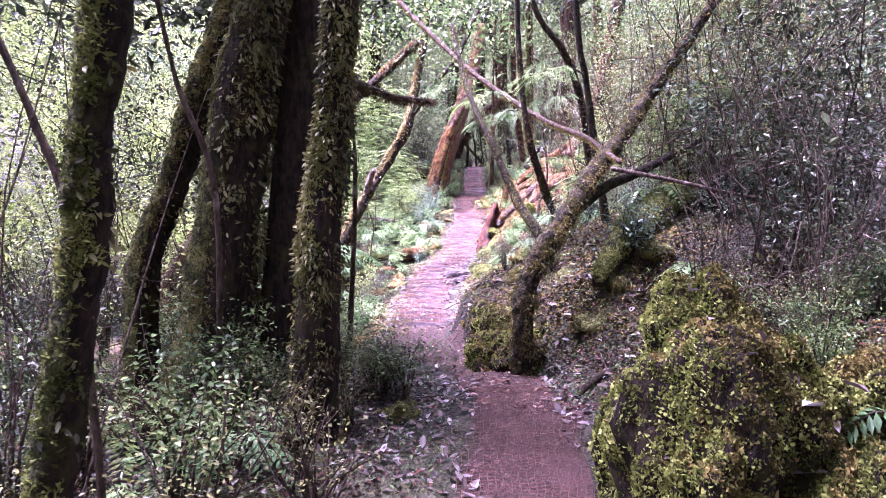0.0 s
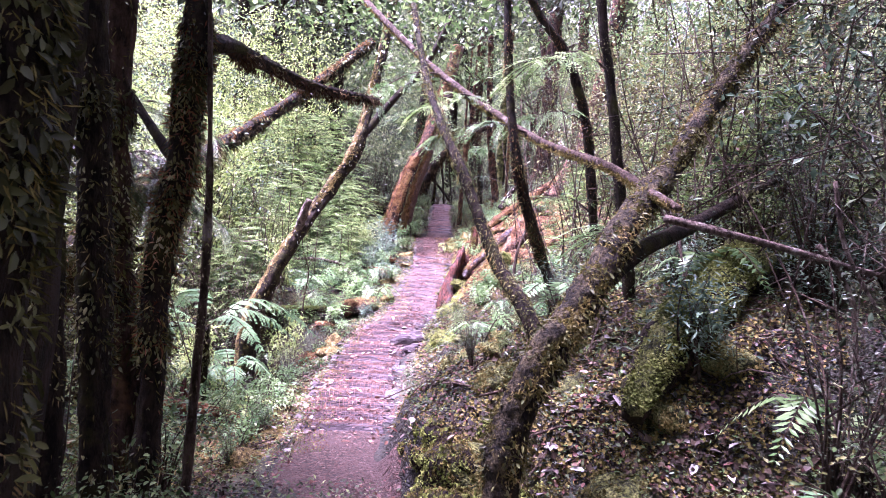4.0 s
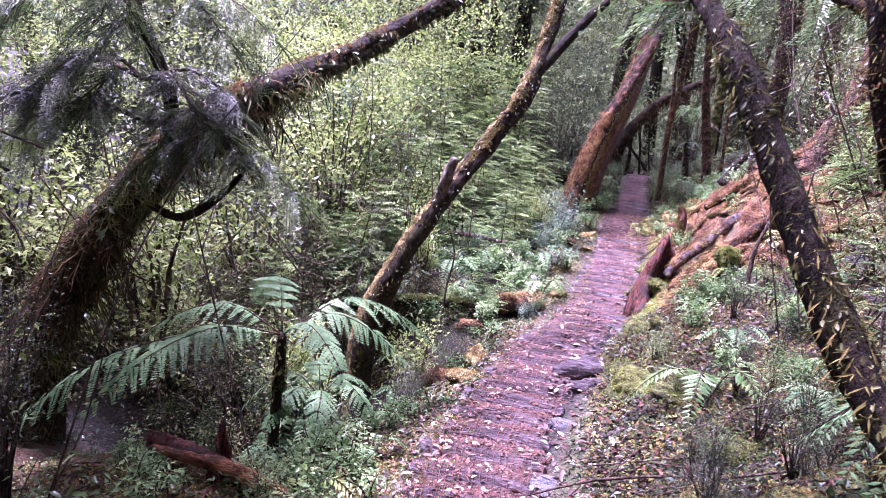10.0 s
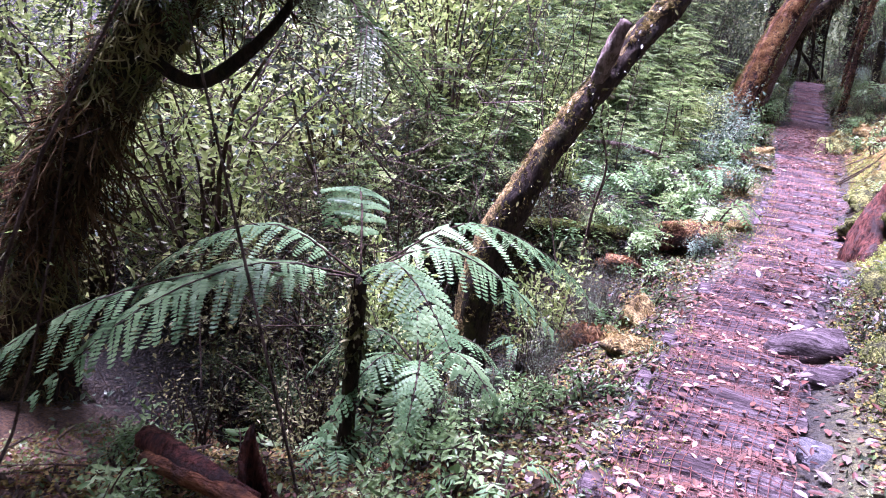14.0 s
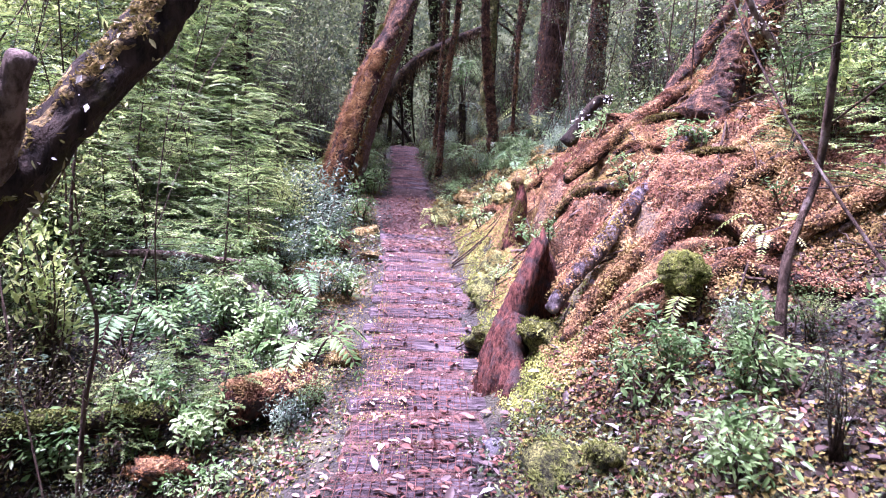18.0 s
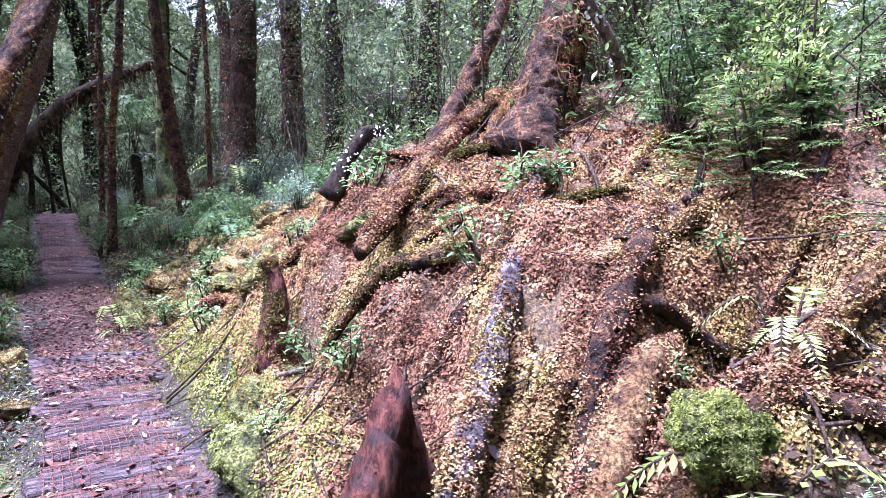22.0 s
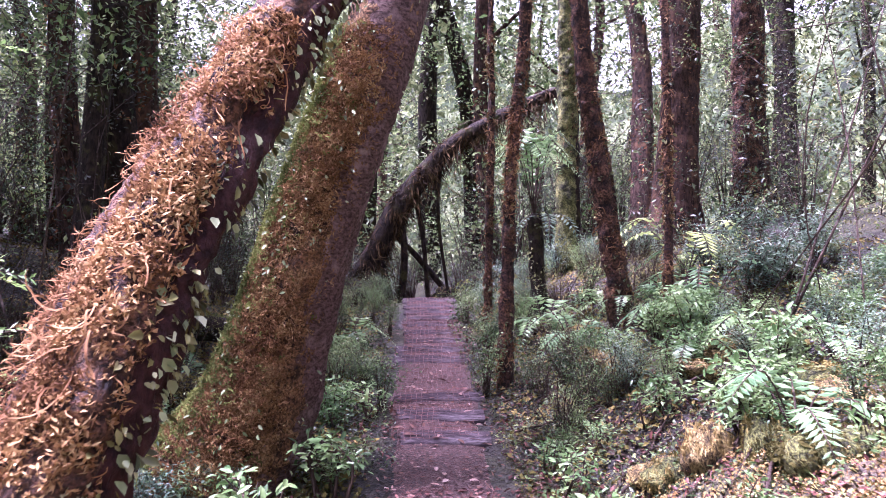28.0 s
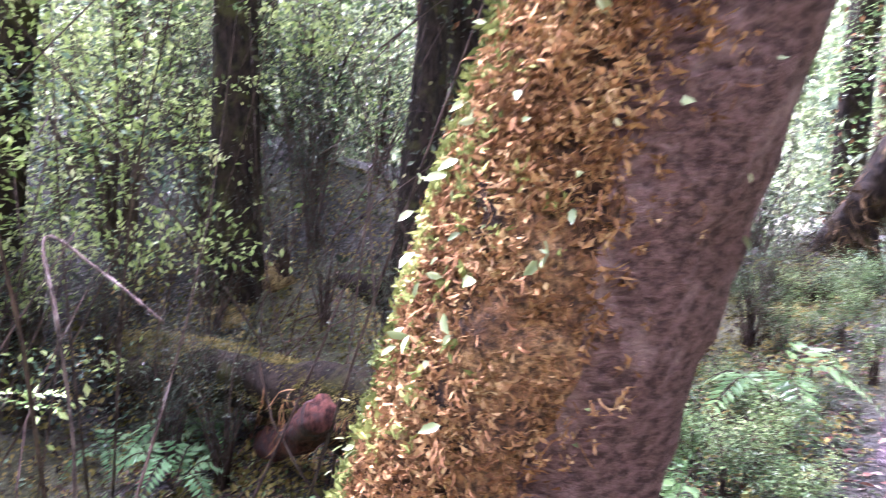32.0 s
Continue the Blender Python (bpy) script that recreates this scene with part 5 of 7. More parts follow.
def mossy_post(label, pts, radii, seed, shag, leafy, bed=BED_RED, bark=BARK_RED):
    tree("rootlet_post", label, pts, radii, bark, [("rootlets", ROOTLET, shag, .06, dict(side=(-.5, -.8, 0), spread=.7, gap=0.0, thick=.006)), ("moss", MOSS_TRUNK, shag, .04, dict(side=(-.4, -.8, 0), spread=1.2, gap=.0, most=2600)),
                                                     ("hanging_leaf", EPIPHYTE, leafy, .045, dict(fine=True, droop=.6, width=.6, gap=.02)), ("hanging_leaf", ROUND_LEAF, leafy // 3, .04, dict(fine=True, droop=.5, width=.7, gap=.05))], seed=seed, sides=10, mats=[(bed, (-.2, -.25, 0), .95)])


mossy_post("slender trunk ringed with tufts of orange moss", [(1.42, 20.7, 1.0), (1.44, 20.7, 1.99), (1.47, 20.7, 2.6), (1.52, 20.7, 3.12), (1.57, 20.7, 3.65), (1.7, 20.8, 6)], [.06, .045, .04, .045, .045, .035], 41, 3600, 190)
mossy_post("thin trunk with hanging yellow-brown leaves", [(1.5, 22.0, 1.2), (1.51, 22.0, 1.91), (1.54, 22.0, 3.3), (1.53, 22.0, 4.16), (1.6, 22.1, 6)], [.045, .036, .034, .03, .025], 42, 2200, 260)
mossy_post("slender trunk coated in orange moss and leaves", [(2.42, 21.0, 1.3), (2.33, 21.0, 2.03), (2.19, 21.0, 2.87), (2.08, 21.0, 3.81), (2.0, 21.1, 6)], [.12, .085, .08, .075, .06], 43, 4200, 260)
mossy_post("thin bare-footed trunk flecked with moss", [(2.56, 20.5, 1.1), (2.56, 20.5, 1.8), (2.56, 20.5, 2.53), (2.55, 20.5, 3.64), (2.5, 20.6, 6)], [.045, .035, .032, .03, .025], 47, 1500, 120)
mossy_post("dark straight trunk with green moss", [(2.82, 24.0, 1.5), (2.82, 24.0, 3.8), (2.81, 24.0, 5.06), (2.8, 24.1, 8)], [.16, .12, .11, .08], 48, 1800, 160, BED_GREEN, BARK_DARK)
mossy_post("brown trunk with ragged moss", [(5.14, 24.0, 1.8), (5.14, 24.0, 3.9), (5.12, 24.0, 5.25), (5.1, 24.1, 9)], [.26, .2, .18, .14], 49, 3000, 200)
tree("great_tree", "broad straight brown trunk deep in the grove", [(4.0, 23.7, 2.0), (4.04, 23.7, 2.72), (4.09, 23.7, 3.9), (4.14, 23.7, 5.3), (4.2, 23.9, 9)], [.42, .26, .23, .21, .18], BARK_RED, [("moss", MOSS_ORANGE, 1200, .05, {})], seed=44, sides=18)
tree("dark_leaning_tree", "black leaning trunk with curtains of hanging roots", [(-.05, 24.9, 1.2), (.21, 24.8, 1.6), (.57, 24.8, 2.25), (.81, 24.8, 2.73), (1.38, 24.8, 3.43), (1.98, 24.8, 3.84), (2.9, 24.9, 4.3)], [.2, .17, .15, .14, .12, .1, .07], BARK_DARK,
     [("shaggy_moss", BEARD_DARK, 700, .1, dict(droop=1.3)), ("rootlets", BEARD_DARK, 1700, .45, dict(side=(0, -.5, -.8), spread=2.0, gap=.0, droop=.9, segs=8, thick=.007))],
     limbs=[([(.5, 24.8, 2.1), (.62, 24.7, 1.8), (.7, 24.65, 1.3)], [.05, .045, .05]), ([(.8, 24.8, 2.7), (.86, 24.7, 2.1), (.8, 24.7, 1.3)], [.045, .04, .05]), ([(1.0, 24.8, 2.95), (1.1, 24.75, 2.3), (1.18, 24.7, 1.4)], [.04, .03, .035]),
            ([(.65, 24.8, 2.4), (1.0, 24.85, 2.1), (1.5, 24.9, 1.5)], [.04, .035, .04]), ([(1.35, 24.8, 3.4), (1.3, 24.75, 2.6), (1.45, 24.75, 1.4)], [.025, .02, .02]), ([(.3, 24.8, 1.75), (.38, 24.65, 1.5), (.42, 24.6, 1.2)], [.06, .05, .06])], seed=45)

# ---- standing trees further off ----
def stand_tree(seed, bark, moss, leafmat):
    r = np.random.default_rng(seed)
    top = thing("forest_tree", "straight dark trunk with a high leafy crown", "tree", group="forest trees")
    pts = [(0, 0, -.5), (0, 0, .3), (r.normal(0, .15), r.normal(0, .15), 3), (r.normal(0, .3), r.normal(0, .3), 6), (r.normal(0, .4), r.normal(0, .4), 9)]
    radii = [.24, .17, .14, .11, .06]
    piece("trunk", [weld(tube(pts, radii, 9, 16, .08, bark, r=r))], top)
    piece("moss", [coat(pts[:4], radii[:4], 1100, .06, moss, r, droop=1.0)], top)["kind"] = "stuff"
    for _ in range(4):
        a, z = r.uniform(0, 6.28), r.uniform(3, 7)
        e = np.array([math.cos(a), math.sin(a), .5])
        piece("limb", [weld(tube([np.array([0, 0, z]), np.array([0, 0, z]) + e * .6, np.array([0, 0, z]) + e * r.uniform(1, 1.8)], [.05, .035, .015], 6, 8, .08, bark, r=r))], top)
    cr = piece("crown", crown_mesh(r, 2.4, 4.5, 1000, .17, leafmat), top)
    cr.location = (0, 0, 7.5)
    return top


stock = [stand_tree(60, BARK_DARK, MOSS_ORANGE, FAR_LEAF), stand_tree(61, BARK_RED, MOSS_ORANGE, LEAF_BROAD), stand_tree(62, BARK_DARK, EPIPHYTE, FAR_LEAF), stand_tree(63, BARK_RED, MOSS_RED, LEAF_BROAD)]
r = np.random.default_rng(64)
spots = []
for x0, x1, y0, y1, count in ((-6, 9, 25.5, 31, 10), (-12, -4, 17, 26, 10), (4.5, 12, 12, 26, 14), (-12, -6, 3, 14, 6), (-5, 9, -8, -2.5, 8), (-14, 14, 31, 42, 10), (-3.6, -1.6, 22, 26, 5)):
    for _ in range(count):
        for _ in range(30):
            x, y = r.uniform(x0, x1), r.uniform(y0, y1)
            if all((x - a) ** 2 + (y - b) ** 2 > .8 for a, b in spots) and abs(x - path_x(y)) > (1.1 if y < 26 else .3):
                break
        spots.append((x, y))
for k, (x, y) in enumerate(spots):
    m = pose(x, y, float(ground(x, y)), r.uniform(-4, 4), r.uniform(-4, 4), r.uniform(0, 360)) @ Matrix.Scale(r.uniform(.75, 1.35), 4)
    if k < 4:
        stock[k].matrix_world = m
    else:
        ob = copy_thing(stock[k % 4], m)
        ob.matrix_world = m

# ---- undergrowth ----
WALK_X = [0, 0, .04, .2, .15, .17, -.02, -.44, -.24, -.1, -.1, .13, .27, .4, .48, .55, .53]
WALK_Y = [-2, 0, 1.1, 2.7, 3.4, 4.6, 5.5, 6.3, 8.4, 9.6, 11, 11.75, 13.5, 14.6, 16, 17, 18.3]


def free(x, y, gap, path_gap):
    w = np.interp(y, WALK_Y, WALK_X)
    near = y < 19 and abs(x - w) < gap
    return not near and abs(x - float(path_x(y))) > HALF + path_gap


def shrub_kind(name, label, category, group, seed, maker, count=3):
    out = []
    for k in range(count):
        r = np.random.default_rng(seed + k)
        wood, leaf = maker(r)
        t = thing(name, label, category, (0, -30 - k, -3), group)
        piece("twiggery", wood, t)["kind"] = "stuff"
        piece("foliage", leaf, t)["kind"] = "stuff"
        out.append([t, False])
    return out


def put(kinds, x, y, size, r, sink=0.0, tilt=6):
    k = kinds[r.integers(0, len(kinds))]
    m = pose(x, y, float(ground(x, y)) - sink, r.uniform(-tilt, tilt), r.uniform(-tilt, tilt), r.uniform(0, 360)) @ Matrix.Scale(size, 4)
    ob = k[0] if not k[1] else copy_thing(k[0], m)
    ob.matrix_world = m
    k[1] = True
    return ob


BROAD = shrub_kind("leafy_shrub", "leafy green shrub with small oval leaves", "shrub", "leafy shrubs", 100, lambda r: shrub_parts(r, .8, .4, 11, 84, .036, .5, LEAF_BROAD, True))
UPRIGHT = shrub_kind("upright_shrub", "upright shrub with yellow-green leaves on brown stems", "shrub", "upright shrubs", 115, lambda r: shrub_parts(r, 1.1, .34, 12, 42, .055, .4, LEAF_BRIGHT, True, .1, -.5))
BRIGHT = shrub_kind("bright_shrub", "bright yellow-green shrub in open light", "shrub", "bright shrubs", 110, lambda r: shrub_parts(r, .95, .48, 14, 110, .03, .5, LEAF_BRIGHT))
BLUE = shrub_kind("glossy_shrub", "blue-green shrub with narrow glossy leaves", "shrub", "glossy shrubs", 120, lambda r: shrub_parts(r, .6, .4, 11, 84, .045, .3, LEAF_BLUE, True))
DARKS = shrub_kind("wiry_shrub", "dark small-leaved shrub with wiry twigs", "shrub", "wiry shrubs", 130, lambda r: shrub_parts(r, 1.3, .5, 15, 100, .022, .5, LEAF_DARK, False, .14))
SPRAY = shrub_kind("young_conifer", "young conifer with feathery flat sprays", "sapling", "young conifers", 140, lambda r: spray_parts(r, 1.2, NEEDLE, 32, 24, .025))
TALL = shrub_kind("conifer", "tall young conifer with layered feathery sprays", "tree", "tall young conifers", 145, lambda r: spray_parts(r, 2.6, NEEDLE, 64, 44, .03))
DRY = shrub_kind("dry_thicket", "tangle of dry brown stems with few leaves", "thicket", "dry thickets", 150, lambda r: shrub_parts(r, .75, .45, 15, 34, .026, .5, EPIPHYTE, False, .14))
FRESH = shrub_kind("broadleaf_herb", "fresh light green plant with broad leaves", "plant", "fresh green plants", 155, lambda r: shrub_parts(r, .5, .3, 9, 56, .06, .42, LEAF_FRESH, True, .1))
HERB = shrub_kind("seedling", "low seedling with pale green leaves", "seedling", "seedlings", 160, lambda r: shrub_parts(r, .24, .16, 6, 30, .036, .45, LEAF_FRESH, True, .05))

r = np.random.default_rng(170)
ZONES = [  # kinds, x range, y range, how many, sizes, gap from the walker, gap from the trail
    (BROAD, -3.2, -.7, 1.6, 6.8, 26, .5, 1.1, .55, .3), (DARKS, -4.5, -1.6, 2, 8, 14, .7, 1.2, 1.2, .8), (DRY, -2.4, -.4, 2.2, 6, 26, .5, 1.0, .5, .1), (UPRIGHT, -4.2, -1.7, 10.4, 13.5, 16, .6, 1.1, 1.2, 1.0), (BROAD, -4.2, -1.9, 10.4, 13.5, 16, .6, 1.2, 1.2, 1.0), (BLUE, -4, -1.9, 10.4, 13.5, 8, .7, 1.1, 1.2, 1.0), (SPRAY, -4.2, -2.2, 10.4, 13.5, 7, .8, 1.3, 1.2, 1.0), (UPRIGHT, -6, -3, 9.5, 14, 12, .9, 1.3, 1.5, 1.5), (DRY, -4.5, -2.0, 9.4, 12.5, 26, .7, 1.3, 1.2, 1.0), (DARKS, -4, -1.5, 10, 13, 10, .4, .7, 1.2, .9),
    (DARKS, 1.8, 3.6, 2.5, 7, 16, .8, 1.3, 1.4, .9), (DRY, 1.7, 3.4, 3.6, 9, 22, .6, 1.2, .9, .4), (DARKS, 2.0, 2.8, 3.4, 4.4, 2, .5, .7, 1.1, .8), (BROAD, 1.6, 2.6, 3.0, 4.4, 5, .3, .5, 1.1, .8), (BROAD, 1.5, 3, 3, 6, 10, .4, .8, 1.0, .6), (BLUE, 1.1, 3.2, 4.5, 8, 10, .5, .9, .9, .5), (SPRAY, 1.9, 3.8, 6.5, 11, 18, .7, 1.4, .9, .6), (BROAD, .7, 1.9, 8, 12, 12, .2, .38, .5, .12), (DARKS, .7, 2.0, 8, 12, 16, .2, .4, .5, .2), (FRESH, .9, 2.2, 9, 12, 8, .4, .6, .5, .2),
    (BROAD, 1.7, 4, 7, 11.5, 18, .5, 1.0, .7, .35), (BROAD, -1.3, -.6, 6.5, 8.2, 5, .25, .4, .5, .25), (BROAD, -3.4, -1.7, 9.8, 12.2, 12, .3, .6, .6, .4), (HERB, -2.6, -.8, 8, 10, 16, .6, 1.1, .6, .3), (DRY, -3.2, -1.2, 10.8, 13, 24, .6, 1.1, .9, .5),
    (BRIGHT, -4.5, -1.9, 13, 18, 26, .6, 1.4, 1.0, .55), (BROAD, -4, -1.5, 12.6, 18, 10, .5, 1.1, 1.0, .55), (FRESH, -3.4, -.8, 12.6, 18, 22, .6, 1.2, .8, .4), (DARKS, -3, -.7, 12.4, 18, 10, .3, .6, .9, .5), (BLUE, -2.6, -.2, 12.2, 18, 34, .35, .75, .6, .3), (BROAD, -1.9, -.2, 12.6, 19.5, 36, .22, .5, .5, .18), (BROAD, -3.2, -1.6, 12.6, 18, 10, .5, 1.0, .9, .5), (SPRAY, -4, -1.5, 12.6, 19, 30, .5, 1.2, .85, .5), (SPRAY, -1.5, -.5, 12.6, 19, 12, .3, .5, .6, .3), (BROAD, -2.8, -2.1, 10.2, 11.3, 4, .6, 1.0, .8, .6), (UPRIGHT, -2.8, -2.0, 10.3, 11.3, 4, .6, 1.0, .9, .6),
    (BRIGHT, -8, -3, 10, 20, 40, 1.4, 2.8, 2, 2), (BLUE, 1.9, 4, 16.5, 20, 14, .35, .6, .7, .6), (BROAD, 1.4, 4, 18, 23, 40, .22, .42, .5, .1), (BLUE, 3.0, 5.5, 20, 26, 14, .5, 1.0, .8, .5), (DRY, 1.5, 4, 19, 23.5, 20, .4, .7, .8, .3),
    (DARKS, 4, 8, 10, 24, 26, .9, 1.7, 2, 2), (BROAD, 2.6, 6, 11, 16, 8, .5, 1.0, 1.5, 1.5), (SPRAY, 2.4, 4.2, 11.4, 14, 6, .6, 1.0, 1.5, 1.2), (BROAD, -.3, .45, 19.8, 22.5, 14, .25, .5, .5, .08),
    (HERB, -1.6, .1, 12, 19, 50, .6, 1.3, .45, .04), (HERB, .9, 2.6, 9, 19, 40, .6, 1.2, .45, .1), (HERB, .3, 2.5, 17.5, 22, 24, .6, 1.2, .5, .04), (HERB, -2.5, -.4, 6.5, 12, 20, .5, 1.0, .5, .06), (HERB, -2.3, -.75, 6.9, 8.7, 18, .6, 1.1, .5, .1), (HERB, -1.5, .3, 18.4, 21, 46, .8, 1.6, .5, .05),
    (FRESH, 1.9, 4, 17.4, 20.5, 22, .4, .75, .8, .6), (FRESH, -1.8, -.3, 12.6, 18, 30, .5, .9, .6, .3), (FRESH, -1.4, -.3, 19.2, 21, 9, .5, .9, .9, .3), (BRIGHT, -4.5, -2.2, 16, 18.7, 8, 1.1, 1.8, .9, .6), (SPRAY, -3.5, -.9, 14, 18.6, 26, .6, 1.0, .9, .5), (SPRAY, -1.6, -.6, 15, 17.8, 10, .7, 1.1, .9, .4), (BLUE, -.85, -.3, 15.2, 16.7, 7, .8, 1.2, .7, .3), (BRIGHT, -1.1, -.5, 14.6, 16.4, 4, .6, .9, .8, .4), (DARKS, .5, 1.6, 6.6, 8.6, 12, .16, .3, .5, .12), (BROAD, .6, 1.6, 6.6, 8.6, 5, .2, .3, .5, .12), (DARKS, 2.2, 2.8, 2.6, 3.4, 1, .4, .6, 1.3, .8), (BROAD, -1.2, -.2, 3.9, 5.4, 9, .5, .8, .4, .15), (FRESH, 2.5, 4.5, 12, 15, 10, .6, 1.0, 1.5, 1.5), (DARKS, -6, -3, 19, 26, 18, .7, 1.5, 1.5, 1.2), (BRIGHT, -9, -3, 19, 30, 20, 1.2, 2.4, 2, 2), (DARKS, -3, 6, 25, 30, 30, 1, 1.8, 2, .9), (DARKS, -1.8, .5, 22.3, 25, 14, .4, .7, .8, .15), (BROAD, 1.4, 3.2, 22.3, 25, 18, .3, .6, .8, .12), (DARKS, -3.4, -1, 20.6, 23, 14, .5, .9, 1, .6), (BROAD, -.4, .6, 22.5, 25, 12, .3, .5, .6, .1), (BLUE, 1.5, 4, 23, 26.5, 30, .4, .8, .8, .15), (DRY, -1.6, .7, 22.6, 26, 22, .4, .8, .8, .2), (BLUE, -2, .6, 24, 27, 20, .4, .9, .8, .1), (DARKS, .2, 2, 25, 26.5, 14, .5, .9, .8, -.3), (DARKS, -1.6, -.75, 10.2, 12.3, 12, .3, .5, .5, .1), (BLUE, -1.6, -.5, 18.5, 20.2, 14, .5, .8, .6, .2), (BROAD, .1, .8, 20.4, 23.8, 12, .3, .55, .4, -.04), (BROAD, 1.2, 2.0, 19.6, 23.8, 16, .3, .6, .4, -.04),
]
for kinds, x0, x1, y0, y1, count, s0, s1, gap, pgap in ZONES:
    for _ in range(count):
        for _ in range(12):
            x, y = r.uniform(x0, x1), r.uniform(y0, y1)
            if free(x, y, gap, pgap) and ((x + 1.9) / .75) ** 2 + ((y - 11.5) / .8) ** 2 > 1:
                put(kinds, x, y, r.uniform(s0, s1), r)
                break

# thickets of leaves that close the view, too dense to tell apart
def thicket(name, label, boxes, mat, seed, each=46, spread=.3, leaf=.07):
    """Leaf clumps on thin boughs filling boxes of x, y and height above the ground."""
    r = np.random.default_rng(seed)
    P, D, N, S, wood = [], [], [], [], []
    for x0, x1, y0, y1, h0, h1, n in boxes:
        c = np.stack([r.uniform(x0, x1, n), r.uniform(y0, y1, n), h0 + (h1 - h0) * r.random(n) ** 1.2], 1)
        c[:, 2] += ground(c[:, 0], c[:, 1])
        for q in c:
            s = r.uniform(.6, 1.5)
            way = unit(r.normal(size=3) * [1, 1, .35])
            u = r.normal(size=(each, 3)) * [1, 1, .45] * spread * s * .6 + way * r.uniform(-1, 1, (each, 1)) * spread * s
            P.append(q + u)
            D.append(way + r.normal(0, .7, (each, 3)))
            N.append(r.normal(0, .5, (each, 3)) + [0, 0, 1])
            S.append(leaf * s ** .5 * r.uniform(.6, 1.4, each))
            if r.random() < .5:
                wood.append(weld(tube([q - way * spread * 2.2 * s + [0, 0, -.3], q, q + way * spread * s], [.006, .004, .001], 3, 5, .05, TWIG, r=r)))
    S = np.concatenate(S)
    lf = leaves(np.concatenate(P), np.concatenate(D), np.concatenate(N), S, S * .5, mat, .2)
    return tagged(piece(name, wood + [lf]), label, "undergrowth" if name == "undergrowth" else "canopy", kind="stuff")


thicket("undergrowth", "yellow-green undergrowth with sunlight put into its leaf colour", [(-9, -5, 8, 22, 0, 4.5, 900), (-5.5, -3, 12.5, 22, .3, 4.5, 300), (-4.5, -2.4, 13.5, 19, .3, 2.6, 170), (-9, -3, 1.5, 8, .5, 4.5, 420), (-6, -3.4, 17, 21, 1.6, 5, 160)], LEAF_BRIGHT, 181, 60, .28, .052)
thicket("undergrowth", "tall foliage beyond the shrubs, sunlight put into its colour", [(-4.5, -1.7, 16.6, 18.7, 1.6, 4.6, 150)], LEAF_BRIGHT, 190, 50, .3, .055)
thicket("undergrowth", "pale grey-green undergrowth", [(-8, -3, 9, 22, 0, 4.5, 500), (-4.5, -2.2, 13, 19, .2, 2.2, 140), (1.9, 6, 4.5, 9, .8, 3.4, 110)], LEAF_BLUE, 186, 60, .26, .045)
thicket("undergrowth", "olive and brown undergrowth on the bank", [(3.4, 9, 3, 24, 0, 4.5, 900), (1.9, 4, 6.5, 11.5, .1, 2.6, 420), (-4.5, -2.8, 10, 13, 0, .9, 150), (-5.5, -2.8, 9.5, 12.5, .2, 1.8, 130)], LEAF_OLIVE, 182, 60, .26, .036)
thicket("undergrowth", "green undergrowth on the higher bank and leaves over the trail", [(2.9, 6, 11, 17.5, 0, 3, 420), (3.6, 9, 3, 24, 0, 4.5, 600), (-.5, 2, 17.5, 22, 3.6, 6, 70)], LEAF_BROAD, 187, 64, .26, .045)
# near-black leaf colour stands in for shade in these boxes
thicket("undergrowth", "undergrowth with shade put into its dark leaf colour", [(-7, 0, 24.5, 29, 0, 5, 300), (2.3, 4, 4.6, 7, .4, 2.6, 130), (-3.6, -2.2, 9.4, 10.6, 2.2, 3.6, 60), (-3.8, -2.4, 5.6, 7.6, 1.5, 3.4, 50), (2.0, 3.6, 2.6, 5, 1.2, 3, 60), (-8, -4.5, 19.5, 23, 1, 5, 130), (3.4, 8, 19, 25, .2, 4, 160), (-8, -1.6, 22.2, 25.5, .0, 3.2, 300), (-8, -4, 20, 24, 0, 4, 160)], LEAF_DARK, 183, 60, .28, .05)
thicket("undergrowth", "grey-green leaves in the depth of the grove", [(-7, 9, 25.2, 31, 0, 6, 900), (-5, -1.2, 20.4, 23.5, 2.6, 5, 120), (-8, -1.2, 22.8, 26.5, .4, 6, 330)], LEAF_BROAD, 189, 52, .3, .055)
# unseen leaves added behind the start and overhead, only to keep light out
thicket("canopy", "unseen leaf clumps added behind and overhead to block light", [(-7, 8, -8, -1.8, 0, 7, 900), (-4, 5, -4, 4.6, 3.6, 6.5, 520), (-4, -1, 4, 8, 3.4, 6, 160), (-1.5, 6, 19, 24.5, 4.8, 7.5, 230), (-6, -1, 19.5, 25.5, 4.5, 8, 190), (.8, 4.5, 5, 10.5, 3.4, 5.6, 150)], LEAF_DARK, 188, leaf=.13, spread=.42)
thicket("undergrowth", "grey-green leaves between the trunks", [(-8, 9, 26, 34, 0, 9, 720), (-9, 11, 30, 34, 0, 10, 800), (-9, -5, 22, 28, 0, 6, 200)], FAR_LEAF, 184, 60, .5, .1)

# long bare stems crossing the undergrowth
r = np.random.default_rng(185)
stems = []
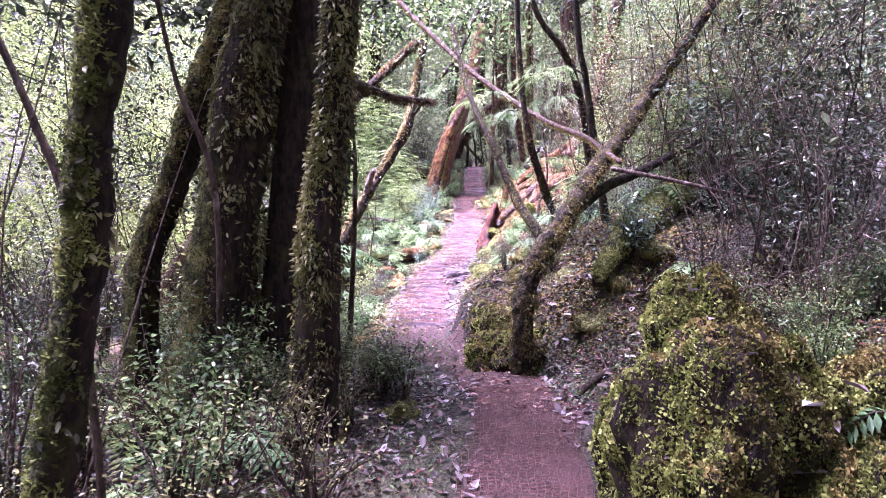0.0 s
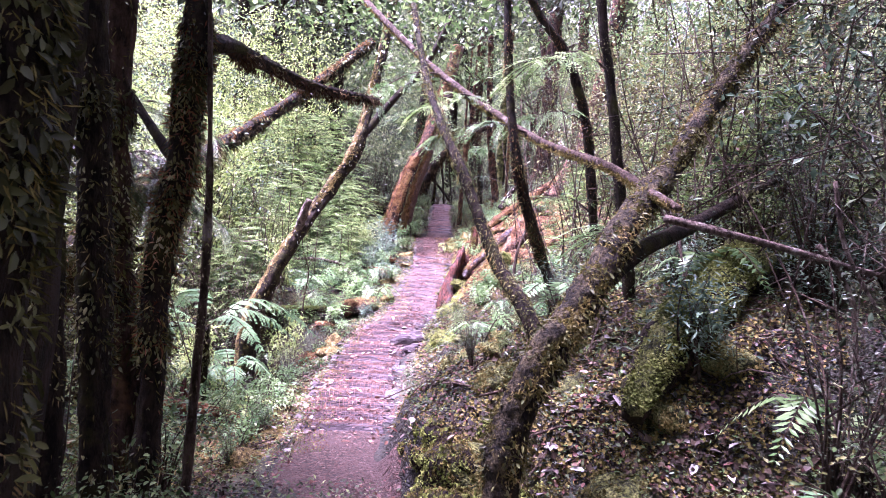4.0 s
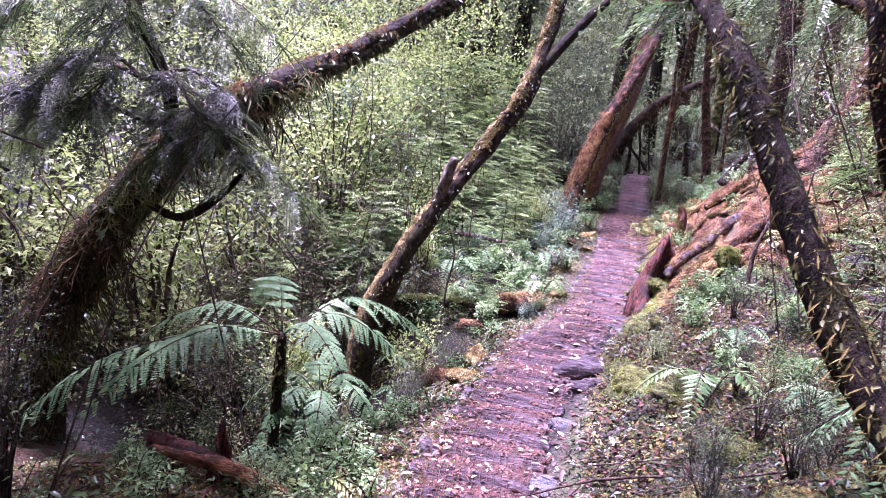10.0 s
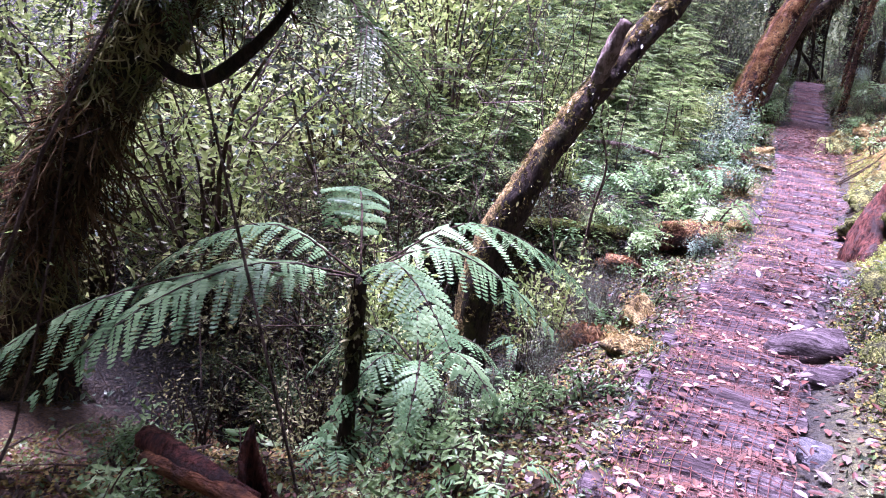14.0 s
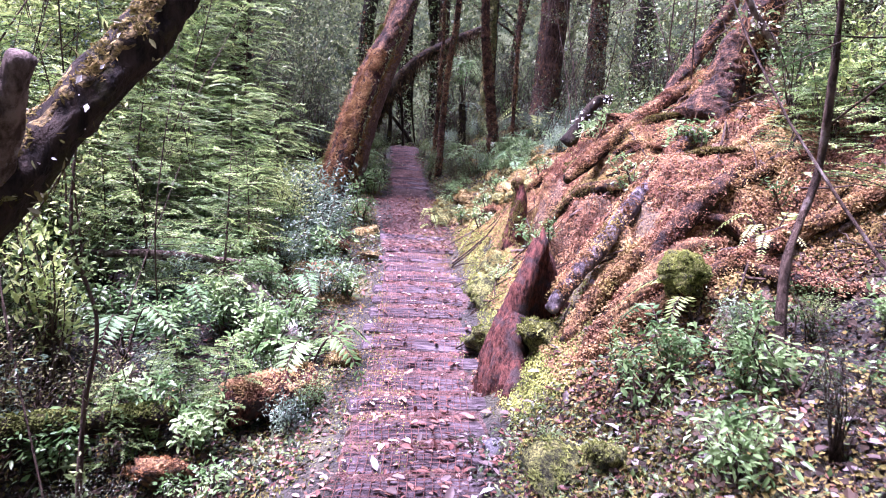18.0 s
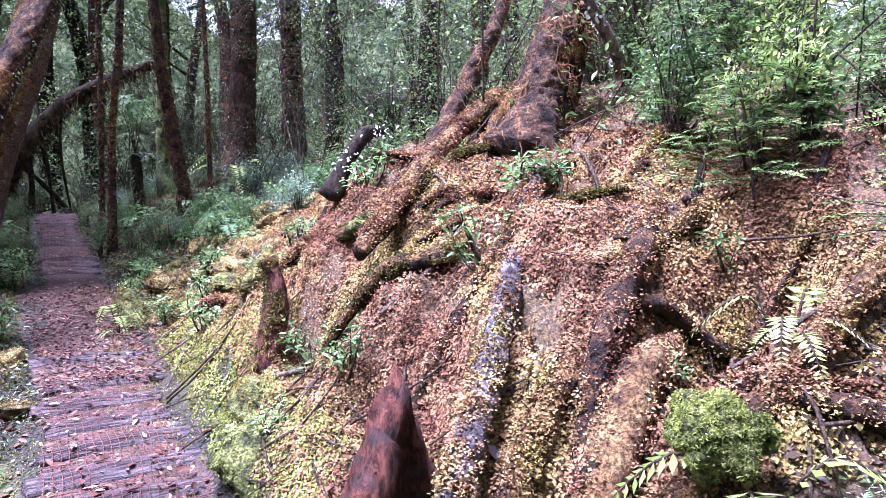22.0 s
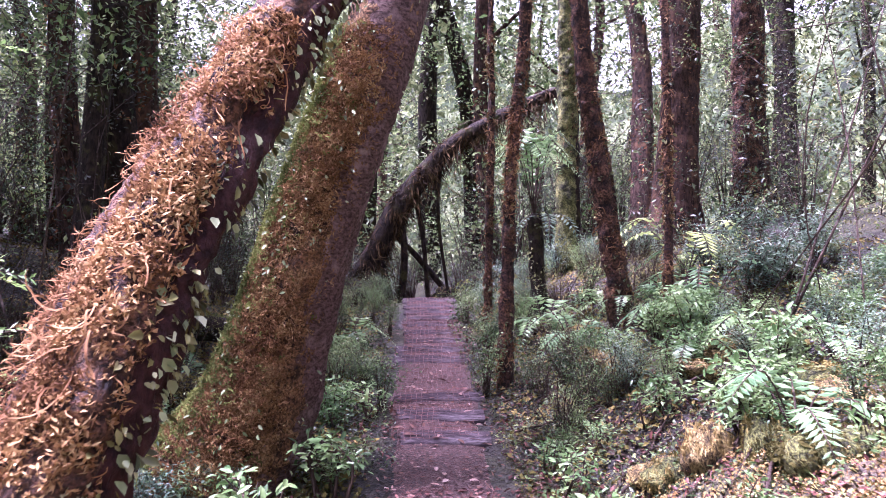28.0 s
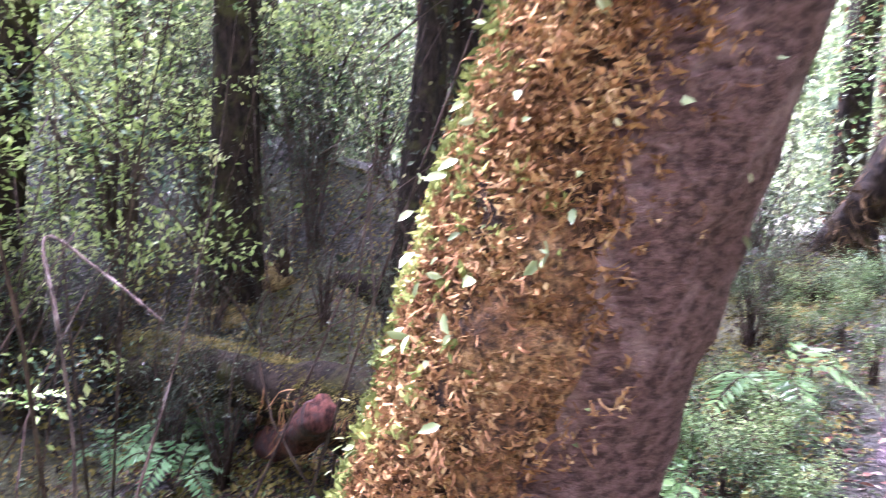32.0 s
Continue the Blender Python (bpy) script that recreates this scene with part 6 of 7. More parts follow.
for x0, x1, y0, y1, n in ((-5, -1.4, 2.5, 9, 70), (1.5, 4.5, 4.5, 11, 200), (-5, -1.3, 10, 19, 110), (2.6, 5, 12, 20, 50), (-5, -1.2, 19.5, 25, 80), (-3, 6, 24, 28, 90)):
    for _ in range(n):
        x, y = r.uniform(x0, x1), r.uniform(y0, y1)
        if not free(x, y, 1.0, .7):
            continue
        z, ln = float(ground(x, y)), r.uniform(1.2, 3.2)
        lean = r.normal(0, .35, 2) * ln
        bow = r.normal(0, .12, 3)
        foot, tip = np.array([x, y, z - .05]), np.array([x + lean[0], y + lean[1], z + ln])
        if not free(float(tip[0]), float(tip[1]), .9, .5):
            continue
        stems.append(weld(tube([foot, (foot + tip) / 2 + bow, tip], [r.uniform(.004, .01), .005, .0015], 5, 8, .06, DEAD if y < 11 and r.random() < .4 else TWIG, r=r)))
tagged(piece("bare_stems", stems), "thin bare stems crossing through the undergrowth", "stems", kind="stuff")

# tangle of fine twigs over the shaded bank
r = np.random.default_rng(195)
tangle = []
for x0, x1, y0, y1, z0, z1, n in ((1.5, 3.4, 3.0, 7.5, .7, 2.9, 330), (1.2, 3.2, 7.5, 11, .7, 2.6, 130), (-3.6, -2.0, 9.2, 12.5, -.2, 1.2, 150), (-2.8, -1.2, 3.5, 6, .0, .9, 70)):
    for _ in range(n):
        a = np.array([r.uniform(x0, x1), r.uniform(y0, y1), r.uniform(z0, z1)])
        way = unit(r.normal(size=3) * [1, .8, .55]) * r.uniform(.25, .9)
        if not free(float((a + way)[0]), float((a + way)[1]), .9, .5):
            continue
        mid = a + way * .5 + r.normal(0, .06, 3)
        rad = r.uniform(.002, .005)
        tangle.append(weld(tube([a, mid, a + way], [rad, rad * .8, rad * .35], 3, 6, .05, DEAD if r.random() < .35 else TWIG, r=r)))
        for _ in range(2):
            b = mid + way * r.uniform(-.2, .3)
            tangle.append(weld(tube([b, b + unit(way + r.normal(0, .5, 3)) * r.uniform(.08, .25)], [rad * .6, rad * .25], 3, 3, 0, TWIG, r=r)))
tagged(piece("twig_tangle", tangle), "tangle of fine bare twigs over the shaded bank", "twigs", kind="stuff")

# the wooded distance
ang = np.linspace(0, 2 * np.pi, 97)
hgt = 25 + 4 * np.sin(ang * 9) + 2.5 * np.sin(ang * 23 + 1) + 1.5 * np.sin(ang * 41)
ring = np.stack([np.stack([70 * np.cos(ang), 12 + 70 * np.sin(ang), ang * 0 - 3], 1), np.stack([74 * np.cos(ang), 12 + 74 * np.sin(ang), hgt], 1)], 1).reshape(-1, 3)
k = np.arange(96) * 2
tagged(piece("backdrop", [(ring, np.stack([k, k + 2, k + 3, k + 1], 1), DISTANCE, True)]), "wooded hillside in the distance", "backdrop", kind="structure")

# far woods all round
r = np.random.default_rng(180)
count = 60000
a, d = r.uniform(0, 6.283, count), r.uniform(10, 34, count)
h = r.random(count) ** 1.4 * 15
FP = np.stack([d * np.cos(a), 12 + d * np.sin(a) * 1.25, h], 1)
FP[:, 2] += ground(np.clip(FP[:, 0], -30, 30), np.clip(FP[:, 1], -8, 60))
FP = FP[~((np.abs(FP[:, 0]) < 8.5) & (FP[:, 1] < 29) & (FP[:, 1] > -3.5))]
fs = r.uniform(.15, .5, len(FP))
tagged(piece("far_woods", [leaves(FP, r.normal(size=FP.shape), r.normal(0, .6, FP.shape) + [0, 0, 1], fs, fs * .6, FAR_LEAF, .2)]), "dense green woods all round the trail", "woods", kind="stuff")

# ---- conifer boughs over the hollow ----
def bough(label, pts, radii, seed, mat, sprays, reach=.34, leaf=.02):
    """A drooping conifer branch with flat sprays of short needles."""
    r = np.random.default_rng(seed)
    base = np.array(pts[0])
    top = thing("conifer_bough", label, "branch", tuple(base), "conifer boughs")
    Q = [np.array(p) - base for p in pts]
    piece("stem", [weld(tube(Q, radii, 6, 14, .06, TWIG, r=r))], top)
    C = spline(Q, 40)
    T = unit(np.gradient(C, axis=0))
    wood, P, D, N = [], [], [], []
    for _ in range(sprays):
        i = r.integers(8, 40)
        side = unit(np.cross(T[i], [0, 0, 1])) * r.choice((-1, 1))
        way = unit(side * r.uniform(.3, 1) + T[i] * r.uniform(.2, .9) + [0, 0, r.uniform(-.5, .1)])
        ln = reach * r.uniform(.5, 1.2)
        tip = C[i] + way * ln + np.array([0, 0, -.18 * ln])
        line = spline([C[i], C[i] + way * ln * .55, tip], 26)
        wood.append(weld(tube([line[0], line[13], line[-1]], [.003, .002, .001], 3, 4, 0, TWIG, r=r)))
        flat = unit(np.cross(way, np.cross([0, 0, 1], way)) + r.normal(0, .3, 3))
        across = np.cross(flat, way)
        for q in line:
            for sgn in (1, -1):
                for g in (.0, .5):
                    P.append(q + (across * sgn + way * .6) * leaf * g * 1.6)
                    D.append(across * sgn * r.uniform(.5, 1.1) + way * .8 + r.normal(0, .15, 3))
                    N.append(flat + r.normal(0, .25, 3))
    s = leaf * r.uniform(.7, 1.3, len(P))
    piece("twiggery", wood, top)["kind"] = "stuff"
    piece("foliage", [leaves(P, D, N, s, s * .3, mat, .1)], top)["kind"] = "stuff"


for k in range(17):
    rr = np.random.default_rng(560 + k)
    a = np.array([(-2.46, 8.72, 1.75), (-2.44, 8.75, 1.5), (-2.48, 8.6, 2.15)][k % 3])
    way = np.array([math.cos(k * 2.4) * .95, -abs(math.sin(k * 2.4)) * .45, -.2 + .25 * rr.random()]) * rr.uniform(.7, 1.1)
    bough("drooping conifer bough with blue-green sprays", [a, a + way * .4 + [0, 0, .1], a + way * .75 + [0, 0, .02], a + way + [0, 0, -.15]], [.012, .009, .006, .002], 540 + k, LEAF_DARK if k % 3 == 0 else LEAF_BROAD, 44)
for k, (p0, p1) in enumerate([((.95, 7.4, 2.05), (.3, 7.1, 1.95)), ((.7, 7.8, 2.3), (.2, 7.3, 2.15)), ((.36, 8.4, 2.6), (-.2, 7.9, 2.3)), ((1.3, 6.6, 2.35), (.8, 6.2, 2.3)), ((1.47, 6.6, 1.4), (1.1, 6.1, 1.3)), ((1.75, 8.5, 1.5), (1.2, 8.1, 1.6)), ((1.63, 8.5, 2.3), (1.0, 8.0, 2.2)), ((1.42, 8.5, 2.85), (.9, 8.0, 2.5))]):
    p0, p1 = np.array(p0), np.array(p1)
    bough("light conifer bough hanging beside the trail", [p0, p0 + (p1 - p0) * .4 + [0, 0, .08], p0 + (p1 - p0) * .75 + [0, 0, .05], p1], [.008, .006, .004, .002], 580 + k, NEEDLE if k % 2 else LEAF_FRESH, 18, .26)

# ---- ferns ----
def fern(label, at, arms, mat=FERN, twice=True, seed=1, width=.24, fall=.5):
    """arms: heading in degrees, length, rise."""
    r = np.random.default_rng(seed)
    top = thing("fern", label, "fern", at)
    for heading, length, rise in arms:
        f = piece("frond", frond_mesh(r, length, rise, 15 if twice else 16, width, mat, twice, fall), top)
        f.rotation_euler = (radians(r.uniform(-8, 8)), 0, radians(heading))
    return top


fern("large fern with long arching feathery fronds", (-1.75, 9.3, .2), [(224, 1.7, .02), (236, 1.25, .08), (40, 1.25, .2), (-34, .75, .2), (12, .85, .22), (130, .8, .4), (205, 1.0, .2)], seed=1, fall=.36)
fern("fern with drooping fronds on a short trunk", (-1.62, 9.75, -.35), [(-20, .6, .25), (-70, .55, .2), (40, .5, .3), (200, .55, .3), (250, .6, .2), (120, .5, .4)], seed=2)
tree("fern_stump", "dark fibrous trunk of a tree fern", [(2.1, 22.5, 1.2), (2.08, 22.5, 1.9), (2.05, 22.5, 2.42)], [.09, .08, .07], BARK_DARK, [("fibre_cover", EPIPHYTE, 120, .05, {})], category="stump", seed=29, sides=8)
fern("tall fern with upright fronds", (2.05, 22.5, 2.4), [(j * 30 + 7, .5, 1.35 + .12 * (j % 3)) for j in range(12)], LEAF_FRESH, seed=3, twice=False, width=.3)
fern("fern with hanging pale fronds", (2.12, 22.4, 2.35), [(265, .6, .1), (210, .5, .1), (300, .6, .1)], LEAF_BLUE, False, seed=4, width=.16, fall=1.0)
for k, (x, y, n, ln, lab) in enumerate([(1.57, 12.3, 5, .42, "small pale fern among fallen leaves"), (1.35, 12.1, 4, .35, "small bright fern beside a log"), (2.0, 12.45, 6, .3, "bright fern growing from the bank"), (-1.25, 13.9, 5, .5, "fern under shrubs beside the trail"),
                                        (-1.1, 8.2, 5, .35, "young fern in the hollow"), (-.95, 8.9, 4, .3, "young fern in the hollow"), (.9, 17.2, 4, .3, "low fern on the mossy bank"), (2.9, 20.6, 6, .7, "fern at the grove's edge"), (3.2, 21.6, 6, .8, "fern at the grove's edge"), (-1.5, 7.4, 5, .4, "young fern in the hollow"), (-1.9, 4.0, 6, .5, "fern under mossy trunks"), (1.9, 4.9, 5, .45, "fern on the shaded bank")]):
    rr = np.random.default_rng(300 + k)
    fern(lab, (x, y, float(ground(x, y))), [(j * 360 / n + rr.uniform(-25, 25), ln * rr.uniform(.7, 1.2), rr.uniform(.3, .7)) for j in range(n)], FERN if k % 2 else LEAF_BRIGHT, False, seed=310 + k, width=.2)

kinds = [[fern("fern with pale green fronds under shrubs", (0, -30 - k, -3), [(j * 60 + 17 * k, .45, .35 + .06 * j) for j in range(6)], (LEAF_FRESH, FERN, FERN)[k], False, seed=330 + k, width=.26), False] for k in range(3)]
r = np.random.default_rng(334)
for x0, x1, y0, y1, count in ((-2.4, -.35, 13, 19, 20), (-3.2, -.4, 19, 21.5, 16), (1.4, 2.4, 2, 3.2, 6), (-3.2, -1.2, 9.6, 12.4, 10), (1.3, 3, 18, 22, 9), (-2, -.9, 2, 5, 8), (1.0, 2.2, 4.6, 8, 8), (-2.6, -1.6, 9.0, 10, 3), (1.2, 3, 9, 12, 4), (.6, 1.9, 6.8, 11.8, 8), (-1.6, .3, 19.5, 22, 7)):
    for _ in range(count):
        x, y = r.uniform(x0, x1), r.uniform(y0, y1)
        if free(x, y, .5, .1):
            put(kinds, x, y, r.uniform(.5, 1.2), r)
for k in kinds:
    tagged(k[0], "fern with pale green fronds under shrubs", "fern", "small ferns")
put(BROAD, -.27, 4.62, .72, r)
put(DRY, -.42, 4.75, .6, r)
put(BROAD, -.5, 4.9, .6, r)
put(BLUE, 1.62, 12.0, .35, r)
for x, y, s in ((2.6, 12.95, .5), (2.75, 12.85, .45), (2.52, 13.15, .42), (2.82, 13.1, .55), (2.7, 13.0, .62), (2.9, 12.9, .65)):
    put(SPRAY if s < .6 else UPRIGHT, x, y, s, r)
# near-black shrubs fill the pit in place of its deep shade
for x, y, s in ((-2.3, 11.6, .5), (-2.0, 11.2, .4), (-1.7, 11.7, .45), (-1.5, 11.3, .35), (-2.2, 12.0, .5), (-1.45, 10.5, .3), (-1.7, 10.3, .35)):
    put(DARKS, x, y, s, r)
for x, y, s in ((-1.2, 11.05, .7), (-1.4, 11.1, .8)):
    put(UPRIGHT, x, y, s, r)
for x, y, s in ((-2.1, 17.3, 1.0), (-1.6, 17.8, 1.1), (-1.25, 17.3, .85), (-2.1, 18.4, 1.1), (-1.75, 16.6, .8), (-2.6, 17.9, 1.2), (-1.2, 15.8, .6), (-1.9, 15.2, .7), (-2.6, 15.9, .9), (-2.4, 14.2, .7), (-3.1, 14.8, .9)):
    put(TALL, x, y, s, r)

# ---- moss ----
MOSSES = {m.name: [mesh for mesh in (moss_clump_mesh(np.random.default_rng(400 + k + 10 * i), m, bed) for k in range(3))] for i, (m, bed) in enumerate(((MOSS_ORANGE, BED_ORANGE), (MOSS_YELLOW, BED_YELLOW), (MOSS_GREEN, BED_GREEN), (SLOPE_MOSS, BED_ORANGE), (EDGE_MOSS, BED_GREEN)))}
r = np.random.default_rng(420)
MOSS_ZONES = [(EDGE_MOSS, .75, 2.8, 14.6, 18.8, 30, .5, 1.1), (MOSS_YELLOW, 1.15, 2.6, 16.0, 18.8, 20, .4, .9), (MOSS_YELLOW, -.3, .12, 12.5, 18.5, 9, .3, .7), (MOSS_GREEN, .5, 1.2, 8.2, 14.5, 12, .4, 1.1), (MOSS_YELLOW, -.9, -.4, 6.8, 11.5, 9, .4, .9),
              (MOSS_GREEN, .3, 2.2, 5.4, 8, 5, .4, .8), (EDGE_MOSS, .4, 1.8, 5.2, 7.8, 26, .4, .9), (MOSS_GREEN, -2.4, -.2, 2.4, 6, 9, .4, 1.0), (MOSS_ORANGE, -3, -.8, 7.5, 12, 9, .5, 1.1), (MOSS_GREEN, 1.1, 2.2, 3.0, 4.2, 7, .6, 1.2), (MOSS_YELLOW, 1.5, 3, 18.5, 22, 7, .5, 1.1), (MOSS_ORANGE, -2.5, -.3, 12.5, 17, 7, .5, 1.0), (MOSS_YELLOW, -3.5, 0, 19.5, 23, 9, .6, 1.4)]
for mat, x0, x1, y0, y1, count, s0, s1 in MOSS_ZONES:
    for _ in range(count):
        x, y = r.uniform(x0, x1), r.uniform(y0, y1)
        if not free(x, y, .35, .06):
            continue
        ob = tagged(piece("moss_clump", MOSSES[mat.name][r.integers(0, 3)]), "soft cushion of " + {"orange_moss": "rusty orange", "rusty_slope_moss": "tan and rusty", "trailside_moss": "olive and straw", "yellow_moss": "yellowish", "green_moss": "fresh green"}[mat.name] + " moss on the ground", "moss", "moss cushions")
        s = r.uniform(s0, s1)
        ob.matrix_world = pose(x, y, float(ground(x, y)) - .02 * s, r.uniform(-30, 30), r.uniform(-30, 30), r.uniform(0, 360)) @ Matrix.Diagonal((s * r.uniform(.6, 1.5), s * r.uniform(.6, 1.5), s * r.uniform(.5, 1.3), 1))

# ---- boulder of moss at the start ----
def mound(name, label, at, size, mat, seed, under=BARK_DARK, fuzz=14000, blade=.022):
    r = np.random.default_rng(seed)
    top = thing(name, label, "mound", at)
    V, F, _, _ = blob(r, 1.0, under, 1.0, .25, 5)
    V = V * np.array(size)
    V = V + unit(V) * (.16 * min(size) * (fractal(V + seed, 6, 3) + fractal(V, 22, 2)))[:, None]
    piece("body", [(V, F, under, True)], top)
    k = r.integers(0, len(F), fuzz)
    w = r.dirichlet((1, 1, 1), fuzz)
    p = (V[F[k]] * w[..., None]).sum(1)
    n = unit(p / np.array(size) ** 2)
    keep = n[:, 2] + .5 * r.normal(size=fuzz) > -.3
    piece("moss", [tufts(p[keep][::2], blade * .4, mat, r, n[keep][::2])], top)["kind"] = "stuff"
    return top


def old_stump(label, at, lumps, seed, count):
    """A rotten stump of several steep lumps, mossy towards -x and the top, left dark elsewhere."""
    r = np.random.default_rng(seed)
    top = thing("mossy_stump", label, "stump", at)
    VV, FF, base = [], [], 0
    for off, size in lumps:
        V, F, _, _ = blob(r, 1.0, BARK_DARK, 1.0, .2, 5)
        V = np.sign(V) * np.abs(V) ** np.array([1, 1, .7]) * np.array(size)
        V = V + unit(V) * (.8 * min(size[:2]) * fractal(V + seed + base, 5.0, 3) + .1 * fractal(V, 15, 3))[:, None] + np.array(off)
        piece("body", [(V, F, BARK_DARK, True)], top)
        VV.append(V)
        FF.append(F + base)
        base += len(V)
    V, F = np.concatenate(VV), np.concatenate(FF)
    k = r.integers(0, len(F), count)
    p = (V[F[k]] * r.dirichlet((1, 1, 1), count)[..., None]).sum(1)
    n = unit(np.cross(V[F[k, 1]] - V[F[k, 0]], V[F[k, 2]] - V[F[k, 0]]))
    lit = n @ unit(np.array([-.75, -.25, .6])) + .9 * fractal(p + 3, 5, 2) + r.normal(0, .12, count)
    green = fractal(p + 7, 3, 2) + r.normal(0, .1, count) - .3 * n[:, 2] - .4 * n[:, 0] > -.12
    for pick, mat, cname in ((green, MOSS_LIME, "green_moss"), (~green, EDGE_MOSS, "brown_moss")):
        q = (lit > -.3) & pick
        piece(cname, [tufts(p[q], .0165, mat, r, n[q] + [0, 0, -.3], True)], top)["kind"] = "stuff"
    f = (n[:, 2] > .3) & (r.random(count) < .004)
    m = int(f.sum())
    s = r.uniform(.05, .13, m)
    piece("dead_leaf", [leaves(p[f] + [0, 0, .015], r.normal(size=(m, 3)) * [1, 1, .25], r.normal(0, .3, (m, 3)) + [0, 0, 1], s, s * .45, LITTER_PALE, .2, True)], top)["kind"] = "stuff"
    return top


# the bare dark lumps towards +x are added in place of a shaded hollow
old_stump("big rotten stump with green moss and dead leaves, dark lumps in place of a shaded hollow", (.98, 2.42, .4), [((0, 0, 0), (.27, .3, .58)), ((-.14, -.22, -.25), (.19, .22, .5)), ((.28, .1, .05), (.22, .28, .5)), ((.05, .28, .25), (.22, .2, .45)), ((.42, -.12, -.2), (.17, .2, .36)), ((-.2, .2, -.1), (.15, .2, .42)), ((.62, .15, -.05), (.2, .25, .45))], 501, 60000)
old_stump("low dark stump of mossy roots beside the trail", (.52, 5.5, -.05), [((0, 0, 0), (.26, .26, .3)), ((-.17, -.12, -.05), (.16, .18, .28)), ((.25, .05, .02), (.2, .24, .3)), ((.05, .25, .05), (.25, .2, .34))], 502, 14000)
old_stump("steep dark bank of mossy roots and leaves", (.52, 6.25, .02), [((0, 0, 0), (.26, .34, .3)), ((.22, -.2, .05), (.22, .24, .34)), ((-.12, .25, -.05), (.2, .26, .28)), ((.3, .3, .1), (.25, .25, .35))], 503, 14000)
old_stump("dark tangle of mossy roots where the trail drops", (.15, 24.5, 1.4), [((0, 0, 0), (.3, .3, .36)), ((-.35, .1, 0), (.3, .3, .3)), ((.3, .25, -.05), (.25, .25, .25))], 506, 5000)
old_stump("dark mound of roots and litter past the crest", (1.78, 24.5, 1.42), [((0, 0, 0), (.3, .3, .32)), ((.35, .1, .1), (.3, .3, .34)), ((-.3, .4, -.05), (.3, .25, .25))], 507, 5000)
mound("green_cushion", "rounded bright green moss cushion beside the trail", (.62, 10.05, -.05), (.2, .3, .16), MOSS_LIME, 504, BED_GREEN, 9000, .016)
mound("green_cushion", "bright green moss hump on the slope", (1.5, 12.36, .79), (.12, .13, .1), MOSS_LIME, 505, BED_GREEN, 8000, .016)

# ---- stones by the trail ----
def stone(label, at, size, turn, seed):
    r = np.random.default_rng(seed)
    bm = bmesh.new()
    for q in unit(r.normal(size=(15, 3))) * r.uniform(.75, 1, (15, 1)) * [.5, .5, .5]:
        bm.verts.new(q)
    hull = bmesh.ops.convex_hull(bm, input=bm.verts[:])
    bmesh.ops.delete(bm, geom=[g for g in hull["geom_interior"] if isinstance(g, bmesh.types.BMVert)], context="VERTS")
    bmesh.ops.bevel(bm, geom=bm.edges[:], offset=.03, segments=1, affect="EDGES")
    me = bpy.data.meshes.new("stone")
    bm.to_mesh(me)
    bm.free()
    me.materials.append(STONE)
    ob = tagged(new("stone", me), label, "stone", "stones by the trail")
    ob.matrix_world = pose(*at, r.uniform(-12, 12), r.uniform(-12, 12), turn) @ Matrix.Diagonal((*size, 1))


tree("log_stub", "weathered grey log end standing out of the trail's edge", [(.02, 10.66, -.17), (.18, 10.72, -.13), (.36, 10.8, -.09)], [.075, .095, .1], SLAT, category="log", seed=521, sides=14, lumps=.05)
tree("log_stub", "split grey log end lying beside the trail", [(.12, 10.33, -.2), (.3, 10.4, -.17), (.52, 10.48, -.14)], [.06, .085, .075], SLAT, category="log", seed=522, sides=14, lumps=.07)
stone("dark slab beside the trail", (.2, 9.6, -.2), (.4, .24, .12), -15, 5)
stone("dark slab beside the trail", (.15, 8.7, -.24), (.34, .28, .12), 25, 6)
stone("dark slab beside the trail", (.55, 11.6, -.12), (.36, .2, .14), 40, 7)
stone("flat grey stone set in the trail's edge", (.62, 12.3, -.1), (.3, .26, .1), 5, 3)
stone("flat grey stone set in the trail's edge", (.85, 15.35, .2), (.28, .26, .1), -10, 4)

# bleached twig on the trail
tree("bleached_twig", "bleached forked twig lying on the trail", [(x, y, float(ground(x, y)) + .02) for x, y in ((1.14, 18.75), (1.17, 18.5), (1.16, 18.1), (1.2, 17.75), (1.22, 17.35))], [.016, .018, .018, .016, .01], WHITE_TWIG,
     limbs=[([(x, y, float(ground(x, y)) + .015) for x, y in row], [.011, .01, .006]) for row in (((1.18, 17.9), (1.08, 17.6), (1.02, 17.4)), ((1.2, 17.75), (1.13, 17.45), (1.12, 17.2)), ((1.2, 17.7), (1.3, 17.5), (1.36, 17.42)))], category="branch", seed=510, sides=7)

# water in the hollow
wx, wy = np.meshgrid(np.linspace(-4.7, -2.5, 12), np.linspace(20.4, 22.0, 12))
wa = (np.arange(11)[:, None] * 12 + np.arange(11)[None]).ravel()
tagged(piece("water", [(np.stack([wx, wy, wx * 0 + .3], -1).reshape(-1, 3), np.stack([wa, wa + 1, wa + 13, wa + 12], 1), WATER, True)]), "still dark water in a hollow", "water", kind="structure")

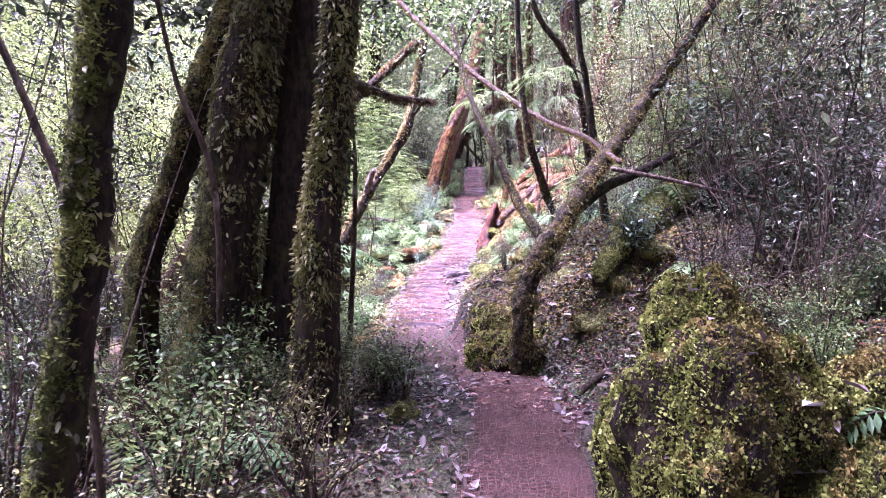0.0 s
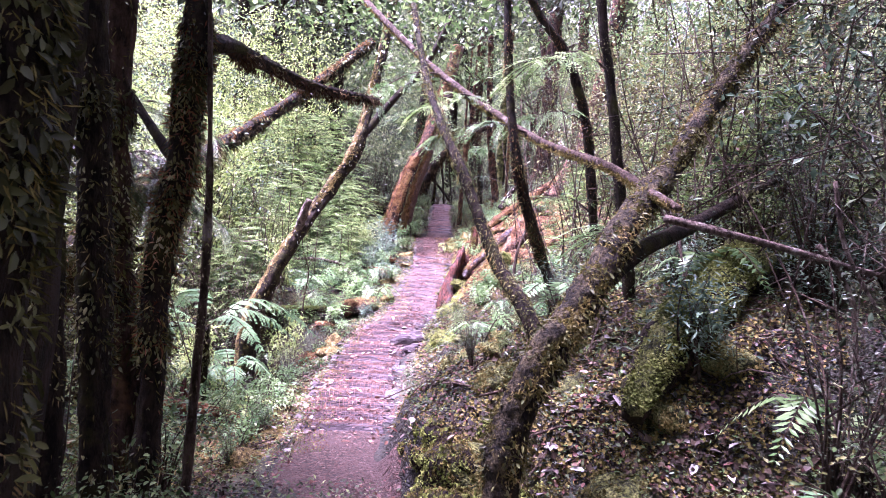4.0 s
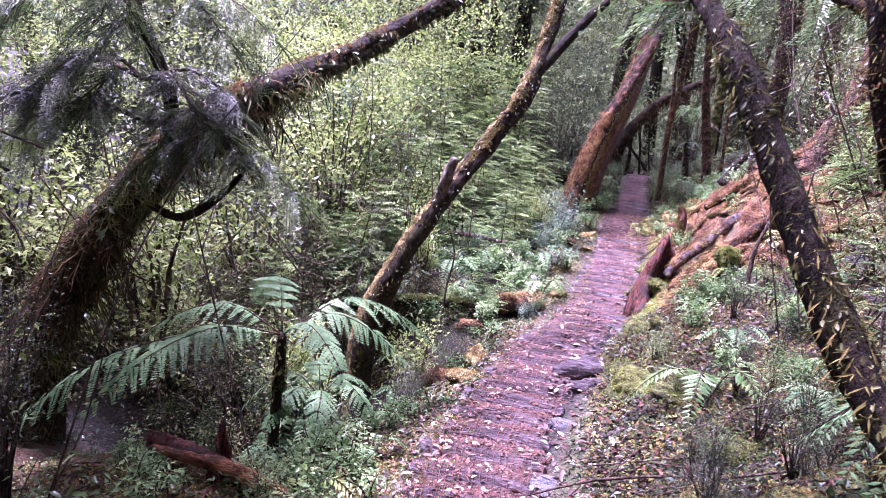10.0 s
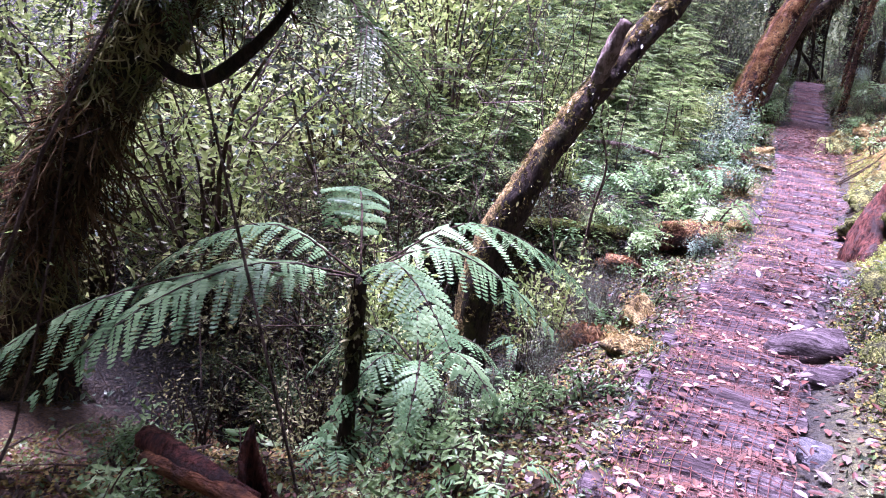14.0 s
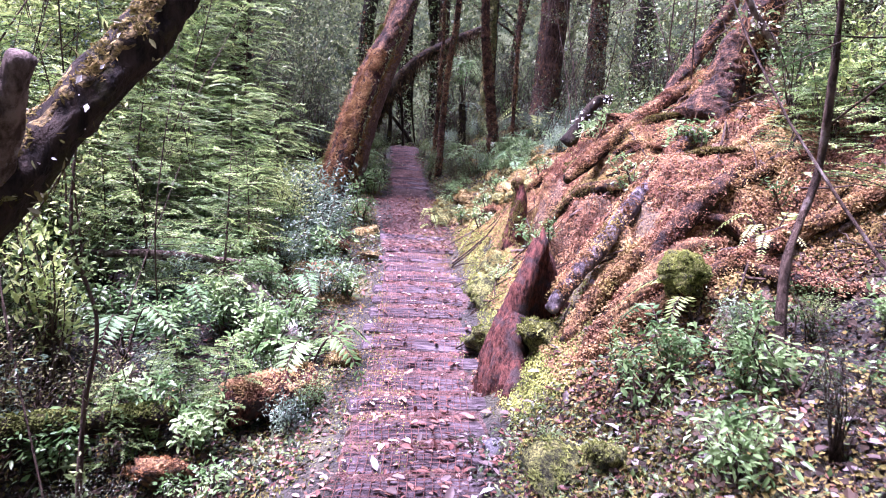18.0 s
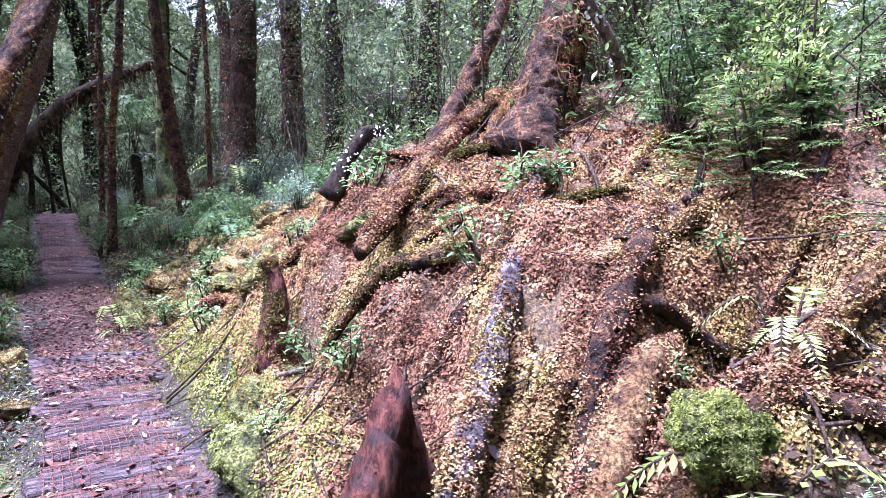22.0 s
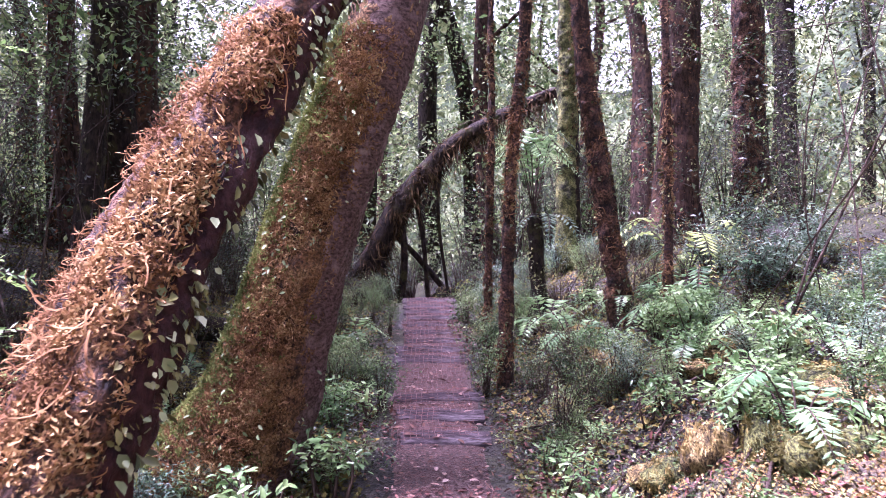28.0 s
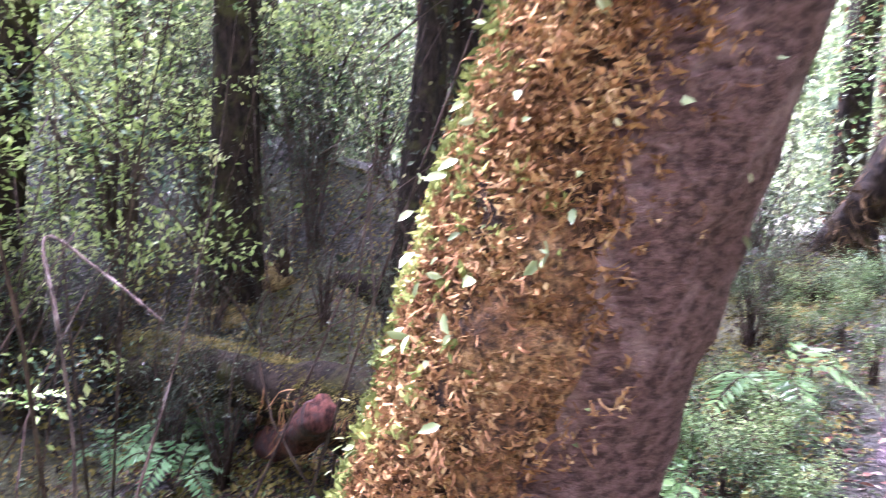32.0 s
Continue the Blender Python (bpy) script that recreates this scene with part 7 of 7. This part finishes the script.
# ---- litter, twigs and moss blades ----
def scattered(name, label, category, zones, mat, size, seed, width=.5, lift=.012, lie=.25, fine=True):
    r = np.random.default_rng(seed)
    P = np.concatenate([np.stack([r.uniform(x0, x1, n), r.uniform(y0, y1, n)], 1) for x0, x1, y0, y1, n in zones])
    P = P[~((P[:, 0] < -1.25) & (P[:, 0] > -3) & (P[:, 1] > 9.6) & (P[:, 1] < 12.6))]
    z = ground(P[:, 0], P[:, 1])
    off = np.abs(P[:, 0] - path_x(P[:, 1]))
    z = z + np.where(off < .34, slat_rise(P[:, 1]) + .016, 0) + lift
    n = len(P)
    d = r.normal(size=(n, 3)) * [1, 1, lie]
    s = size * r.uniform(.5, 1.5, n)
    return tagged(piece(name, [leaves(np.column_stack([P, z]), d, r.normal(0, .25, (n, 3)) + [0, 0, 1], s, s * width, mat, .15, fine)]), label, category, kind="stuff")


scattered("fallen_leaves", "fallen reddish leaves on the trail", "leaves", [(-.85, .2, 7.2, 10.5, 520), (-.8, -.2, 8, 13, 600), (-.5, .4, 10.5, 13, 420), (0, .9, 12.5, 16.5, 450), (.2, 1.6, 16, 19, 700), (.5, 1.4, 19, 23, 500), (.1, 1.2, 4.2, 6.2, 500)], LITTER, .04, 601)
scattered("fallen_leaves", "pale fallen leaves under the trees", "leaves", [(-2, .2, 2, 5.5, 1700), (.7, 2, 3.5, 6, 700), (.2, 1.6, 6, 12.5, 260), (.0, .55, 8, 12.5, 260), (.9, 1.7, 10.5, 13, 260), (-1, -.5, 7, 12, 300)], LITTER_PALE, .06, 602)
scattered("fallen_leaves", "dull red and grey leaves on the trail's edge", "leaves", [(.05, .75, 7.6, 12.4, 260), (.2, 1.3, 12, 15, 300), (1.1, 3, 1.7, 4.6, 900)], LITTER_RED, .05, 613)
scattered("leaf_litter", "rusty litter and moss shreds over the slope", "litter", [(.9, 3.4, 12, 17.5, 3500), (-3, -.3, 7, 9.6, 6000), (.6, 2.2, 8.5, 12.3, 6000), (1.2, 3, 17, 20, 4000)], MOSS_ORANGE, .016, 603, .25, .004, 1.8, False)


def tuft_carpet(name, label, zones, mat, size, seed, least=-.1, crumb=False):
    """Moss in knobbly tufts that stand out from the ground, in patches."""
    r = np.random.default_rng(seed)
    P = np.concatenate([np.stack([r.uniform(x0, x1, n), r.uniform(y0, y1, n)], 1) for x0, x1, y0, y1, n in zones])
    P = P[np.abs(P[:, 0] - path_x(P[:, 1])) > (.4 + .12 * r.random(len(P))) * narrowing(P[:, 1])]
    patch = fractal(np.column_stack([P, P[:, 0] * 0 + seed]), 1.7, 3) + r.normal(0, .08, len(P))
    P = P[patch > least]
    if crumb:
        crease = np.abs(fractal(np.column_stack([P, P[:, 0] * 0]) + 5, 3.2, 2))
        P = P[crease > r.uniform(.0, .045, len(P))]
    z = ground(P[:, 0], P[:, 1])
    e = .03
    N = unit(np.stack([z - ground(P[:, 0] + e, P[:, 1]), z - ground(P[:, 0], P[:, 1] + e), z * 0 + e], -1))
    return tagged(piece(name, [tufts(np.column_stack([P, z + .003]), size, mat, r, N, crumb)]), label, "moss", kind="stuff")


CORNERS = GV[np.stack([ga, ga + 1, ga + 1 + len(xs), ga + len(xs)], 1)]
CELL_N = np.cross(CORNERS[:, 2] - CORNERS[:, 0], CORNERS[:, 3] - CORNERS[:, 1]) / 2
CELL_XY = CORNERS[:, :, :2].mean(1)


def leaflet_carpet(name, label, zones, mat, size, seed, least=-9.0, lift=.022, pick=1.7):
    """A frilly mat of tiny leaflets over the ground, steep faces too, in patches where least is given."""
    r = np.random.default_rng(seed)
    spots, faces = [], []
    for x0, x1, y0, y1, n in zones:
        cells = np.flatnonzero((CELL_XY[:, 0] > x0) & (CELL_XY[:, 0] < x1) & (CELL_XY[:, 1] > y0) & (CELL_XY[:, 1] < y1))
        area = np.linalg.norm(CELL_N[cells], axis=1)
        c = r.choice(cells, n, p=area / area.sum())
        u, v = r.random((n, 1)), r.random((n, 1))
        q = CORNERS[c]
        spots.append((q[:, 0] * (1 - u) + q[:, 1] * u) * (1 - v) + (q[:, 3] * (1 - u) + q[:, 2] * u) * v)
        faces.append(unit(CELL_N[c]))
    P, N = np.concatenate(spots), np.concatenate(faces)
    off_trail = np.abs(P[:, 0] - path_x(P[:, 1])) > (.42 + .25 * r.random(len(P)) ** 2) * narrowing(P[:, 1])
    flat = P * [1, 1, 0]
    keep = off_trail & (fractal(flat + 21, 6.0, 2) + r.normal(0, .05, len(P)) > -.2) & (fractal(flat + seed, pick, 3) + r.normal(0, .06, len(P)) > least)
    return tagged(piece(name, [flakes(P[keep] + [0, 0, .002], size, mat, r, lift, N=N[keep])]), label, "moss" if "moss" in name else "litter", kind="stuff")


leaflet_carpet("moss_carpet", "rusty and tan moss heaped over the slope", [(.95, 3.0, 12.0, 14.6, 165000), (1.2, 2.5, 14.6, 16.2, 90000), (1.4, 2.5, 16.2, 17.6, 46000), (2.5, 3.5, 14.6, 17.6, 20000), (2.6, 3.8, 11.6, 14.6, 24000)], SLOPE_MOSS, .0135, 611)
leaflet_carpet("moss_carpet", "golden moss in patches on the slope", [(.95, 3.0, 12.0, 15.0, 70000), (1.0, 2.8, 15.0, 18.6, 44000)], GOLD_MOSS, .012, 618, .03, .035)
leaflet_carpet("moss_carpet", "lime moss in small patches on the slope", [(.95, 2.6, 12.0, 17.5, 50000)], MOSS_LIME, .01, 621, .17, .03, 4.0)
leaflet_carpet("moss_carpet", "lime and yellow moss on the low bank", [(.72, 1.2, 12.3, 14.6, 22000), (.85, 1.35, 14.6, 16.8, 26000)], MOSS_LIME, .012, 626, -.12, .03, 3.0)
leaflet_carpet("moss_carpet", "brown and olive moss on the floor of the grove", [(-2.5, 4.5, 19, 26, 46000), (-4.5, .3, 19, 25, 22000)], EDGE_MOSS, .03, 622, -.25, .03)
leaflet_carpet("leaf_litter", "brown litter on the grove floor, shade darkened into its colour", [(-4.5, 4.5, 19, 27, 24000)], LITTER_SHADE, .035, 623, -.2, .03)
leaflet_carpet("moss_carpet", "brown and olive moss on the banks of the trail", [(.3, 2.4, 5.5, 12.3, 34000), (-3.0, -.5, 9.4, 13.2, 26000), (1.0, 3.2, 1.6, 5.5, 14000), (-2.6, -.3, 6.4, 9.4, 20000)], EDGE_MOSS, .02, 624, -.12, .03)
# the near-black flakes stand in for shade in the hollow
leaflet_carpet("leaf_litter", "brown litter beside the trail, shade darkened into its colour", [(.3, 2.4, 5.5, 12.3, 14000), (-3.0, -.5, 9.4, 13.2, 22000), (1.0, 3.2, 1.6, 5.5, 10000), (-2.6, -.3, 1.6, 9.4, 14000)], LITTER_SHADE, .032, 625, -.2, .03)
tuft_carpet("moss_carpet", "rusty moss matted over the hollow", [(-2.6, -.6, 7, 9.4, 3500), (.7, 2.2, 9, 12.3, 2500), (-2.8, -.6, 9.4, 12.5, 2500)], SLOPE_MOSS, .015, 619)
tuft_carpet("moss_carpet", "yellow-green moss along the trail's edges", [(.5, 1.4, 8, 17, 4600), (-1, -.35, 7, 12, 2300), (-.7, .3, 12, 19, 4600), (.1, 2, 5.1, 8, 5600), (1.2, 3, 1.7, 4.6, 6000), (-4, -.3, 19, 22.5, 4000), (.8, 2.6, 15.2, 19, 6600), (1.2, 3, 18, 22, 2500), (-1.6, .5, 19, 22, 2500)], EDGE_MOSS, .014, 612)
tuft_carpet("moss_carpet", "bright lime moss low on the bank", [(.72, 1.3, 12.3, 16.8, 9000), (.35, 1.1, 8.0, 12.4, 8500), (-.8, -.3, 7.5, 11, 1200)], MOSS_LIME, .012, 614, -.06, True)
tuft_carpet("moss_carpet", "brown and olive moss in the hollow", [(-3.2, -.7, 6.8, 9.6, 9000), (.5, 2.0, 5.4, 9, 6000), (1.1, 2.6, 2.0, 5, 4000)], EDGE_MOSS, .014, 620, -.25, True)
scattered("moss_blades", "yellow-green moss along the trail's edges", "moss", [(.55, 1.3, 8, 17, 6000), (-1, -.35, 7, 12, 7000), (-.6, .25, 12, 19, 9000), (.2, 2, 5, 8, 6000), (-2.5, 0, 1.8, 6, 8000), (-2.5, .4, 19, 23, 9000), (1.2, 3, 17, 22, 6000)], MOSS_GREEN, .015, 604, .35, .005, 1.6, False)
scattered("moss_tufts", "straw-coloured moss on the banks", "moss", [(.75, 2.4, 15, 19, 16000), (-.35, .2, 12.5, 18.6, 6000), (-1, -.5, 7, 11.5, 5000), (.3, 1.6, 5.2, 8.5, 6000)], MOSS_YELLOW, .016, 605, .35, .006, 1.4, False)
scattered("fallen_leaves", "small red-brown leaves trodden into the trail", "leaves", [(.3, 1.35, 16, 19.2, 3500), (-.5, .3, 7.3, 12, 500), (.1, 1.1, 4.6, 7, 700), (1.2, 2, 16.6, 18.5, 1200)], LITTER_RED, .03, 606)

GROUND_HERBS = [(-3, -.5, 1.8, 8.5, 7000), (-3.2, -.6, 8.5, 12.5, 6000), (-3, -.1, 12.5, 19, 12000), (.9, 3.2, 3.5, 9, 8000), (.6, 3, 8.5, 12.5, 3500), (1.2, 3.5, 17, 23, 9000), (-3, .3, 19, 23, 7000)]
scattered("ground_herbs", "tiny green leaves covering the forest floor", "herbs", GROUND_HERBS, LEAF_BROAD, .024, 607, .55, .03, .5, False)
scattered("ground_litter", "olive and brown leaf scraps on the forest floor", "litter", [(a, b, c, d, int(n * 1.2)) for a, b, c, d, n in GROUND_HERBS], LEAF_OLIVE, .022, 608, .5, .015, .6, False)
scattered("ground_litter", "dark brown leaf scraps on the forest floor", "litter", [(a, b, c, d, int(n * .8)) for a, b, c, d, n in GROUND_HERBS], LITTER_RED, .035, 609, .5, .01, .4, False)
EDGES = [(-.35, .25, 15.6, 20, 2600), (.05, .6, 19.4, 23, 2200), (1.25, 2.2, 18.6, 23, 3200), (-1.6, -.5, 9.4, 12.6, 2600), (.2, 1.3, 6.2, 9.5, 3200), (-.9, -.3, 12.2, 15.6, 2200), (.7, 1.7, 4.2, 6.2, 1800), (-1.4, .1, 3, 6.4, 2400), (.4, 1.2, 9.5, 12.4, 2200)]
scattered("ground_herbs", "small dark green leaves beside the trail", "herbs", EDGES, LEAF_DARK, .028, 615, .55, .035, .6, False)
scattered("ground_litter", "dark brown leaf scraps beside the trail", "litter", [(a, b, c, d, int(n * .4)) for a, b, c, d, n in EDGES], LITTER_RED, .036, 616, .5, .014, .5)
scattered("ground_herbs", "small green leaves beside the trail", "herbs", [(a, b, c, d, int(n * .5)) for a, b, c, d, n in EDGES], LEAF_BROAD, .026, 617, .5, .04, .6, False)
r = np.random.default_rng(610)
sticks = []
for x0, x1, y0, y1, n, ln in ((.9, 3.2, 12, 17.5, 260, .5), (.3, 2.4, 5.5, 9, 120, .5), (-3, -.5, 7, 14, 160, .5), (-2.5, 2, 1.8, 5, 110, .35), (1, 2.6, 17, 21, 90, .4), (-3, 0, 13, 19, 90, .6), (-3, .3, 19, 23, 80, .5)):
    for _ in range(n):
        x, y = r.uniform(x0, x1), r.uniform(y0, y1)
        if abs(x - float(path_x(y))) < .45:
            continue
        a, l = r.uniform(0, 6.28), ln * r.uniform(.4, 1.5)
        q = [np.array([x + math.cos(a) * l * s, y + math.sin(a) * l * s, 0]) + r.normal(0, .02, 3) for s in (-.5, 0, .5)]
        for p in q:
            p[2] = float(ground(p[0], p[1])) + r.uniform(.01, .05)
        rad = r.uniform(.003, .009)
        sticks.append(weld(tube(q, [rad, rad, rad * .5], 4, 5, .05, TWIG, r=r)))
tagged(piece("twig_litter", sticks), "dead twigs scattered over moss and soil", "twigs", kind="stuff")

# ---- slats and net of the trail ----
slat_meshes = []
for k in range(4):
    r = np.random.default_rng(700 + k)
    slat_meshes.append(mesh_of("slat", [weld(tube([(-.34, r.normal(0, .01), 0), (0, r.normal(0, .015), .006), (.34, r.normal(0, .01), 0)], [.08, .095, .08], 12, 9, .05, SLAT, r=r))]))
walkway = thing("slat_walkway", "weathered round timber slats laid across the trail", "walkway", kind="structure")
r = np.random.default_rng(710)
for y in SLATS:
    s = piece("slat", slat_meshes[r.integers(0, 4)], walkway)
    s.matrix_world = pose(float(path_x(y)) + r.uniform(-.04, .07), y, float(ground(path_x(y), y)) - .008, 0, 0, r.uniform(-6, 6)) @ Matrix.Diagonal((r.uniform(.88, 1.1) * float(narrowing(y)), r.uniform(.9, 1.45), r.uniform(.5, .68), 1))


def net(name, y0, y1, half, cell=.037, wire=.0016):
    """A net of plastic cord that lies over the slats."""
    def lay(x, y):
        wob = .01 * np.sin(x * 21 + y * 5) + .008 * np.sin(y * 17 - x * 9)
        return np.stack([x + .006 * np.sin(y * 23), y + wob, ground(x, y) + slat_rise(y) + .024 + .004 * np.sin(x * 40 + y * 31)], -1)
    lines = []
    ys_, us = np.arange(y0, y1, cell), np.arange(-half, half + .001, cell)
    for y in ys_:
        lines.append(lay(path_x(y) + us, np.full(len(us), y) + .012 * np.sin(us * 6 + y * 3)))
    yy = np.arange(y0, y1, cell * .7)
    for u in us:
        lines.append(lay(path_x(yy) + u, yy))
    V, F, base = [], [], 0
    for c in lines:
        t = unit(np.gradient(c, axis=0))
        sd = unit(np.cross(t, [0, 0, 1])) * wire
        up = np.array([0, 0, wire * 1.4])
        V.append(np.stack([c - sd, c + up, c + sd], 1).reshape(-1, 3))
        i = np.arange(len(c) - 1)[:, None] * 3 + base
        F.append(np.concatenate([np.concatenate([i, i + 1, i + 4, i + 3], 1), np.concatenate([i + 1, i + 2, i + 5, i + 4], 1)]))
        base += 3 * len(c)
    return tagged(piece(name, [(np.concatenate(V), np.concatenate(F), NET, False)]), "reddish plastic netting laid over the trail", "netting", kind="stuff")


net("netting", 2.4, 4.75, .33)
net("netting", 7.7, 16.25, .31)
net("netting", 19.8, 23.95, .27)
